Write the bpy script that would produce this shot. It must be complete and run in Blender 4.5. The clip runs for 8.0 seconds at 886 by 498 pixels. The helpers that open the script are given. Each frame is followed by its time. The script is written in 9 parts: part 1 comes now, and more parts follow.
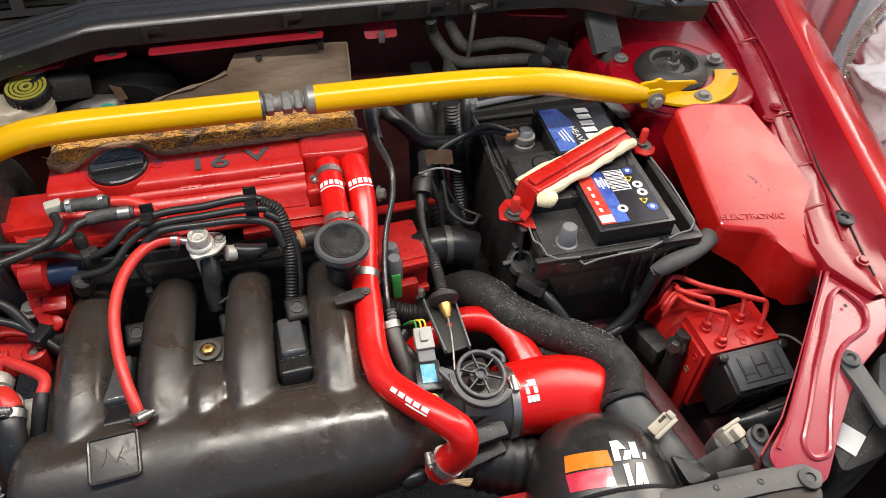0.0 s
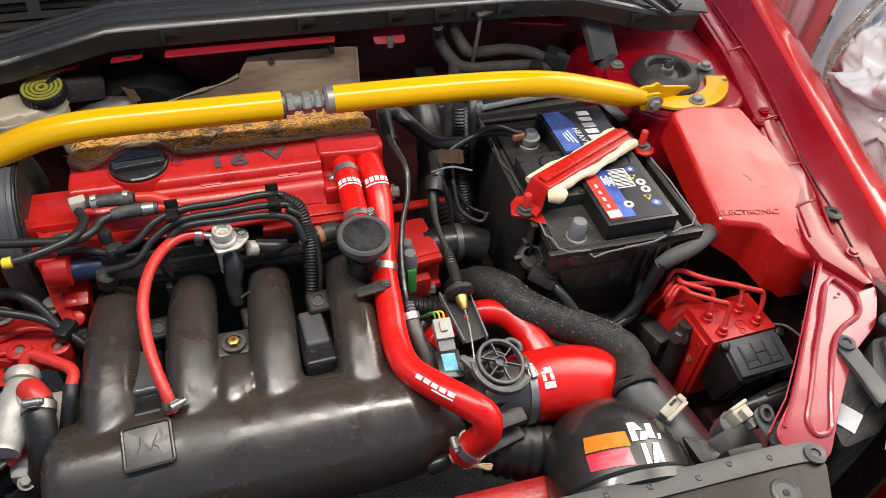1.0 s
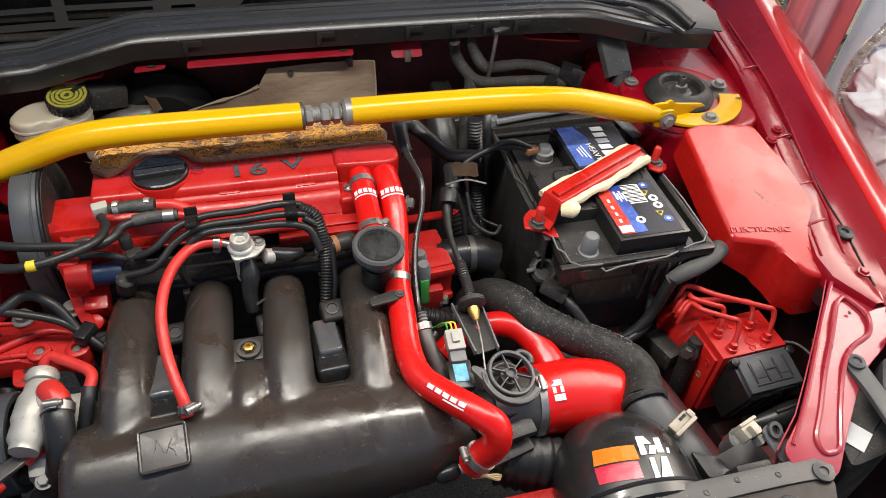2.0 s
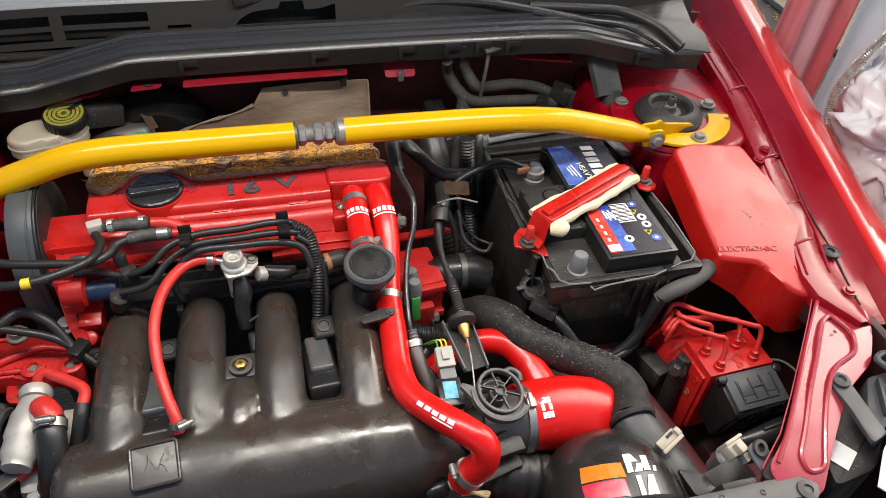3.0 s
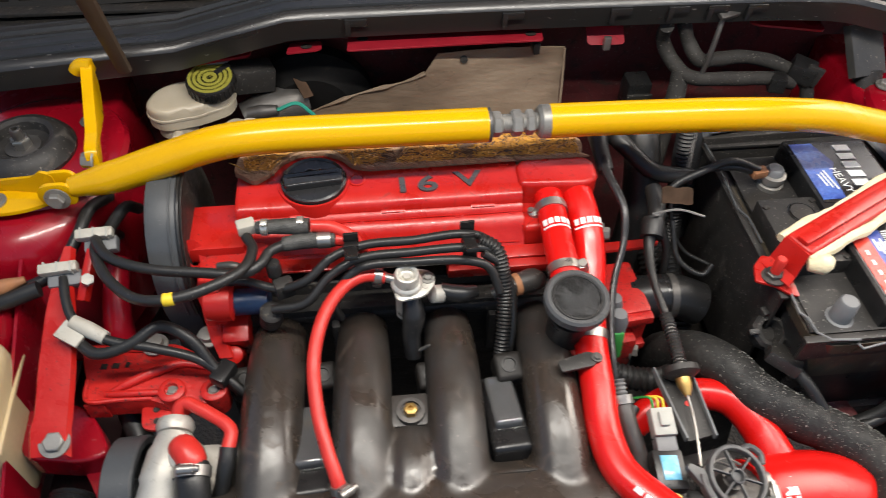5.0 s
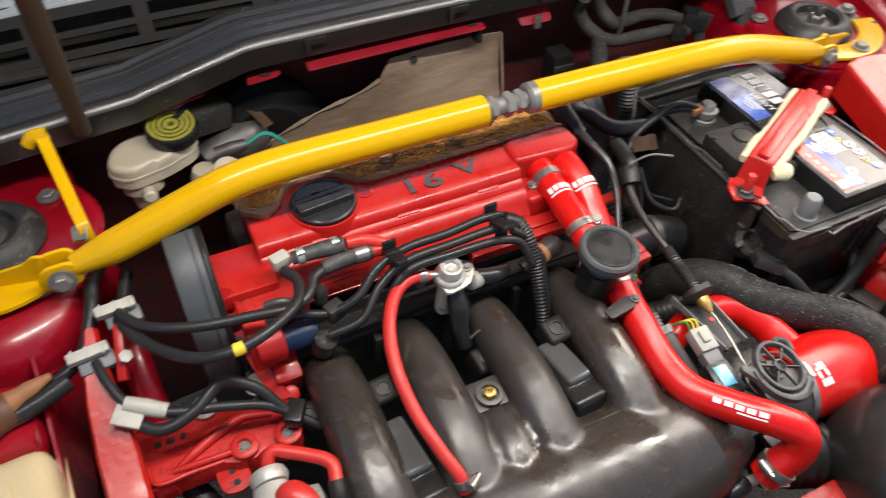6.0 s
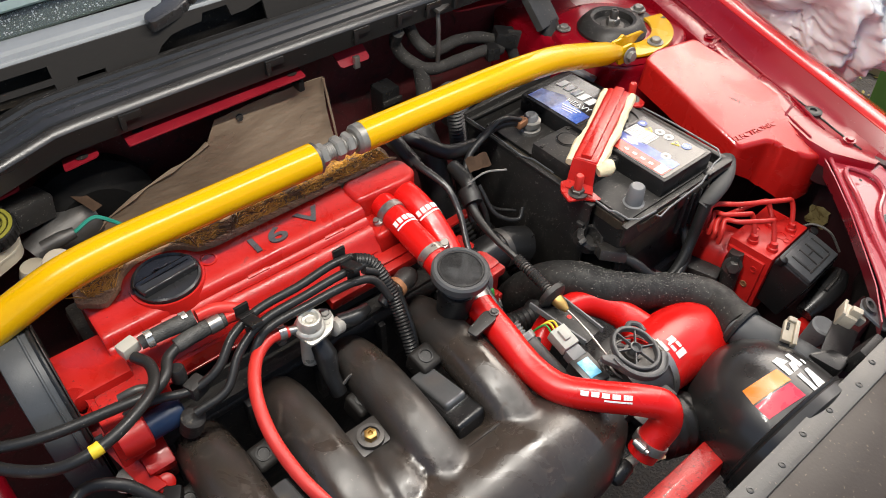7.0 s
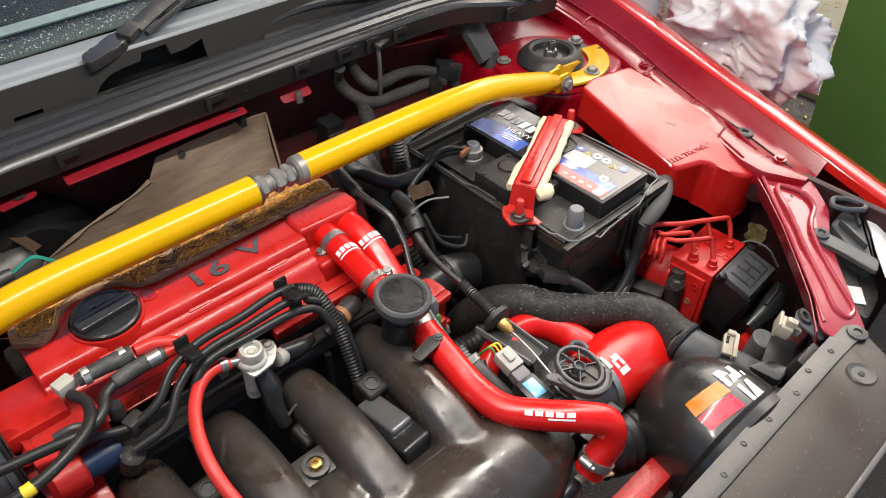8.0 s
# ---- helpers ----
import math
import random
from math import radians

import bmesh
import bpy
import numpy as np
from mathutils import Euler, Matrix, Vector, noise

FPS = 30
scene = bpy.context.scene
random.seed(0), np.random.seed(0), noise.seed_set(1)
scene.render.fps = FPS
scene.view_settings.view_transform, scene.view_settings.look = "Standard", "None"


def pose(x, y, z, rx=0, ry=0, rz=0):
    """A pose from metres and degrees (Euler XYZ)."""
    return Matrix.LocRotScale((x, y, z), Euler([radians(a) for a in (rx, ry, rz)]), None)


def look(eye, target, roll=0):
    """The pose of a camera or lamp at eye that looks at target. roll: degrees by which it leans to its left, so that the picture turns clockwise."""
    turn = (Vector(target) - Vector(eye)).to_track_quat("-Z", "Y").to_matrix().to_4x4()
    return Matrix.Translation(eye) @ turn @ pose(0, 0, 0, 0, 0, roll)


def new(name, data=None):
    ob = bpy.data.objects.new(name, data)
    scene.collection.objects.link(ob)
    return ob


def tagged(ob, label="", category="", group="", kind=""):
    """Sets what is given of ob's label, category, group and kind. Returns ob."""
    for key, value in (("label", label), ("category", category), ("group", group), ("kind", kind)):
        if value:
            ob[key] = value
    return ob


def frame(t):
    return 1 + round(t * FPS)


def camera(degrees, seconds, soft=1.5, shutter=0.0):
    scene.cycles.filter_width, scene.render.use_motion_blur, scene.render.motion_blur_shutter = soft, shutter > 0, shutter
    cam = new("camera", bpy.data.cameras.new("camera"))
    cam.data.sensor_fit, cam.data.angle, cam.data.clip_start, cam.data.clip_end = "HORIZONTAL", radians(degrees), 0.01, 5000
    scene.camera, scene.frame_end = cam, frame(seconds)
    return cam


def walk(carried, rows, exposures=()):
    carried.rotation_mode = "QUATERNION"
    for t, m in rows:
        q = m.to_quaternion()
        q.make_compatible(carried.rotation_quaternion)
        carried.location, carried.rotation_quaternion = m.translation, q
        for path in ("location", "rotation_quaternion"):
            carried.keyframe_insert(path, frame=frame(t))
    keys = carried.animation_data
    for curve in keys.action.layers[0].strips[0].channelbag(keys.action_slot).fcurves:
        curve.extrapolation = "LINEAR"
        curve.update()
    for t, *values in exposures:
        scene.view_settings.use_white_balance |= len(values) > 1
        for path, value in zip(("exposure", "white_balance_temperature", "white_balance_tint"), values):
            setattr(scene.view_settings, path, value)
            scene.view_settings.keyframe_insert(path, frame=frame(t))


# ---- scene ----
cam = camera(62.6, 8.0, soft=0.85, shutter=0.25)
PATH = [
    (0, (-0.044, 0.038, 1.439), (0.315, 1.375, -0.005), 2.2),
    (0.5, (-0.08, 0.017, 1.437), (0.363, 1.359, 0.021), 3.3),
    (1, (-0.111, 0.014, 1.438), (0.348, 1.362, 0.033), 4.5),
    (1.5, (-0.119, 0.011, 1.439), (0.314, 1.374, 0.041), 4.6),
    (3, (-0.11, 0.003, 1.46), (0.335, 1.399, 0.099), 5.0),
    (3.5, (-0.129, 0.01, 1.449), (0.286, 1.406, 0.079), 5.2),
    (4, (-0.158, 0.026, 1.451), (0.183, 1.408, 0.047), 4.9),
    (4.5, (-0.144, 0.114, 1.421), (0.084, 1.464, -0.037), 3.5),
    (4.7, (-0.136, 0.164, 1.403), (0.023, 1.486, -0.089), 1.9),
    (5.8, (-0.381, 0.235, 1.389), (0.094, 1.484, -0.099), 2.0),
    (6, (-0.376, 0.233, 1.389), (0.254, 1.443, -0.073), 2.6),
    (6.5, (-0.349, 0.233, 1.387), (0.491, 1.34, -0.051), 2.4),
    (7, (-0.349, 0.218, 1.403), (0.577, 1.304, 0.001), 1.1),
    (7.5, (-0.354, 0.194, 1.401), (0.625, 1.281, 0.036), 0.7),
    (8, (-0.337, 0.187, 1.401), (0.696, 1.272, 0.077), 1.1),
]
EXPOSURES = [(0.0, 0.38), (3.5, 0.40), (4.5, 0.47), (6.0, 0.47), (8.0, 0.46)]
walk(cam, [(t, look(eye, target, roll)) for t, eye, target, roll in PATH], EXPOSURES)

# ---- light: a pale overcast sky with a broad, weak sun from beside the car ----
world = bpy.data.worlds.new("overcast_sky")
scene.world = world
world.use_nodes = True
wn = world.node_tree.nodes
sky = wn.new("ShaderNodeTexSky")
sky.sky_type, sky.sun_disc = "NISHITA", False
SUN_EL, SUN_AZ = 40.0, 70.0      # degrees; azimuth clockwise from +y
sky.sun_elevation, sky.sun_rotation = radians(SUN_EL), radians(SUN_AZ)
sky.air_density, sky.dust_density, sky.ozone_density = 1.0, 4.0, 1.0
wn["Background"].inputs["Strength"].default_value = 0.115
world.node_tree.links.new(sky.outputs["Color"], wn["Background"].inputs["Color"])
sun = new("sun", bpy.data.lights.new("sun", "SUN"))
sun.data.energy, sun.data.angle, sun.data.color = 0.95, radians(40), (1.0, 0.96, 0.9)
sun.matrix_world = look(
    (4 * math.sin(radians(SUN_AZ)), 4 * math.cos(radians(SUN_AZ)), 4 * math.tan(radians(SUN_EL))), (0, 0, 0))

# unseen long strip lamp, added under the open bonnet to give thin highlights
added_strip_light = new("added_strip_light", bpy.data.lights.new("added_strip_light", "AREA"))
added_strip_light.data.shape, added_strip_light.data.size, added_strip_light.data.size_y = "RECTANGLE", 1.1, 0.028
added_strip_light.data.energy, added_strip_light.data.color = 8.5, (1.0, 0.95, 0.87)
added_strip_light.location = (-0.03, 0.52, 1.585)
# ---- materials ----
def material(name, color, rough=0.5, metal=0.0, tint=None, mix=0.5, big=14.0, fine=220.0, bump=0.15, depth=0.0006,
             dirt=None, dirt_amount=0.0, coat=0.0, spec=0.5, rough_var=0.15, stretch=(1, 1, 1), transmission=0.0, sub=0.0, specks=None, speck_size=420.0, speck_share=0.3):
    """A surface with colour varied at two scales, grime in patches, uneven gloss and fine relief."""
    m = bpy.data.materials.new(name)
    m.use_nodes = True
    nt = m.node_tree
    b = nt.nodes["Principled BSDF"]
    co = nt.nodes.new("ShaderNodeTexCoord")
    mp = nt.nodes.new("ShaderNodeMapping")
    mp.inputs["Scale"].default_value = stretch
    nt.links.new(co.outputs["Object"], mp.inputs["Vector"])

    def tex(scale, detail=4.0, dist=0.0, roughness=0.55):
        n = nt.nodes.new("ShaderNodeTexNoise")
        n.inputs["Scale"].default_value, n.inputs["Detail"].default_value = scale, detail
        n.inputs["Distortion"].default_value, n.inputs["Roughness"].default_value = dist, roughness
        nt.links.new(mp.outputs["Vector"], n.inputs["Vector"])
        return n

    def ramp(source, lo, hi):
        r = nt.nodes.new("ShaderNodeMapRange")
        r.inputs["From Min"].default_value, r.inputs["From Max"].default_value = lo, hi
        nt.links.new(source, r.inputs["Value"])
        return r

    def blend(a, bcol, fac):
        x = nt.nodes.new("ShaderNodeMix")
        x.data_type = "RGBA"
        for sock, v in ((x.inputs[6], a), (x.inputs[7], bcol)):
            if isinstance(v, tuple):
                sock.default_value = (*v, 1)
            else:
                nt.links.new(v, sock)
        nt.links.new(fac, x.inputs[0])
        return x.outputs[2]

    n_big, n_fine = tex(big, 5.0, 0.4), tex(fine, 3.0)
    tint = tint or tuple(c * 0.72 for c in color)
    r1 = ramp(n_big.outputs["Fac"], 0.62, 0.38)
    r1.inputs["To Max"].default_value = mix
    c = blend(color, tint, r1.outputs["Result"])
    r2 = ramp(n_fine.outputs["Fac"], 0.7, 0.3)
    r2.inputs["To Max"].default_value = mix * 0.5
    c = blend(c, tuple(v * 0.8 for v in color), r2.outputs["Result"])
    rr = ramp(n_big.outputs["Fac"], 0.3, 0.7)
    rr.inputs["To Min"].default_value, rr.inputs["To Max"].default_value = max(rough - rough_var, 0.03), min(rough + rough_var, 1)
    rough_out = rr.outputs["Result"]
    if dirt:
        n_d = tex(big * 2.3, 9.0, 1.2, 0.7)
        rd = ramp(n_d.outputs["Fac"], 0.66 - 0.3 * dirt_amount, 0.80 - 0.3 * dirt_amount)
        rd.inputs["To Max"].default_value = 0.85
        c = blend(c, dirt, rd.outputs["Result"])
        ad = nt.nodes.new("ShaderNodeMath")
        ad.operation, ad.use_clamp = "MULTIPLY_ADD", True
        ad.inputs[1].default_value = 0.35
        nt.links.new(rd.outputs["Result"], ad.inputs[0])
        nt.links.new(rough_out, ad.inputs[2])
        rough_out = ad.outputs[0]
    if specks:
        n_s = tex(speck_size, 2.0)
        rs = ramp(n_s.outputs["Fac"], 0.76 - 0.2 * speck_share, 0.79 - 0.2 * speck_share)
        rs.inputs["To Max"].default_value = 0.8
        c = blend(c, specks, rs.outputs["Result"])
    nt.links.new(c, b.inputs["Base Color"])
    nt.links.new(rough_out, b.inputs["Roughness"])
    b.inputs["Metallic"].default_value = metal
    b.inputs["Specular IOR Level"].default_value = spec
    b.inputs["Coat Weight"].default_value = coat
    b.inputs["Coat Roughness"].default_value = 0.08
    b.inputs["Transmission Weight"].default_value = transmission
    if sub:
        b.inputs["Subsurface Weight"].default_value = sub
        b.inputs["Subsurface Radius"].default_value = (0.01, 0.008, 0.005)
    if bump:
        bp = nt.nodes.new("ShaderNodeBump")
        bp.inputs["Strength"].default_value, bp.inputs["Distance"].default_value = bump, depth
        nt.links.new(n_fine.outputs["Fac"], bp.inputs["Height"])
        nt.links.new(bp.outputs["Normal"], b.inputs["Normal"])
    return m


GRIME = (0.035, 0.03, 0.026)
M_COVER = material("brushed_red_engine_paint", (0.49, 0.012, 0.008), 0.34, tint=(0.36, 0.009, 0.006), big=22, fine=160, bump=0.3, depth=0.0009, dirt=(0.13, 0.012, 0.008), dirt_amount=0.22, coat=0.1, specks=(0.10, 0.012, 0.010), speck_size=260, speck_share=0.3)
M_RED_DIRTY = material("red_painted_casting", (0.55, 0.016, 0.012), 0.42, tint=(0.4, 0.012, 0.01), big=30, fine=260, bump=0.4, depth=0.0012, dirt=GRIME, dirt_amount=0.3, coat=0.1, specks=(0.05, 0.02, 0.018), speck_size=300, speck_share=0.6)
M_BODY = material("cherry_body_paint", (0.30, 0.003, 0.012), 0.28, metal=0.0, tint=(0.20, 0.002, 0.009), big=9, fine=300, bump=0.06, dirt=(0.10, 0.008, 0.012), dirt_amount=0.1, coat=0.35, spec=0.42, rough_var=0.12, specks=(0.42, 0.16, 0.17), speck_size=330, speck_share=0.2)
M_FENDER = material("glossy_red_wing_paint", (0.66, 0.014, 0.010), 0.16, metal=0.0, big=6, fine=300, bump=0.04, coat=0.9, mix=0.3, rough_var=0.08)
M_BODY_DIRTY = material("grimy_body_paint", (0.125, 0.022, 0.024), 0.55, tint=(0.06, 0.018, 0.018), big=12, fine=240, bump=0.3, dirt=GRIME, dirt_amount=0.5, coat=0.1, specks=(0.16, 0.1, 0.09), speck_size=300, speck_share=0.5)
M_FUSE = material("faded_red_plastic", (0.48, 0.010, 0.007), 0.28, tint=(0.40, 0.009, 0.007), big=13, fine=350, bump=0.2, depth=0.0005, dirt=(0.48, 0.10, 0.075), dirt_amount=0.06, mix=0.6, coat=0.2, spec=0.5, specks=(0.16, 0.02, 0.016), speck_size=190, speck_share=0.25)
M_SILICONE = material("red_silicone", (0.66, 0.008, 0.006), 0.26, tint=(0.58, 0.008, 0.006), big=20, fine=300, bump=0.04, mix=0.3, rough_var=0.08)
M_VAC = material("red_rubber_line", (0.6, 0.03, 0.022), 0.42, big=40, bump=0.1, mix=0.4)
M_YELLOW = material("yellow_powder_coat", (0.68, 0.375, 0.0015), 0.2, tint=(0.63, 0.34, 0.0015), big=10, fine=420, bump=0.06, depth=0.0003, dirt=(0.3, 0.17, 0.02), dirt_amount=-0.12, coat=0.15, mix=0.4, rough_var=0.08, spec=0.3)
M_MANIFOLD = material("dark_composite_plastic", (0.028, 0.0242, 0.021), 0.37, tint=(0.046, 0.035, 0.027), big=16, fine=260, bump=0.2, depth=0.0007, dirt=(0.085, 0.06, 0.044), dirt_amount=0.28, mix=1.0, rough_var=0.26, spec=0.75, specks=(0.16, 0.13, 0.105), speck_size=300, speck_share=0.18)
M_BLACK = material("black_plastic", (0.011, 0.011, 0.0115), 0.36, tint=(0.018, 0.0175, 0.017), big=25, fine=300, bump=0.2, dirt=(0.09, 0.08, 0.07), dirt_amount=0.12, specks=(0.12, 0.11, 0.1), speck_size=420, speck_share=0.3)
M_BLACK_DUSTY = material("dusty_black_plastic", (0.02, 0.019, 0.018), 0.5, tint=(0.035, 0.032, 0.029), big=18, fine=260, bump=0.3, dirt=(0.13, 0.115, 0.1), dirt_amount=0.22, mix=0.7, specks=(0.2, 0.185, 0.165), speck_size=380, speck_share=0.45)
M_RUBBER = material("black_rubber", (0.013, 0.013, 0.013), 0.42, tint=(0.024, 0.023, 0.022), big=40, fine=420, bump=0.25, dirt=(0.1, 0.09, 0.08), dirt_amount=0.1, specks=(0.13, 0.12, 0.11), speck_size=480, speck_share=0.35)
M_FOAM_HOSE = material("flecked_black_rubber", (0.013, 0.0125, 0.0118), 0.66, tint=(0.026, 0.025, 0.022), big=95, fine=260, bump=0.5, depth=0.001, dirt=(0.13, 0.125, 0.11), dirt_amount=0.06, mix=0.8, specks=(0.14, 0.135, 0.12), speck_size=330, speck_share=0.5)
M_COWL = material("weathered_grey_plastic", (0.019, 0.0183, 0.0178), 0.33, tint=(0.019, 0.018, 0.017), big=8, fine=300, bump=0.2, dirt=(0.07, 0.066, 0.062), dirt_amount=0.14, mix=0.8, stretch=(0.25, 1, 1), spec=0.7, specks=(0.22, 0.21, 0.2), speck_size=330, speck_share=0.2)
M_BELT = material("grey_moulded_cover", (0.062, 0.066, 0.07), 0.42, tint=(0.078, 0.083, 0.087), big=16, fine=260, bump=0.2, dirt=(0.03, 0.03, 0.03), dirt_amount=0.2, specks=(0.14, 0.14, 0.14), speck_size=330, speck_share=0.3)
M_GREYPL = material("light_grey_plastic", (0.17, 0.175, 0.18), 0.45, big=20, fine=260, bump=0.15, dirt=(0.07, 0.065, 0.06), dirt_amount=0.2)
M_STEEL = material("zinc_plated_steel", (0.42, 0.405, 0.38), 0.38, metal=0.9, tint=(0.35, 0.32, 0.28), big=70, fine=500, bump=0.15, dirt=(0.12, 0.1, 0.08), dirt_amount=0.15)
M_ALU = material("cast_aluminium", (0.52, 0.5, 0.45), 0.5, metal=0.4, tint=(0.42, 0.395, 0.34), big=60, fine=420, bump=0.15, depth=0.0006, dirt=(0.2, 0.17, 0.13), dirt_amount=0.25)
M_DARKSTEEL = material("oxidised_dark_steel", (0.13, 0.125, 0.12), 0.5, metal=0.7, tint=(0.09, 0.08, 0.07), big=50, fine=420, bump=0.3, dirt=(0.1, 0.055, 0.03), dirt_amount=0.2)
M_BRASS = material("brass", (0.55, 0.36, 0.12), 0.4, metal=0.85, big=60, fine=400, dirt=(0.15, 0.1, 0.06), dirt_amount=0.15)
M_RUST = material("rusty_terminal", (0.36, 0.16, 0.07), 0.7, metal=0.2, tint=(0.2, 0.09, 0.045), big=90, fine=600, bump=0.5)
M_SHIELD = material("oxidised_heat_shield", (0.38, 0.285, 0.2), 0.38, metal=0.3, tint=(0.23, 0.165, 0.115), big=11, fine=45, bump=0.7, depth=0.003, dirt=(0.13, 0.09, 0.06), dirt_amount=0.2, mix=1.0, stretch=(0.7, 1, 1.4))
M_WOOL = material("scorched_board", (0.36, 0.215, 0.115), 0.75, tint=(0.24, 0.145, 0.09), big=32, fine=260, bump=0.8, depth=0.003, dirt=(0.34, 0.2, 0.11), dirt_amount=0.22, mix=0.9)
M_FIBRE = material("amber_fibre", (0.64, 0.32, 0.035), 0.45, tint=(0.42, 0.19, 0.03), big=60, fine=400, mix=1.0)
M_CHAR = material("charred_fibre", (0.16, 0.075, 0.03), 0.55, tint=(0.07, 0.035, 0.02), big=60, fine=400, mix=1.0)
M_CREAM = material("aged_cream_plastic", (0.47, 0.42, 0.33), 0.42, tint=(0.36, 0.3, 0.21), big=14, fine=300, bump=0.15, dirt=(0.22, 0.17, 0.11), dirt_amount=0.2, sub=0.1)
M_TANK = material("yellowed_tank_plastic", (0.62, 0.5, 0.3), 0.4, tint=(0.5, 0.37, 0.19), big=7, fine=250, bump=0.1, mix=0.7, sub=0.2)
M_FOAM = material("cream_expanded_foam", (0.78, 0.7, 0.48), 0.7, tint=(0.62, 0.5, 0.28), big=70, fine=260, bump=0.6, depth=0.002)
M_LIME = material("lime_cap_print", (0.27, 0.25, 0.035), 0.5, big=50, bump=0.1, dirt=(0.12, 0.1, 0.02), dirt_amount=0.15)
M_WHITE = material("white_plastic", (0.72, 0.71, 0.66), 0.45, big=60, bump=0.05, dirt=(0.4, 0.36, 0.3), dirt_amount=0.15, mix=0.3)
M_PRINT = material("white_print", (0.85, 0.85, 0.83), 0.45, big=60, bump=0.0, mix=0.15)
M_DARKPRINT = material("black_lettering", (0.105, 0.102, 0.102), 0.32, metal=0.4, big=90, fine=400, bump=0.3, dirt=(0.3, 0.04, 0.03), dirt_amount=0.1)
M_LABEL_BLUE = material("blue_label_print", (0.02, 0.05, 0.3), 0.3, tint=(0.1, 0.2, 0.6), big=45, bump=0.0, mix=1.0, coat=0.25)
M_LABEL_BLACK = material("black_label_print", (0.015, 0.015, 0.02), 0.24, big=40, bump=0.0, coat=0.35, spec=0.5, rough_var=0.05)
M_LABEL_RED = material("red_label_print", (0.62, 0.05, 0.03), 0.3, big=60, bump=0.0, mix=0.2, coat=0.2)
M_LABEL_YEL = material("yellow_label_print", (0.8, 0.6, 0.05), 0.35, big=60, bump=0.0, mix=0.2)
M_ORANGE = material("orange_sticker", (0.8, 0.23, 0.02), 0.3, big=60, bump=0.0, mix=0.15, coat=0.4)
M_CRIMSON = material("crimson_sticker", (0.7, 0.02, 0.06), 0.3, big=60, bump=0.0, mix=0.15, coat=0.4)
M_GLOSSBLACK = material("glossy_black_shell", (0.022, 0.0215, 0.021), 0.3, big=18, fine=300, bump=0.05, dirt=(0.06, 0.055, 0.05), dirt_amount=0.05, coat=0.3, rough_var=0.1)
M_PANEL = material("dull_grey_sheet", (0.085, 0.083, 0.08), 0.42, metal=0.0, tint=(0.03, 0.028, 0.026), big=11, fine=260, bump=0.25, dirt=(0.08, 0.06, 0.045), dirt_amount=0.22, mix=0.8, spec=0.5, specks=(0.2, 0.17, 0.14), speck_size=260, speck_share=0.4)
M_PANEL_DARK = material("brown_stained_sheet", (0.028, 0.020, 0.016), 0.4, metal=0.0, tint=(0.016, 0.012, 0.01), big=9, fine=300, bump=0.15, dirt=(0.055, 0.04, 0.03), dirt_amount=0.15, spec=0.3, specks=(0.09, 0.065, 0.05), speck_size=240, speck_share=0.4)
M_BLUECHIP = material("pale_blue_sensor_face", (0.06, 0.38, 0.62), 0.3, tint=(0.3, 0.62, 0.78), big=120, bump=0.0, mix=1.0, coat=0.4)
M_GREEN = material("green_plug", (0.04, 0.3, 0.06), 0.45, big=60, bump=0.1, dirt=GRIME, dirt_amount=0.2)
M_BLUE = material("blue_plug", (0.008, 0.025, 0.07), 0.45, big=60, bump=0.1, dirt=GRIME, dirt_amount=0.2)
M_TAPE = material("yellow_tape", (0.8, 0.58, 0.03), 0.45, big=60, bump=0.1)
M_PAPER = material("aged_paper_tag", (0.085, 0.052, 0.034), 0.92, tint=(0.045, 0.028, 0.018), big=50, fine=260, bump=0.4, mix=0.9, spec=0.1)
M_ORANGE_WRAP = material("brown_tape_wrap", (0.12, 0.05, 0.02), 0.55, tint=(0.08, 0.03, 0.015), big=40, fine=250, bump=0.3, dirt=GRIME, dirt_amount=0.25)
M_WOOD = material("dark_wooden_stick", (0.055, 0.034, 0.02), 0.6, tint=(0.032, 0.02, 0.013), big=30, fine=220, bump=0.4, stretch=(1, 1, 0.12))
M_BIN = material("green_bin_plastic", (0.2, 0.4, 0.075), 0.5, tint=(0.17, 0.34, 0.065), big=5, fine=200, bump=0.1, mix=0.6)
M_BIN_DARK = material("dark_brown_bin_plastic", (0.06, 0.05, 0.04), 0.55, tint=(0.12, 0.1, 0.075), big=4, fine=160, bump=0.1, mix=0.9)
M_BAG = material("thin_white_film", (0.92, 0.91, 0.91), 0.26, tint=(0.88, 0.68, 0.68), big=9, fine=120, bump=0.2, mix=0.25, coat=0.3, sub=0.1)
M_GROUND = material("damp_worn_asphalt", (0.075, 0.062, 0.05), 0.75, tint=(0.045, 0.036, 0.029), big=18, fine=140, bump=0.9, depth=0.006, dirt=(0.2, 0.16, 0.11), dirt_amount=0.3, mix=0.9)
M_LEAF = material("yellowed_leaf", (0.5, 0.38, 0.06), 0.6, tint=(0.35, 0.25, 0.08), big=20, bump=0.1)
M_PAVING = material("pale_paving", (0.46, 0.41, 0.27), 0.8, tint=(0.34, 0.29, 0.18), big=7, fine=120, bump=0.6, depth=0.004, dirt=(0.42, 0.34, 0.1), dirt_amount=0.25)
M_GLASS = material("wet_windscreen_glass", (0.3, 0.36, 0.34), 0.04, big=10, bump=0.0, rough_var=0.02, spec=0.6, transmission=0.85, mix=0.1)
M_DROP = material("water_drop", (0.75, 0.78, 0.8), 0.05, big=10, bump=0.0, rough_var=0.01, transmission=0.6)
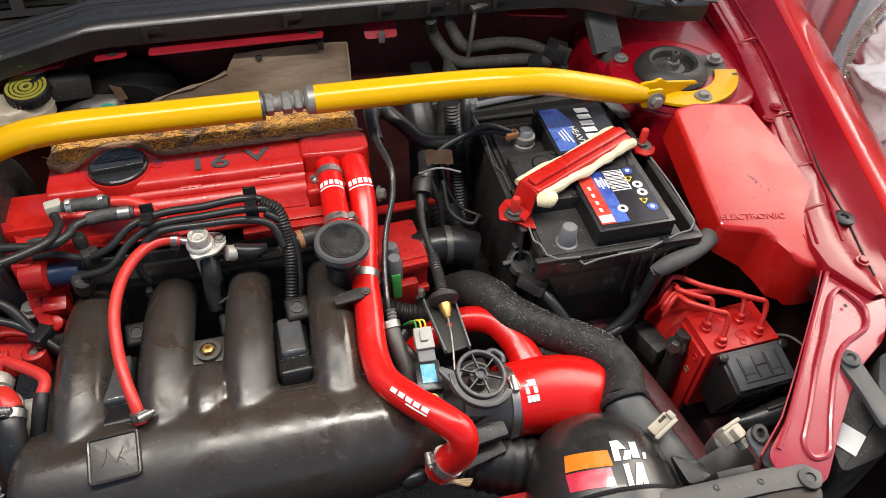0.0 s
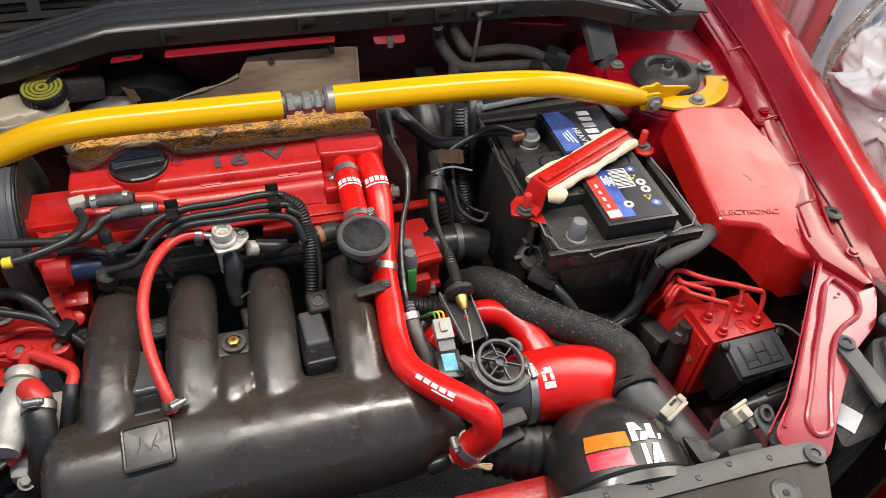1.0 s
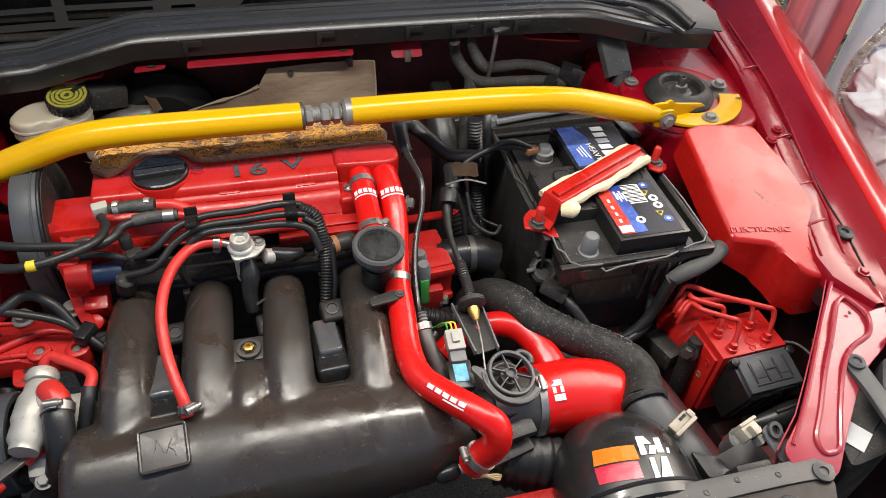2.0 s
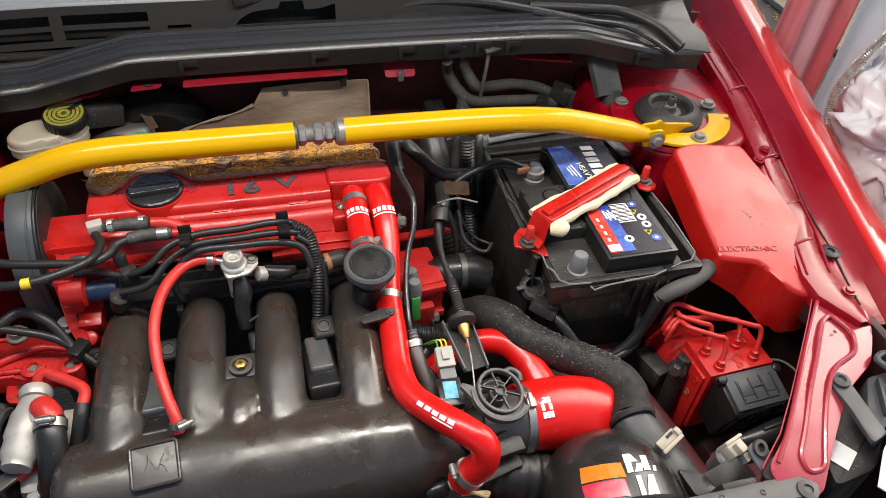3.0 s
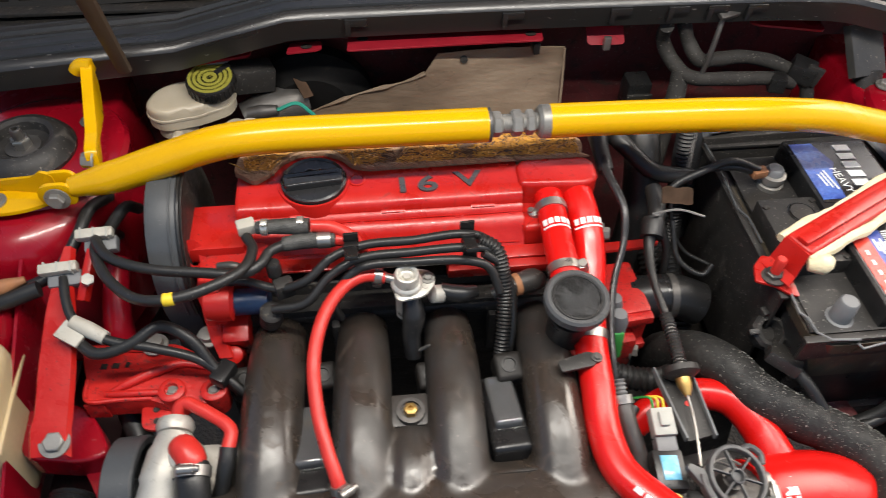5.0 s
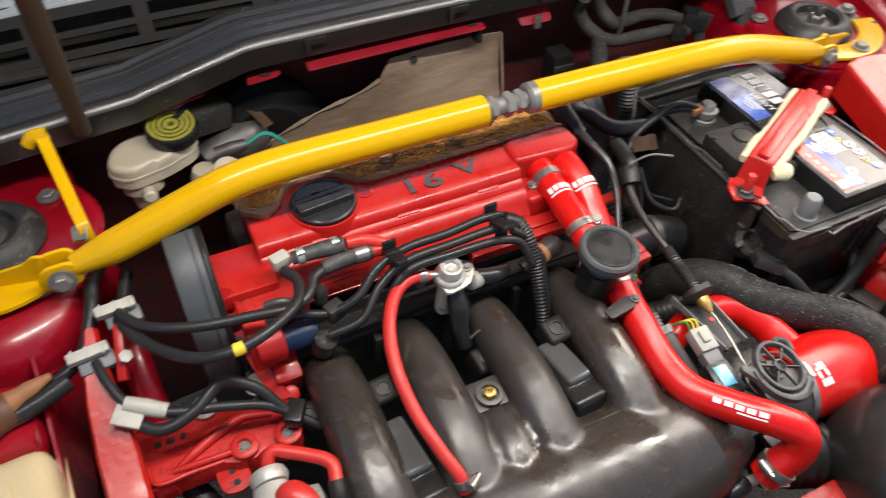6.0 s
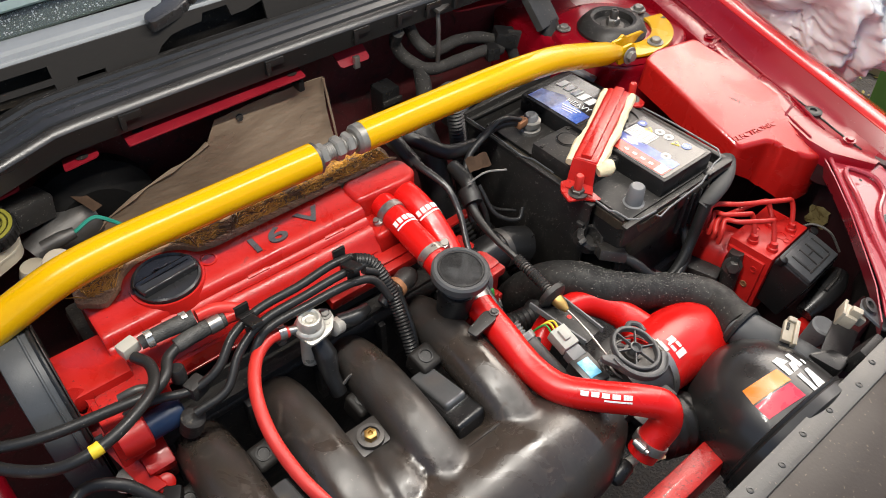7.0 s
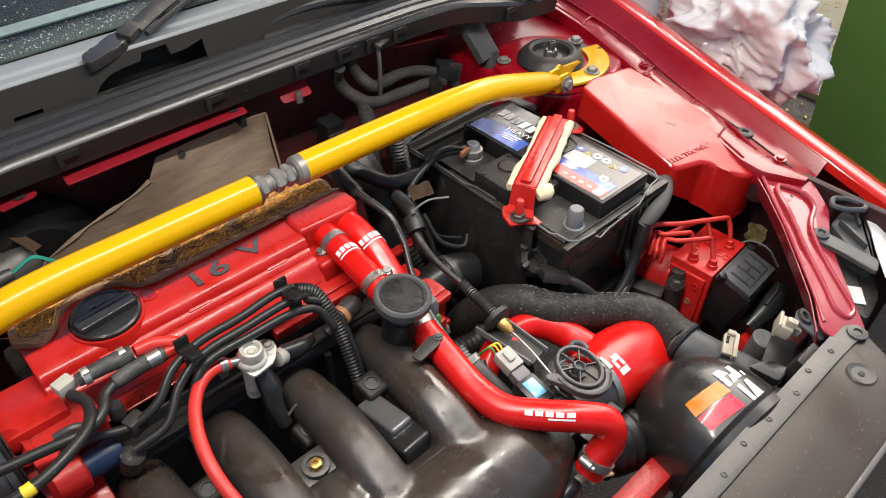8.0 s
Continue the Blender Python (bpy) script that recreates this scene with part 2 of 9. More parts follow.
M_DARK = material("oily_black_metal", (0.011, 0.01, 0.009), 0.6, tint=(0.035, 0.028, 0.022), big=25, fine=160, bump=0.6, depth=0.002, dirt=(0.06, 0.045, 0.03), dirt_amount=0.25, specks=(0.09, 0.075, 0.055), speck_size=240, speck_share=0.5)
M_DULL = material("dull_zinc_steel", (0.3, 0.29, 0.27), 0.5, metal=0.6, tint=(0.2, 0.19, 0.17), big=60, fine=400, bump=0.2, dirt=(0.12, 0.1, 0.08), dirt_amount=0.25)
M_PALEGREY = material("pale_grey_plastic", (0.42, 0.42, 0.38), 0.5, big=60, bump=0.1, dirt=(0.2, 0.18, 0.15), dirt_amount=0.2)
M_DISC = material("satin_grey_black_plastic", (0.075, 0.077, 0.079), 0.3, tint=(0.09, 0.09, 0.09), big=30, fine=300, bump=0.06, dirt=(0.1, 0.095, 0.09), dirt_amount=0.08)
M_CAP = material("polished_black_plastic", (0.02, 0.02, 0.021), 0.24, tint=(0.03, 0.03, 0.03), big=30, fine=300, bump=0.05, dirt=(0.09, 0.08, 0.07), dirt_amount=0.05)
M_BRIGHT = material("bright_zinc", (0.72, 0.7, 0.64), 0.3, metal=0.75, tint=(0.55, 0.52, 0.46), big=80, fine=500, bump=0.1, dirt=(0.25, 0.22, 0.17), dirt_amount=0.1)
# pale base colour carries the sky sheen of the wet ledge
M_LEDGE = material("wet_plastic_sky_sheen", (0.19, 0.203, 0.212), 0.42, tint=(0.26, 0.28, 0.29), big=7, fine=200, bump=0.15, dirt=(0.15, 0.15, 0.15), dirt_amount=0.1, stretch=(0.3, 1, 1))
M_WHEEL = material("grey_moulded_nylon", (0.065, 0.066, 0.068), 0.42, tint=(0.085, 0.085, 0.085), big=40, bump=0.1)
M_TRAY = material("stained_black_plastic", (0.03, 0.026, 0.021), 0.4, tint=(0.065, 0.052, 0.034), big=12, fine=260, bump=0.2, dirt=(0.15, 0.115, 0.07), dirt_amount=0.36, mix=0.8, stretch=(1, 1, 0.25), specks=(0.22, 0.18, 0.13), speck_size=330, speck_share=0.4)
M_FLECK = material("pale_fluff", (0.27, 0.26, 0.235), 0.9, big=60, bump=0.0)
M_DUSTGREY = material("dust_covered_rubber", (0.10, 0.098, 0.094), 0.7, tint=(0.045, 0.043, 0.04), big=40, fine=260, bump=0.3, dirt=(0.17, 0.16, 0.15), dirt_amount=0.25)
# grimy red taken near black: shade low in the bay is put into this paint
M_APRON = material("grimy_paint_in_shade", (0.04, 0.006, 0.008), 0.6, tint=(0.02, 0.006, 0.006), big=16, fine=240, bump=0.3, dirt=GRIME, dirt_amount=0.4)
M_ABS = material("red_painted_alloy", (0.60, 0.016, 0.012), 0.36, tint=(0.46, 0.012, 0.01), big=40, fine=420, bump=0.25, depth=0.0006, dirt=(0.12, 0.012, 0.01), dirt_amount=0.12, coat=0.15)
M_HEADLAMP = material("grey_lamp_shell", (0.065, 0.068, 0.07), 0.5, tint=(0.045, 0.047, 0.048), big=18, fine=300, bump=0.15, dirt=(0.14, 0.13, 0.12), dirt_amount=0.15)
M_EDGE = material("pale_green_edge", (0.5, 0.62, 0.55), 0.3, tint=(0.38, 0.5, 0.44), big=14, fine=260, bump=0.05)
M_OFFWHITE = material("dirty_off_white_plastic", (0.48, 0.46, 0.4), 0.5, tint=(0.38, 0.34, 0.27), big=50, fine=300, bump=0.1, dirt=(0.16, 0.13, 0.1), dirt_amount=0.25)
M_FLANGE = material("dull_cherry_flange", (0.24, 0.005, 0.014), 0.6, tint=(0.16, 0.005, 0.012), big=30, fine=300, bump=0.3, dirt=(0.09, 0.015, 0.015), dirt_amount=0.22, spec=0.3)
# grey here puts the sky's reflection on a black lid into its colour
M_LID = material("glossy_lid_sky_sheen", (0.075, 0.077, 0.078), 0.16, tint=(0.10, 0.10, 0.10), big=25, fine=300, bump=0.04, dirt=(0.1, 0.09, 0.08), dirt_amount=0.05, coat=0.8)
M_BRAID = material("grimy_braided_sleeve", (0.035, 0.034, 0.032), 0.5, tint=(0.09, 0.088, 0.08), big=120, fine=700, bump=0.7, depth=0.0012, dirt=(0.32, 0.31, 0.28), dirt_amount=0.12, mix=0.9)
M_CLOTH = material("dusty_cloth_tape", (0.028, 0.026, 0.024), 0.75, tint=(0.05, 0.047, 0.042), big=35, fine=380, bump=0.5, depth=0.001, dirt=(0.11, 0.1, 0.085), dirt_amount=0.25, spec=0.3, specks=(0.2, 0.18, 0.16), speck_size=420, speck_share=0.5)
M_ZINC = material("pale_zinc_casting", (0.66, 0.64, 0.58), 0.34, metal=0.45, tint=(0.5, 0.47, 0.4), big=80, fine=500, bump=0.2, dirt=(0.2, 0.17, 0.13), dirt_amount=0.15)
M_FACE = material("matt_black_plastic", (0.02, 0.018, 0.0165), 0.5, tint=(0.03, 0.027, 0.024), big=18, fine=300, bump=0.2, dirt=(0.04, 0.034, 0.03), dirt_amount=0.1, spec=0.25, stretch=(0.4, 1, 1))
M_FOIL = material("yellowed_foil", (0.55, 0.45, 0.2), 0.35, metal=0.3, tint=(0.25, 0.17, 0.06), big=90, fine=300, bump=0.6, depth=0.002, mix=0.9)
M_SERVO = material("black_servo_shell", (0.006, 0.006, 0.006), 0.8, tint=(0.012, 0.011, 0.01), big=20, fine=260, bump=0.2, dirt=(0.03, 0.025, 0.02), dirt_amount=0.15, spec=0.12)
M_PINKFILM = material("pink_folded_film", (0.78, 0.16, 0.17), 0.35, tint=(0.88, 0.62, 0.64), big=7, fine=30, bump=0.05, mix=1.0, coat=0.3, stretch=(2, 2, 0.12))
# cherry body paint made paler: the brace's sky reflection is put into the colour
M_BRACE = material("sky_lit_cherry_paint", (0.42, 0.028, 0.045), 0.3, tint=(0.36, 0.02, 0.035), big=9, fine=300, bump=0.06, dirt=(0.2, 0.02, 0.03), dirt_amount=0.08, coat=0.7, spec=0.75, rough_var=0.1, specks=(0.5, 0.25, 0.26), speck_size=330, speck_share=0.2)
# ---- shape helpers; all places are world metres ----
ORIGIN = {}


def thing(name, at, label, category, group="", kind=""):
    ob = new(name)
    ob.location = at
    ob.empty_display_size = 0.02
    ORIGIN[ob] = Vector(at)
    return tagged(ob, label, category, group, kind)


def to_mesh(bm, name, mat, origin, sharp=38):
    bmesh.ops.recalc_face_normals(bm, faces=bm.faces[:])
    bm.transform(Matrix.Translation(-origin))
    lim = radians(sharp)
    for f in bm.faces:
        f.smooth = True
    for e in bm.edges:
        if len(e.link_faces) == 2 and e.calc_face_angle(0) > lim:
            e.smooth = False
    me = bpy.data.meshes.new(name)
    bm.to_mesh(me)
    bm.free()
    me.materials.append(mat)
    return me


def part(name, bm, mat, parent, label="", sharp=38):
    """One mesh under a thing or under a part."""
    o = ORIGIN[parent]
    ob = new(name, to_mesh(bm, name, mat, o, sharp))
    ob.parent = parent
    ORIGIN[ob] = o
    return tagged(ob, label)


def single(name, bm, mat, at, label, category, group="", kind="", sharp=38):
    """A thing that is one mesh."""
    ob = new(name, to_mesh(bm, name, mat, Vector(at), sharp))
    ob.location = at
    ORIGIN[ob] = Vector(at)
    return tagged(ob, label, category, group, kind)


def spline(pts, per=8):
    """A smooth line through points."""
    p = [np.array(q, float) for q in pts]
    p = [2 * p[0] - p[1]] + p + [2 * p[-1] - p[-2]]
    out = []
    for i in range(1, len(p) - 2):
        t0 = 0.0
        t1 = t0 + max(np.linalg.norm(p[i] - p[i - 1]), 1e-6) ** 0.5
        t2 = t1 + max(np.linalg.norm(p[i + 1] - p[i]), 1e-6) ** 0.5
        t3 = t2 + max(np.linalg.norm(p[i + 2] - p[i + 1]), 1e-6) ** 0.5
        for k in range(per + (i == len(p) - 3)):
            t = t1 + (t2 - t1) * k / per
            a1 = (t1 - t) / (t1 - t0) * p[i - 1] + (t - t0) / (t1 - t0) * p[i]
            a2 = (t2 - t) / (t2 - t1) * p[i] + (t - t1) / (t2 - t1) * p[i + 1]
            a3 = (t3 - t) / (t3 - t2) * p[i + 1] + (t - t2) / (t3 - t2) * p[i + 2]
            b1 = (t2 - t) / (t2 - t0) * a1 + (t - t0) / (t2 - t0) * a2
            b2 = (t3 - t) / (t3 - t1) * a2 + (t - t1) / (t3 - t1) * a3
            out.append((t2 - t) / (t2 - t1) * b1 + (t - t1) / (t2 - t1) * b2)
    return out


def sweep(pts, r, seg=14, per=8, bm=None, flat=1.0, rib=0.0, pitch=0.006, straight=False, wobble=0.0):
    """A round tube along points. r: one radius or one for each point. flat squeezes it upright; rib makes rings."""
    bm = bm or bmesh.new()
    line = [np.array(q, float) for q in pts] if straight else spline(pts, per)
    radii = [r] * len(line) if isinstance(r, (int, float)) else list(np.interp(np.linspace(0, len(r) - 1, len(line)), range(len(r)), r))
    if rib:
        d = [0.0]
        for a, b in zip(line, line[1:]):
            d.append(d[-1] + float(np.linalg.norm(b - a)))
        steps = max(int(d[-1] / pitch * 4), 8)
        s = np.linspace(0, d[-1], steps)
        arr = np.array(line)
        line = [np.array([np.interp(v, d, arr[:, k]) for k in range(3)]) for v in s]
        radii = [float(np.interp(v, d, radii)) + rib * math.sin(2 * math.pi * v / pitch) for v in s]
    n = len(line)
    tan = [line[min(i + 1, n - 1)] - line[max(i - 1, 0)] for i in range(n)]
    tan = [t / max(np.linalg.norm(t), 1e-9) for t in tan]
    up = np.array((0, 0, 1.0)) if abs(tan[0][2]) < 0.9 else np.array((0, 1.0, 0))
    rings = []
    for i in range(n):
        up = up - tan[i] * (up @ tan[i])
        up = up / np.linalg.norm(up)
        side = np.cross(tan[i], up)
        rr = radii[i] * (1 + (wobble * noise.noise(Vector(line[i]) * 60) if wobble else 0))
        rings.append([bm.verts.new(line[i] + rr * (math.cos(a) * side + flat * math.sin(a) * up))
                      for a in (2 * math.pi * k / seg for k in range(seg))])
    for a, b in zip(rings, rings[1:]):
        for k in range(seg):
            bm.faces.new((a[k], a[(k + 1) % seg], b[(k + 1) % seg], b[k]))
    bm.faces.new(rings[0][::-1])
    bm.faces.new(rings[-1])
    return bm


def axis_pose(at, direction):
    """A pose whose z runs along direction."""
    return Matrix.Translation(at) @ Vector(direction).to_track_quat("Z", "Y").to_matrix().to_4x4()


def lathe(profile, m, seg=28, bm=None):
    """Turns (radius, height) pairs round the z of pose m."""
    bm = bm or bmesh.new()
    rings = []
    for r, h in profile:
        if r < 1e-5:
            rings.append([bm.verts.new(m @ Vector((0, 0, h)))])
        else:
            rings.append([bm.verts.new(m @ Vector((r * math.cos(2 * math.pi * k / seg), r * math.sin(2 * math.pi * k / seg), h))) for k in range(seg)])
    for a, b in zip(rings, rings[1:]):
        for k in range(seg):
            q = [a[k % len(a)], a[(k + 1) % len(a)], b[(k + 1) % len(b)], b[k % len(b)]]
            q = [v for i, v in enumerate(q) if v not in q[:i]]
            if len(q) > 2:
                bm.faces.new(q)
    for ring, flip in ((rings[0], True), (rings[-1], False)):
        if len(ring) > 2:
            bm.faces.new(ring[::-1] if flip else ring)
    return bm


def open_ring(profile, m, seg):
    """A turned ring whose middle stays open; the profile is closed."""
    bm = lathe(profile, m, seg)
    bmesh.ops.delete(bm, geom=[f for f in bm.faces if len(f.verts) > 4], context="FACES_ONLY")
    return bm


def box(size, m, bevel=0.002, bm=None, taper=1.0, segments=2):
    """A rounded block centred on pose m; taper narrows its top."""
    own = bmesh.new()
    bmesh.ops.create_cube(own, size=1)
    for v in own.verts:
        k = taper if v.co.z > 0 else 1
        v.co = Vector((v.co.x * size[0] * k, v.co.y * size[1] * k, v.co.z * size[2]))
    if bevel:
        bmesh.ops.bevel(own, geom=own.edges[:], offset=min(bevel, min(size) * 0.45), segments=segments, profile=0.6, affect="EDGES")
    own.transform(m if isinstance(m, Matrix) else Matrix.Translation(m))
    return joined(own, bm)


def joined(own, bm):
    if bm is None:
        return own
    me = bpy.data.meshes.new("scratch")
    own.to_mesh(me)
    own.free()
    bm.from_mesh(me)
    bpy.data.meshes.remove(me)
    return bm


def round_corners(pts, r, n=4):
    """A closed outline with its corners rounded."""
    out = []
    for i, p in enumerate(pts):
        p, a, b = Vector(p), Vector(pts[i - 1]), Vector(pts[(i + 1) % len(pts)])
        k = min(r, (a - p).length * 0.45, (b - p).length * 0.45)
        s, e = p + (a - p).normalized() * k, p + (b - p).normalized() * k
        for j in range(n + 1):
            t = j / n
            out.append((1 - t) ** 2 * s + 2 * t * (1 - t) * p + t * t * e)
    return out


def prism(outline, depth, m, bevel=0.0, bm=None, segments=2):
    """An outline in the x-y plane of pose m, made depth thick towards -z."""
    own = bmesh.new()
    f = own.faces.new([own.verts.new((p[0], p[1], 0)) for p in outline])
    f.normal_update()
    if f.normal.z < 0:
        f.normal_flip()
    res = bmesh.ops.extrude_face_region(own, geom=[f])
    low = [v for v in res["geom"] if isinstance(v, bmesh.types.BMVert)]
    for v in low:
        v.co.z -= depth
    if bevel:
        top = [e for e in own.edges if all(abs(v.co.z) < 1e-6 for v in e.verts)]
        bmesh.ops.bevel(own, geom=top, offset=bevel, segments=segments, profile=0.6, affect="EDGES")
    own.transform(m)
    return joined(own, bm)


def strip(rows):
    """A sheet through rows of points, each row as long as the others."""
    bm = bmesh.new()
    vs = [[bm.verts.new(p) for p in row] for row in rows]
    for a, b in zip(vs, vs[1:]):
        for k in range(len(a) - 1):
            bm.faces.new((a[k], a[k + 1], b[k + 1], b[k]))
    return bm


def thicken(bm, t):
    """Gives a sheet thickness below its face."""
    bmesh.ops.recalc_face_normals(bm, faces=bm.faces[:])
    bmesh.ops.solidify(bm, geom=bm.faces[:], thickness=t)
    return bm


def lettering(text, size, m, mat, parent, name="lettering", depth=0.0004, squash=1.0, bold=0.0):
    """Raised letters on pose m (x along the line, z out)."""
    cu = bpy.data.curves.new("letters", "FONT")
    cu.body, cu.size, cu.extrude, cu.align_x, cu.align_y = text, size, depth, "CENTER", "CENTER"
    cu.offset = bold
    tmp = bpy.data.objects.new("letters", cu)
    scene.collection.objects.link(tmp)
    bpy.context.view_layer.update()
    me = bpy.data.meshes.new_from_object(tmp.evaluated_get(bpy.context.evaluated_depsgraph_get()))
    bpy.data.objects.remove(tmp)
    bpy.data.curves.remove(cu)
    bm = bmesh.new()
    bm.from_mesh(me)
    bpy.data.meshes.remove(me)
    for v in bm.verts:
        v.co.x *= squash
    bm.transform(m)
    return part(name, bm, mat, parent)


def hex_bolt(at, up, parent, r=0.007, h=0.006, mat=None, name="bolt", washer=True, stud=0.0):
    m = axis_pose(at, up)
    bm = lathe([(r, 0), (r, h * 0.85), (r * 0.86, h), (0, h)], m, seg=6)
    if washer:
        lathe([(r * 1.5, -0.0005), (r * 1.5, 0.0013), (r, 0.0014)], m, seg=18, bm=bm)
    if stud:
        lathe([(r * 0.55, h), (r * 0.55, h + stud), (r * 0.4, h + stud + 0.001), (0, h + stud + 0.001)], m, seg=12, bm=bm)
    return part(name, bm, mat or M_DULL, parent, "dull zinc hex bolt")


def hose_clamp(at, along, r, parent, turn=0.0, width=0.009):
    """A steel band round a hose, with its worm screw."""
    m = axis_pose(at, along) @ pose(0, 0, 0, 0, 0, turn)
    band = part("hose_clamp", lathe([(r, -width / 2), (r + 0.0012, -width / 2), (r + 0.0012, width / 2), (r, width / 2)], m, seg=28), M_STEEL, parent, "steel worm-drive hose clamp")
    s = m @ pose(r + 0.004, 0, 0, 90, 0, 0)
    bm = lathe([(0.0042, -0.007), (0.0042, 0.006), (0.003, 0.007), (0.003, 0.010), (0, 0.010)], s, seg=12)
    box((0.006, 0.010, 0.010), s @ pose(-0.002, 0, 0), 0.001, bm)
    part("screw", bm, M_STEEL, band)
    return band


def fused(bm, voxel, rounds):
    """Overlapping closed shapes melted into one skin with soft fillets; gives back a mesh."""
    me = bpy.data.meshes.new("melt")
    bm.to_mesh(me)
    bm.free()
    tmp = bpy.data.objects.new("melt", me)
    scene.collection.objects.link(tmp)
    skin = tmp.modifiers.new("skin", "REMESH")
    skin.mode, skin.voxel_size = "VOXEL", voxel
    soft = tmp.modifiers.new("soft", "SMOOTH")
    soft.factor, soft.iterations = 0.5, rounds
    bpy.context.view_layer.update()
    out = bpy.data.meshes.new_from_object(tmp.evaluated_get(bpy.context.evaluated_depsgraph_get()))
    bpy.data.objects.remove(tmp)
    bpy.data.meshes.remove(me)
    return out


def shell_part(name, source, faces, mat, parent, label=""):
    """Some faces of a mesh as one part, shaded as if the whole were still one skin."""
    o = ORIGIN[parent]
    order, tris = {}, []
    for i in faces:
        tris.append([order.setdefault(v, len(order)) for v in source.polygons[i].vertices])
    me = bpy.data.meshes.new(name)
    me.from_pydata([source.vertices[v].co - o for v in order], [], tris)
    me.polygons.foreach_set("use_smooth", [True] * len(tris))
    me.normals_split_custom_set_from_vertices([source.vertices[v].normal.copy() for v in order])
    me.materials.append(mat)
    ob = new(name, me)
    ob.parent = parent
    ORIGIN[ob] = o
    return tagged(ob, label)


def cable(name, pts, r, mat, label, category, group="", **kw):
    return single(name, sweep(pts, r, **kw), mat, pts[0], label, category, group)
# ---- ground ----
def rail_at(y):
    """The wing rail's inner edge, its height, and the wing's lip, at y."""
    xi = float(np.interp(y, (0.42, 0.48, 0.66, 0.86, 1.15), (0.497, 0.517, 0.567, 0.606, 0.642)))
    zi = float(np.interp(y, (0.42, 0.48, 0.66, 0.86, 1.15), (0.832, 0.836, 0.858, 0.888, 0.915)))
    return xi, zi, 0.62 + (y - 0.41) * 0.155, 0.836 + (y - 0.41) * 0.165


MID = -0.031          # the car's middle
flip = lambda p: (2 * MID - p[0], p[1], p[2])

bm = bmesh.new()
bmesh.ops.create_grid(bm, x_segments=2, y_segments=2, size=400)
single("ground", bm, M_GROUND, (0, 0, 0), "damp dark worn asphalt ground with grit", "ground", kind="structure")

# ---- car body ----
car = thing("car_body", (MID, 0.9, 0.0), "cherry red car body around an open engine bay", "car body")


def wing(side):
    rows = []
    for y in [0.43, 0.445, 0.46, *np.linspace(0.478, 1.3, 26)]:
        xi, zi, xl, zl = rail_at(y)
        xi += 0.058 * max(0.0, (0.49 - y) / 0.06) if y < 0.49 else 0
        k = min(1.0, (xl - 0.05 - xi) / 0.052)
        step = 0.004 * (1 if 0.55 < y < 0.62 or 0.72 < y < 0.86 else 0)
        prof = [(xi + 0.001, zi - 0.022), (xi, zi - 0.008), (xi + 0.004 * k, zi), (xi + 0.022 * k, zi + 0.0015 + step), (xi + 0.040 * k, zi + step),
                (xi + 0.046 * k, zi - 0.003), (max(xi + 0.052 * k, xl - 0.045), zi - 0.008), (xl - 0.022, zl - 0.018), (xl - 0.014, zl - 0.010), (xl - 0.004, zl - 0.003)]
        rows.append([(x, y, z) for x, z in prof])
    if side < 0:
        rows = [[flip(p) for p in r] for r in rows]
    # apron split off so its paint can hold the shadow below the rail
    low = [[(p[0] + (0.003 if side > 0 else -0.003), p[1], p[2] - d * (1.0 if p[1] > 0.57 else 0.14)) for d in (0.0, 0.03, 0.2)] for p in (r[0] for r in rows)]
    part("inner_apron", thicken(strip(low), 0.0015), M_APRON, car, "grimy apron below the wing rail, darkened for shade")
    part("inner_wing", thicken(strip(rows), 0.0015), M_BODY, car, "stepped cherry red inner wing rail")
    rows = []
    for y in np.linspace(0.30, 1.5, 30):
        _, _, xl, zl = rail_at(y)
        prof = [(xl - 0.006, zl - 0.014), (xl - 0.004, zl - 0.002), (xl, zl + 0.001), (xl + 0.012, zl + 0.002), (xl + 0.03, zl - 0.002), (xl + 0.05, zl - 0.012),
                (xl + 0.068, zl - 0.032), (xl + 0.08, zl - 0.07), (xl + 0.088, zl - 0.14), (xl + 0.09, zl - 0.3), (xl + 0.08, zl - 0.48)]
        rows.append([(x, y, z) for x, z in prof])
    if side < 0:
        rows = [[flip(p) for p in r] for r in rows]
    part("wing", thicken(strip(rows), 0.001), M_FENDER, car, "glossy red outer wing with a bright rolled edge")
    # apron and strut tower
    cx, cy = (0.492, 0.826) if side > 0 else (-0.534, 0.84)
    out = [(0.408, 1.01), (0.402, 0.86), (0.412, 0.79), (0.44, 0.745), (0.485, 0.728), (0.54, 0.735), (0.60, 0.76), (0.615, 0.86), (0.63, 1.01)]
    if side < 0:
        out = [(2 * MID - x, y + 0.012) for x, y in out][::-1]
    part("strut_tower", prism(round_corners(out, 0.03), 0.25, Matrix.Translation((0, 0, 0.872)), 0.012, segments=4), M_BODY, car, "smooth cherry red strut tower")
    bm = lathe([(0.092, 0.0), (0.088, 0.006), (0.078, 0.009), (0.02, 0.009)], Matrix.Translation((cx, cy, 0.8715)), seg=40)
    part("tower_cap", bm, M_BODY, car)


for s in (1, -1):
    wing(s)
part("tower_shoulder", lathe([(0.088, 0.0), (0.108, -0.002), (0.124, -0.008), (0.136, -0.020), (0.141, -0.040), (0.136, -0.060), (0.138, -0.068), (0.144, -0.078), (0.142, -0.12), (0.13, -0.2)], Matrix.Translation((-0.545, 0.838, 0.8735)) @ Matrix.Diagonal((0.66, 1, 1, 1)), seg=56), M_BODY, car, "rounded cherry red strut tower shoulder")
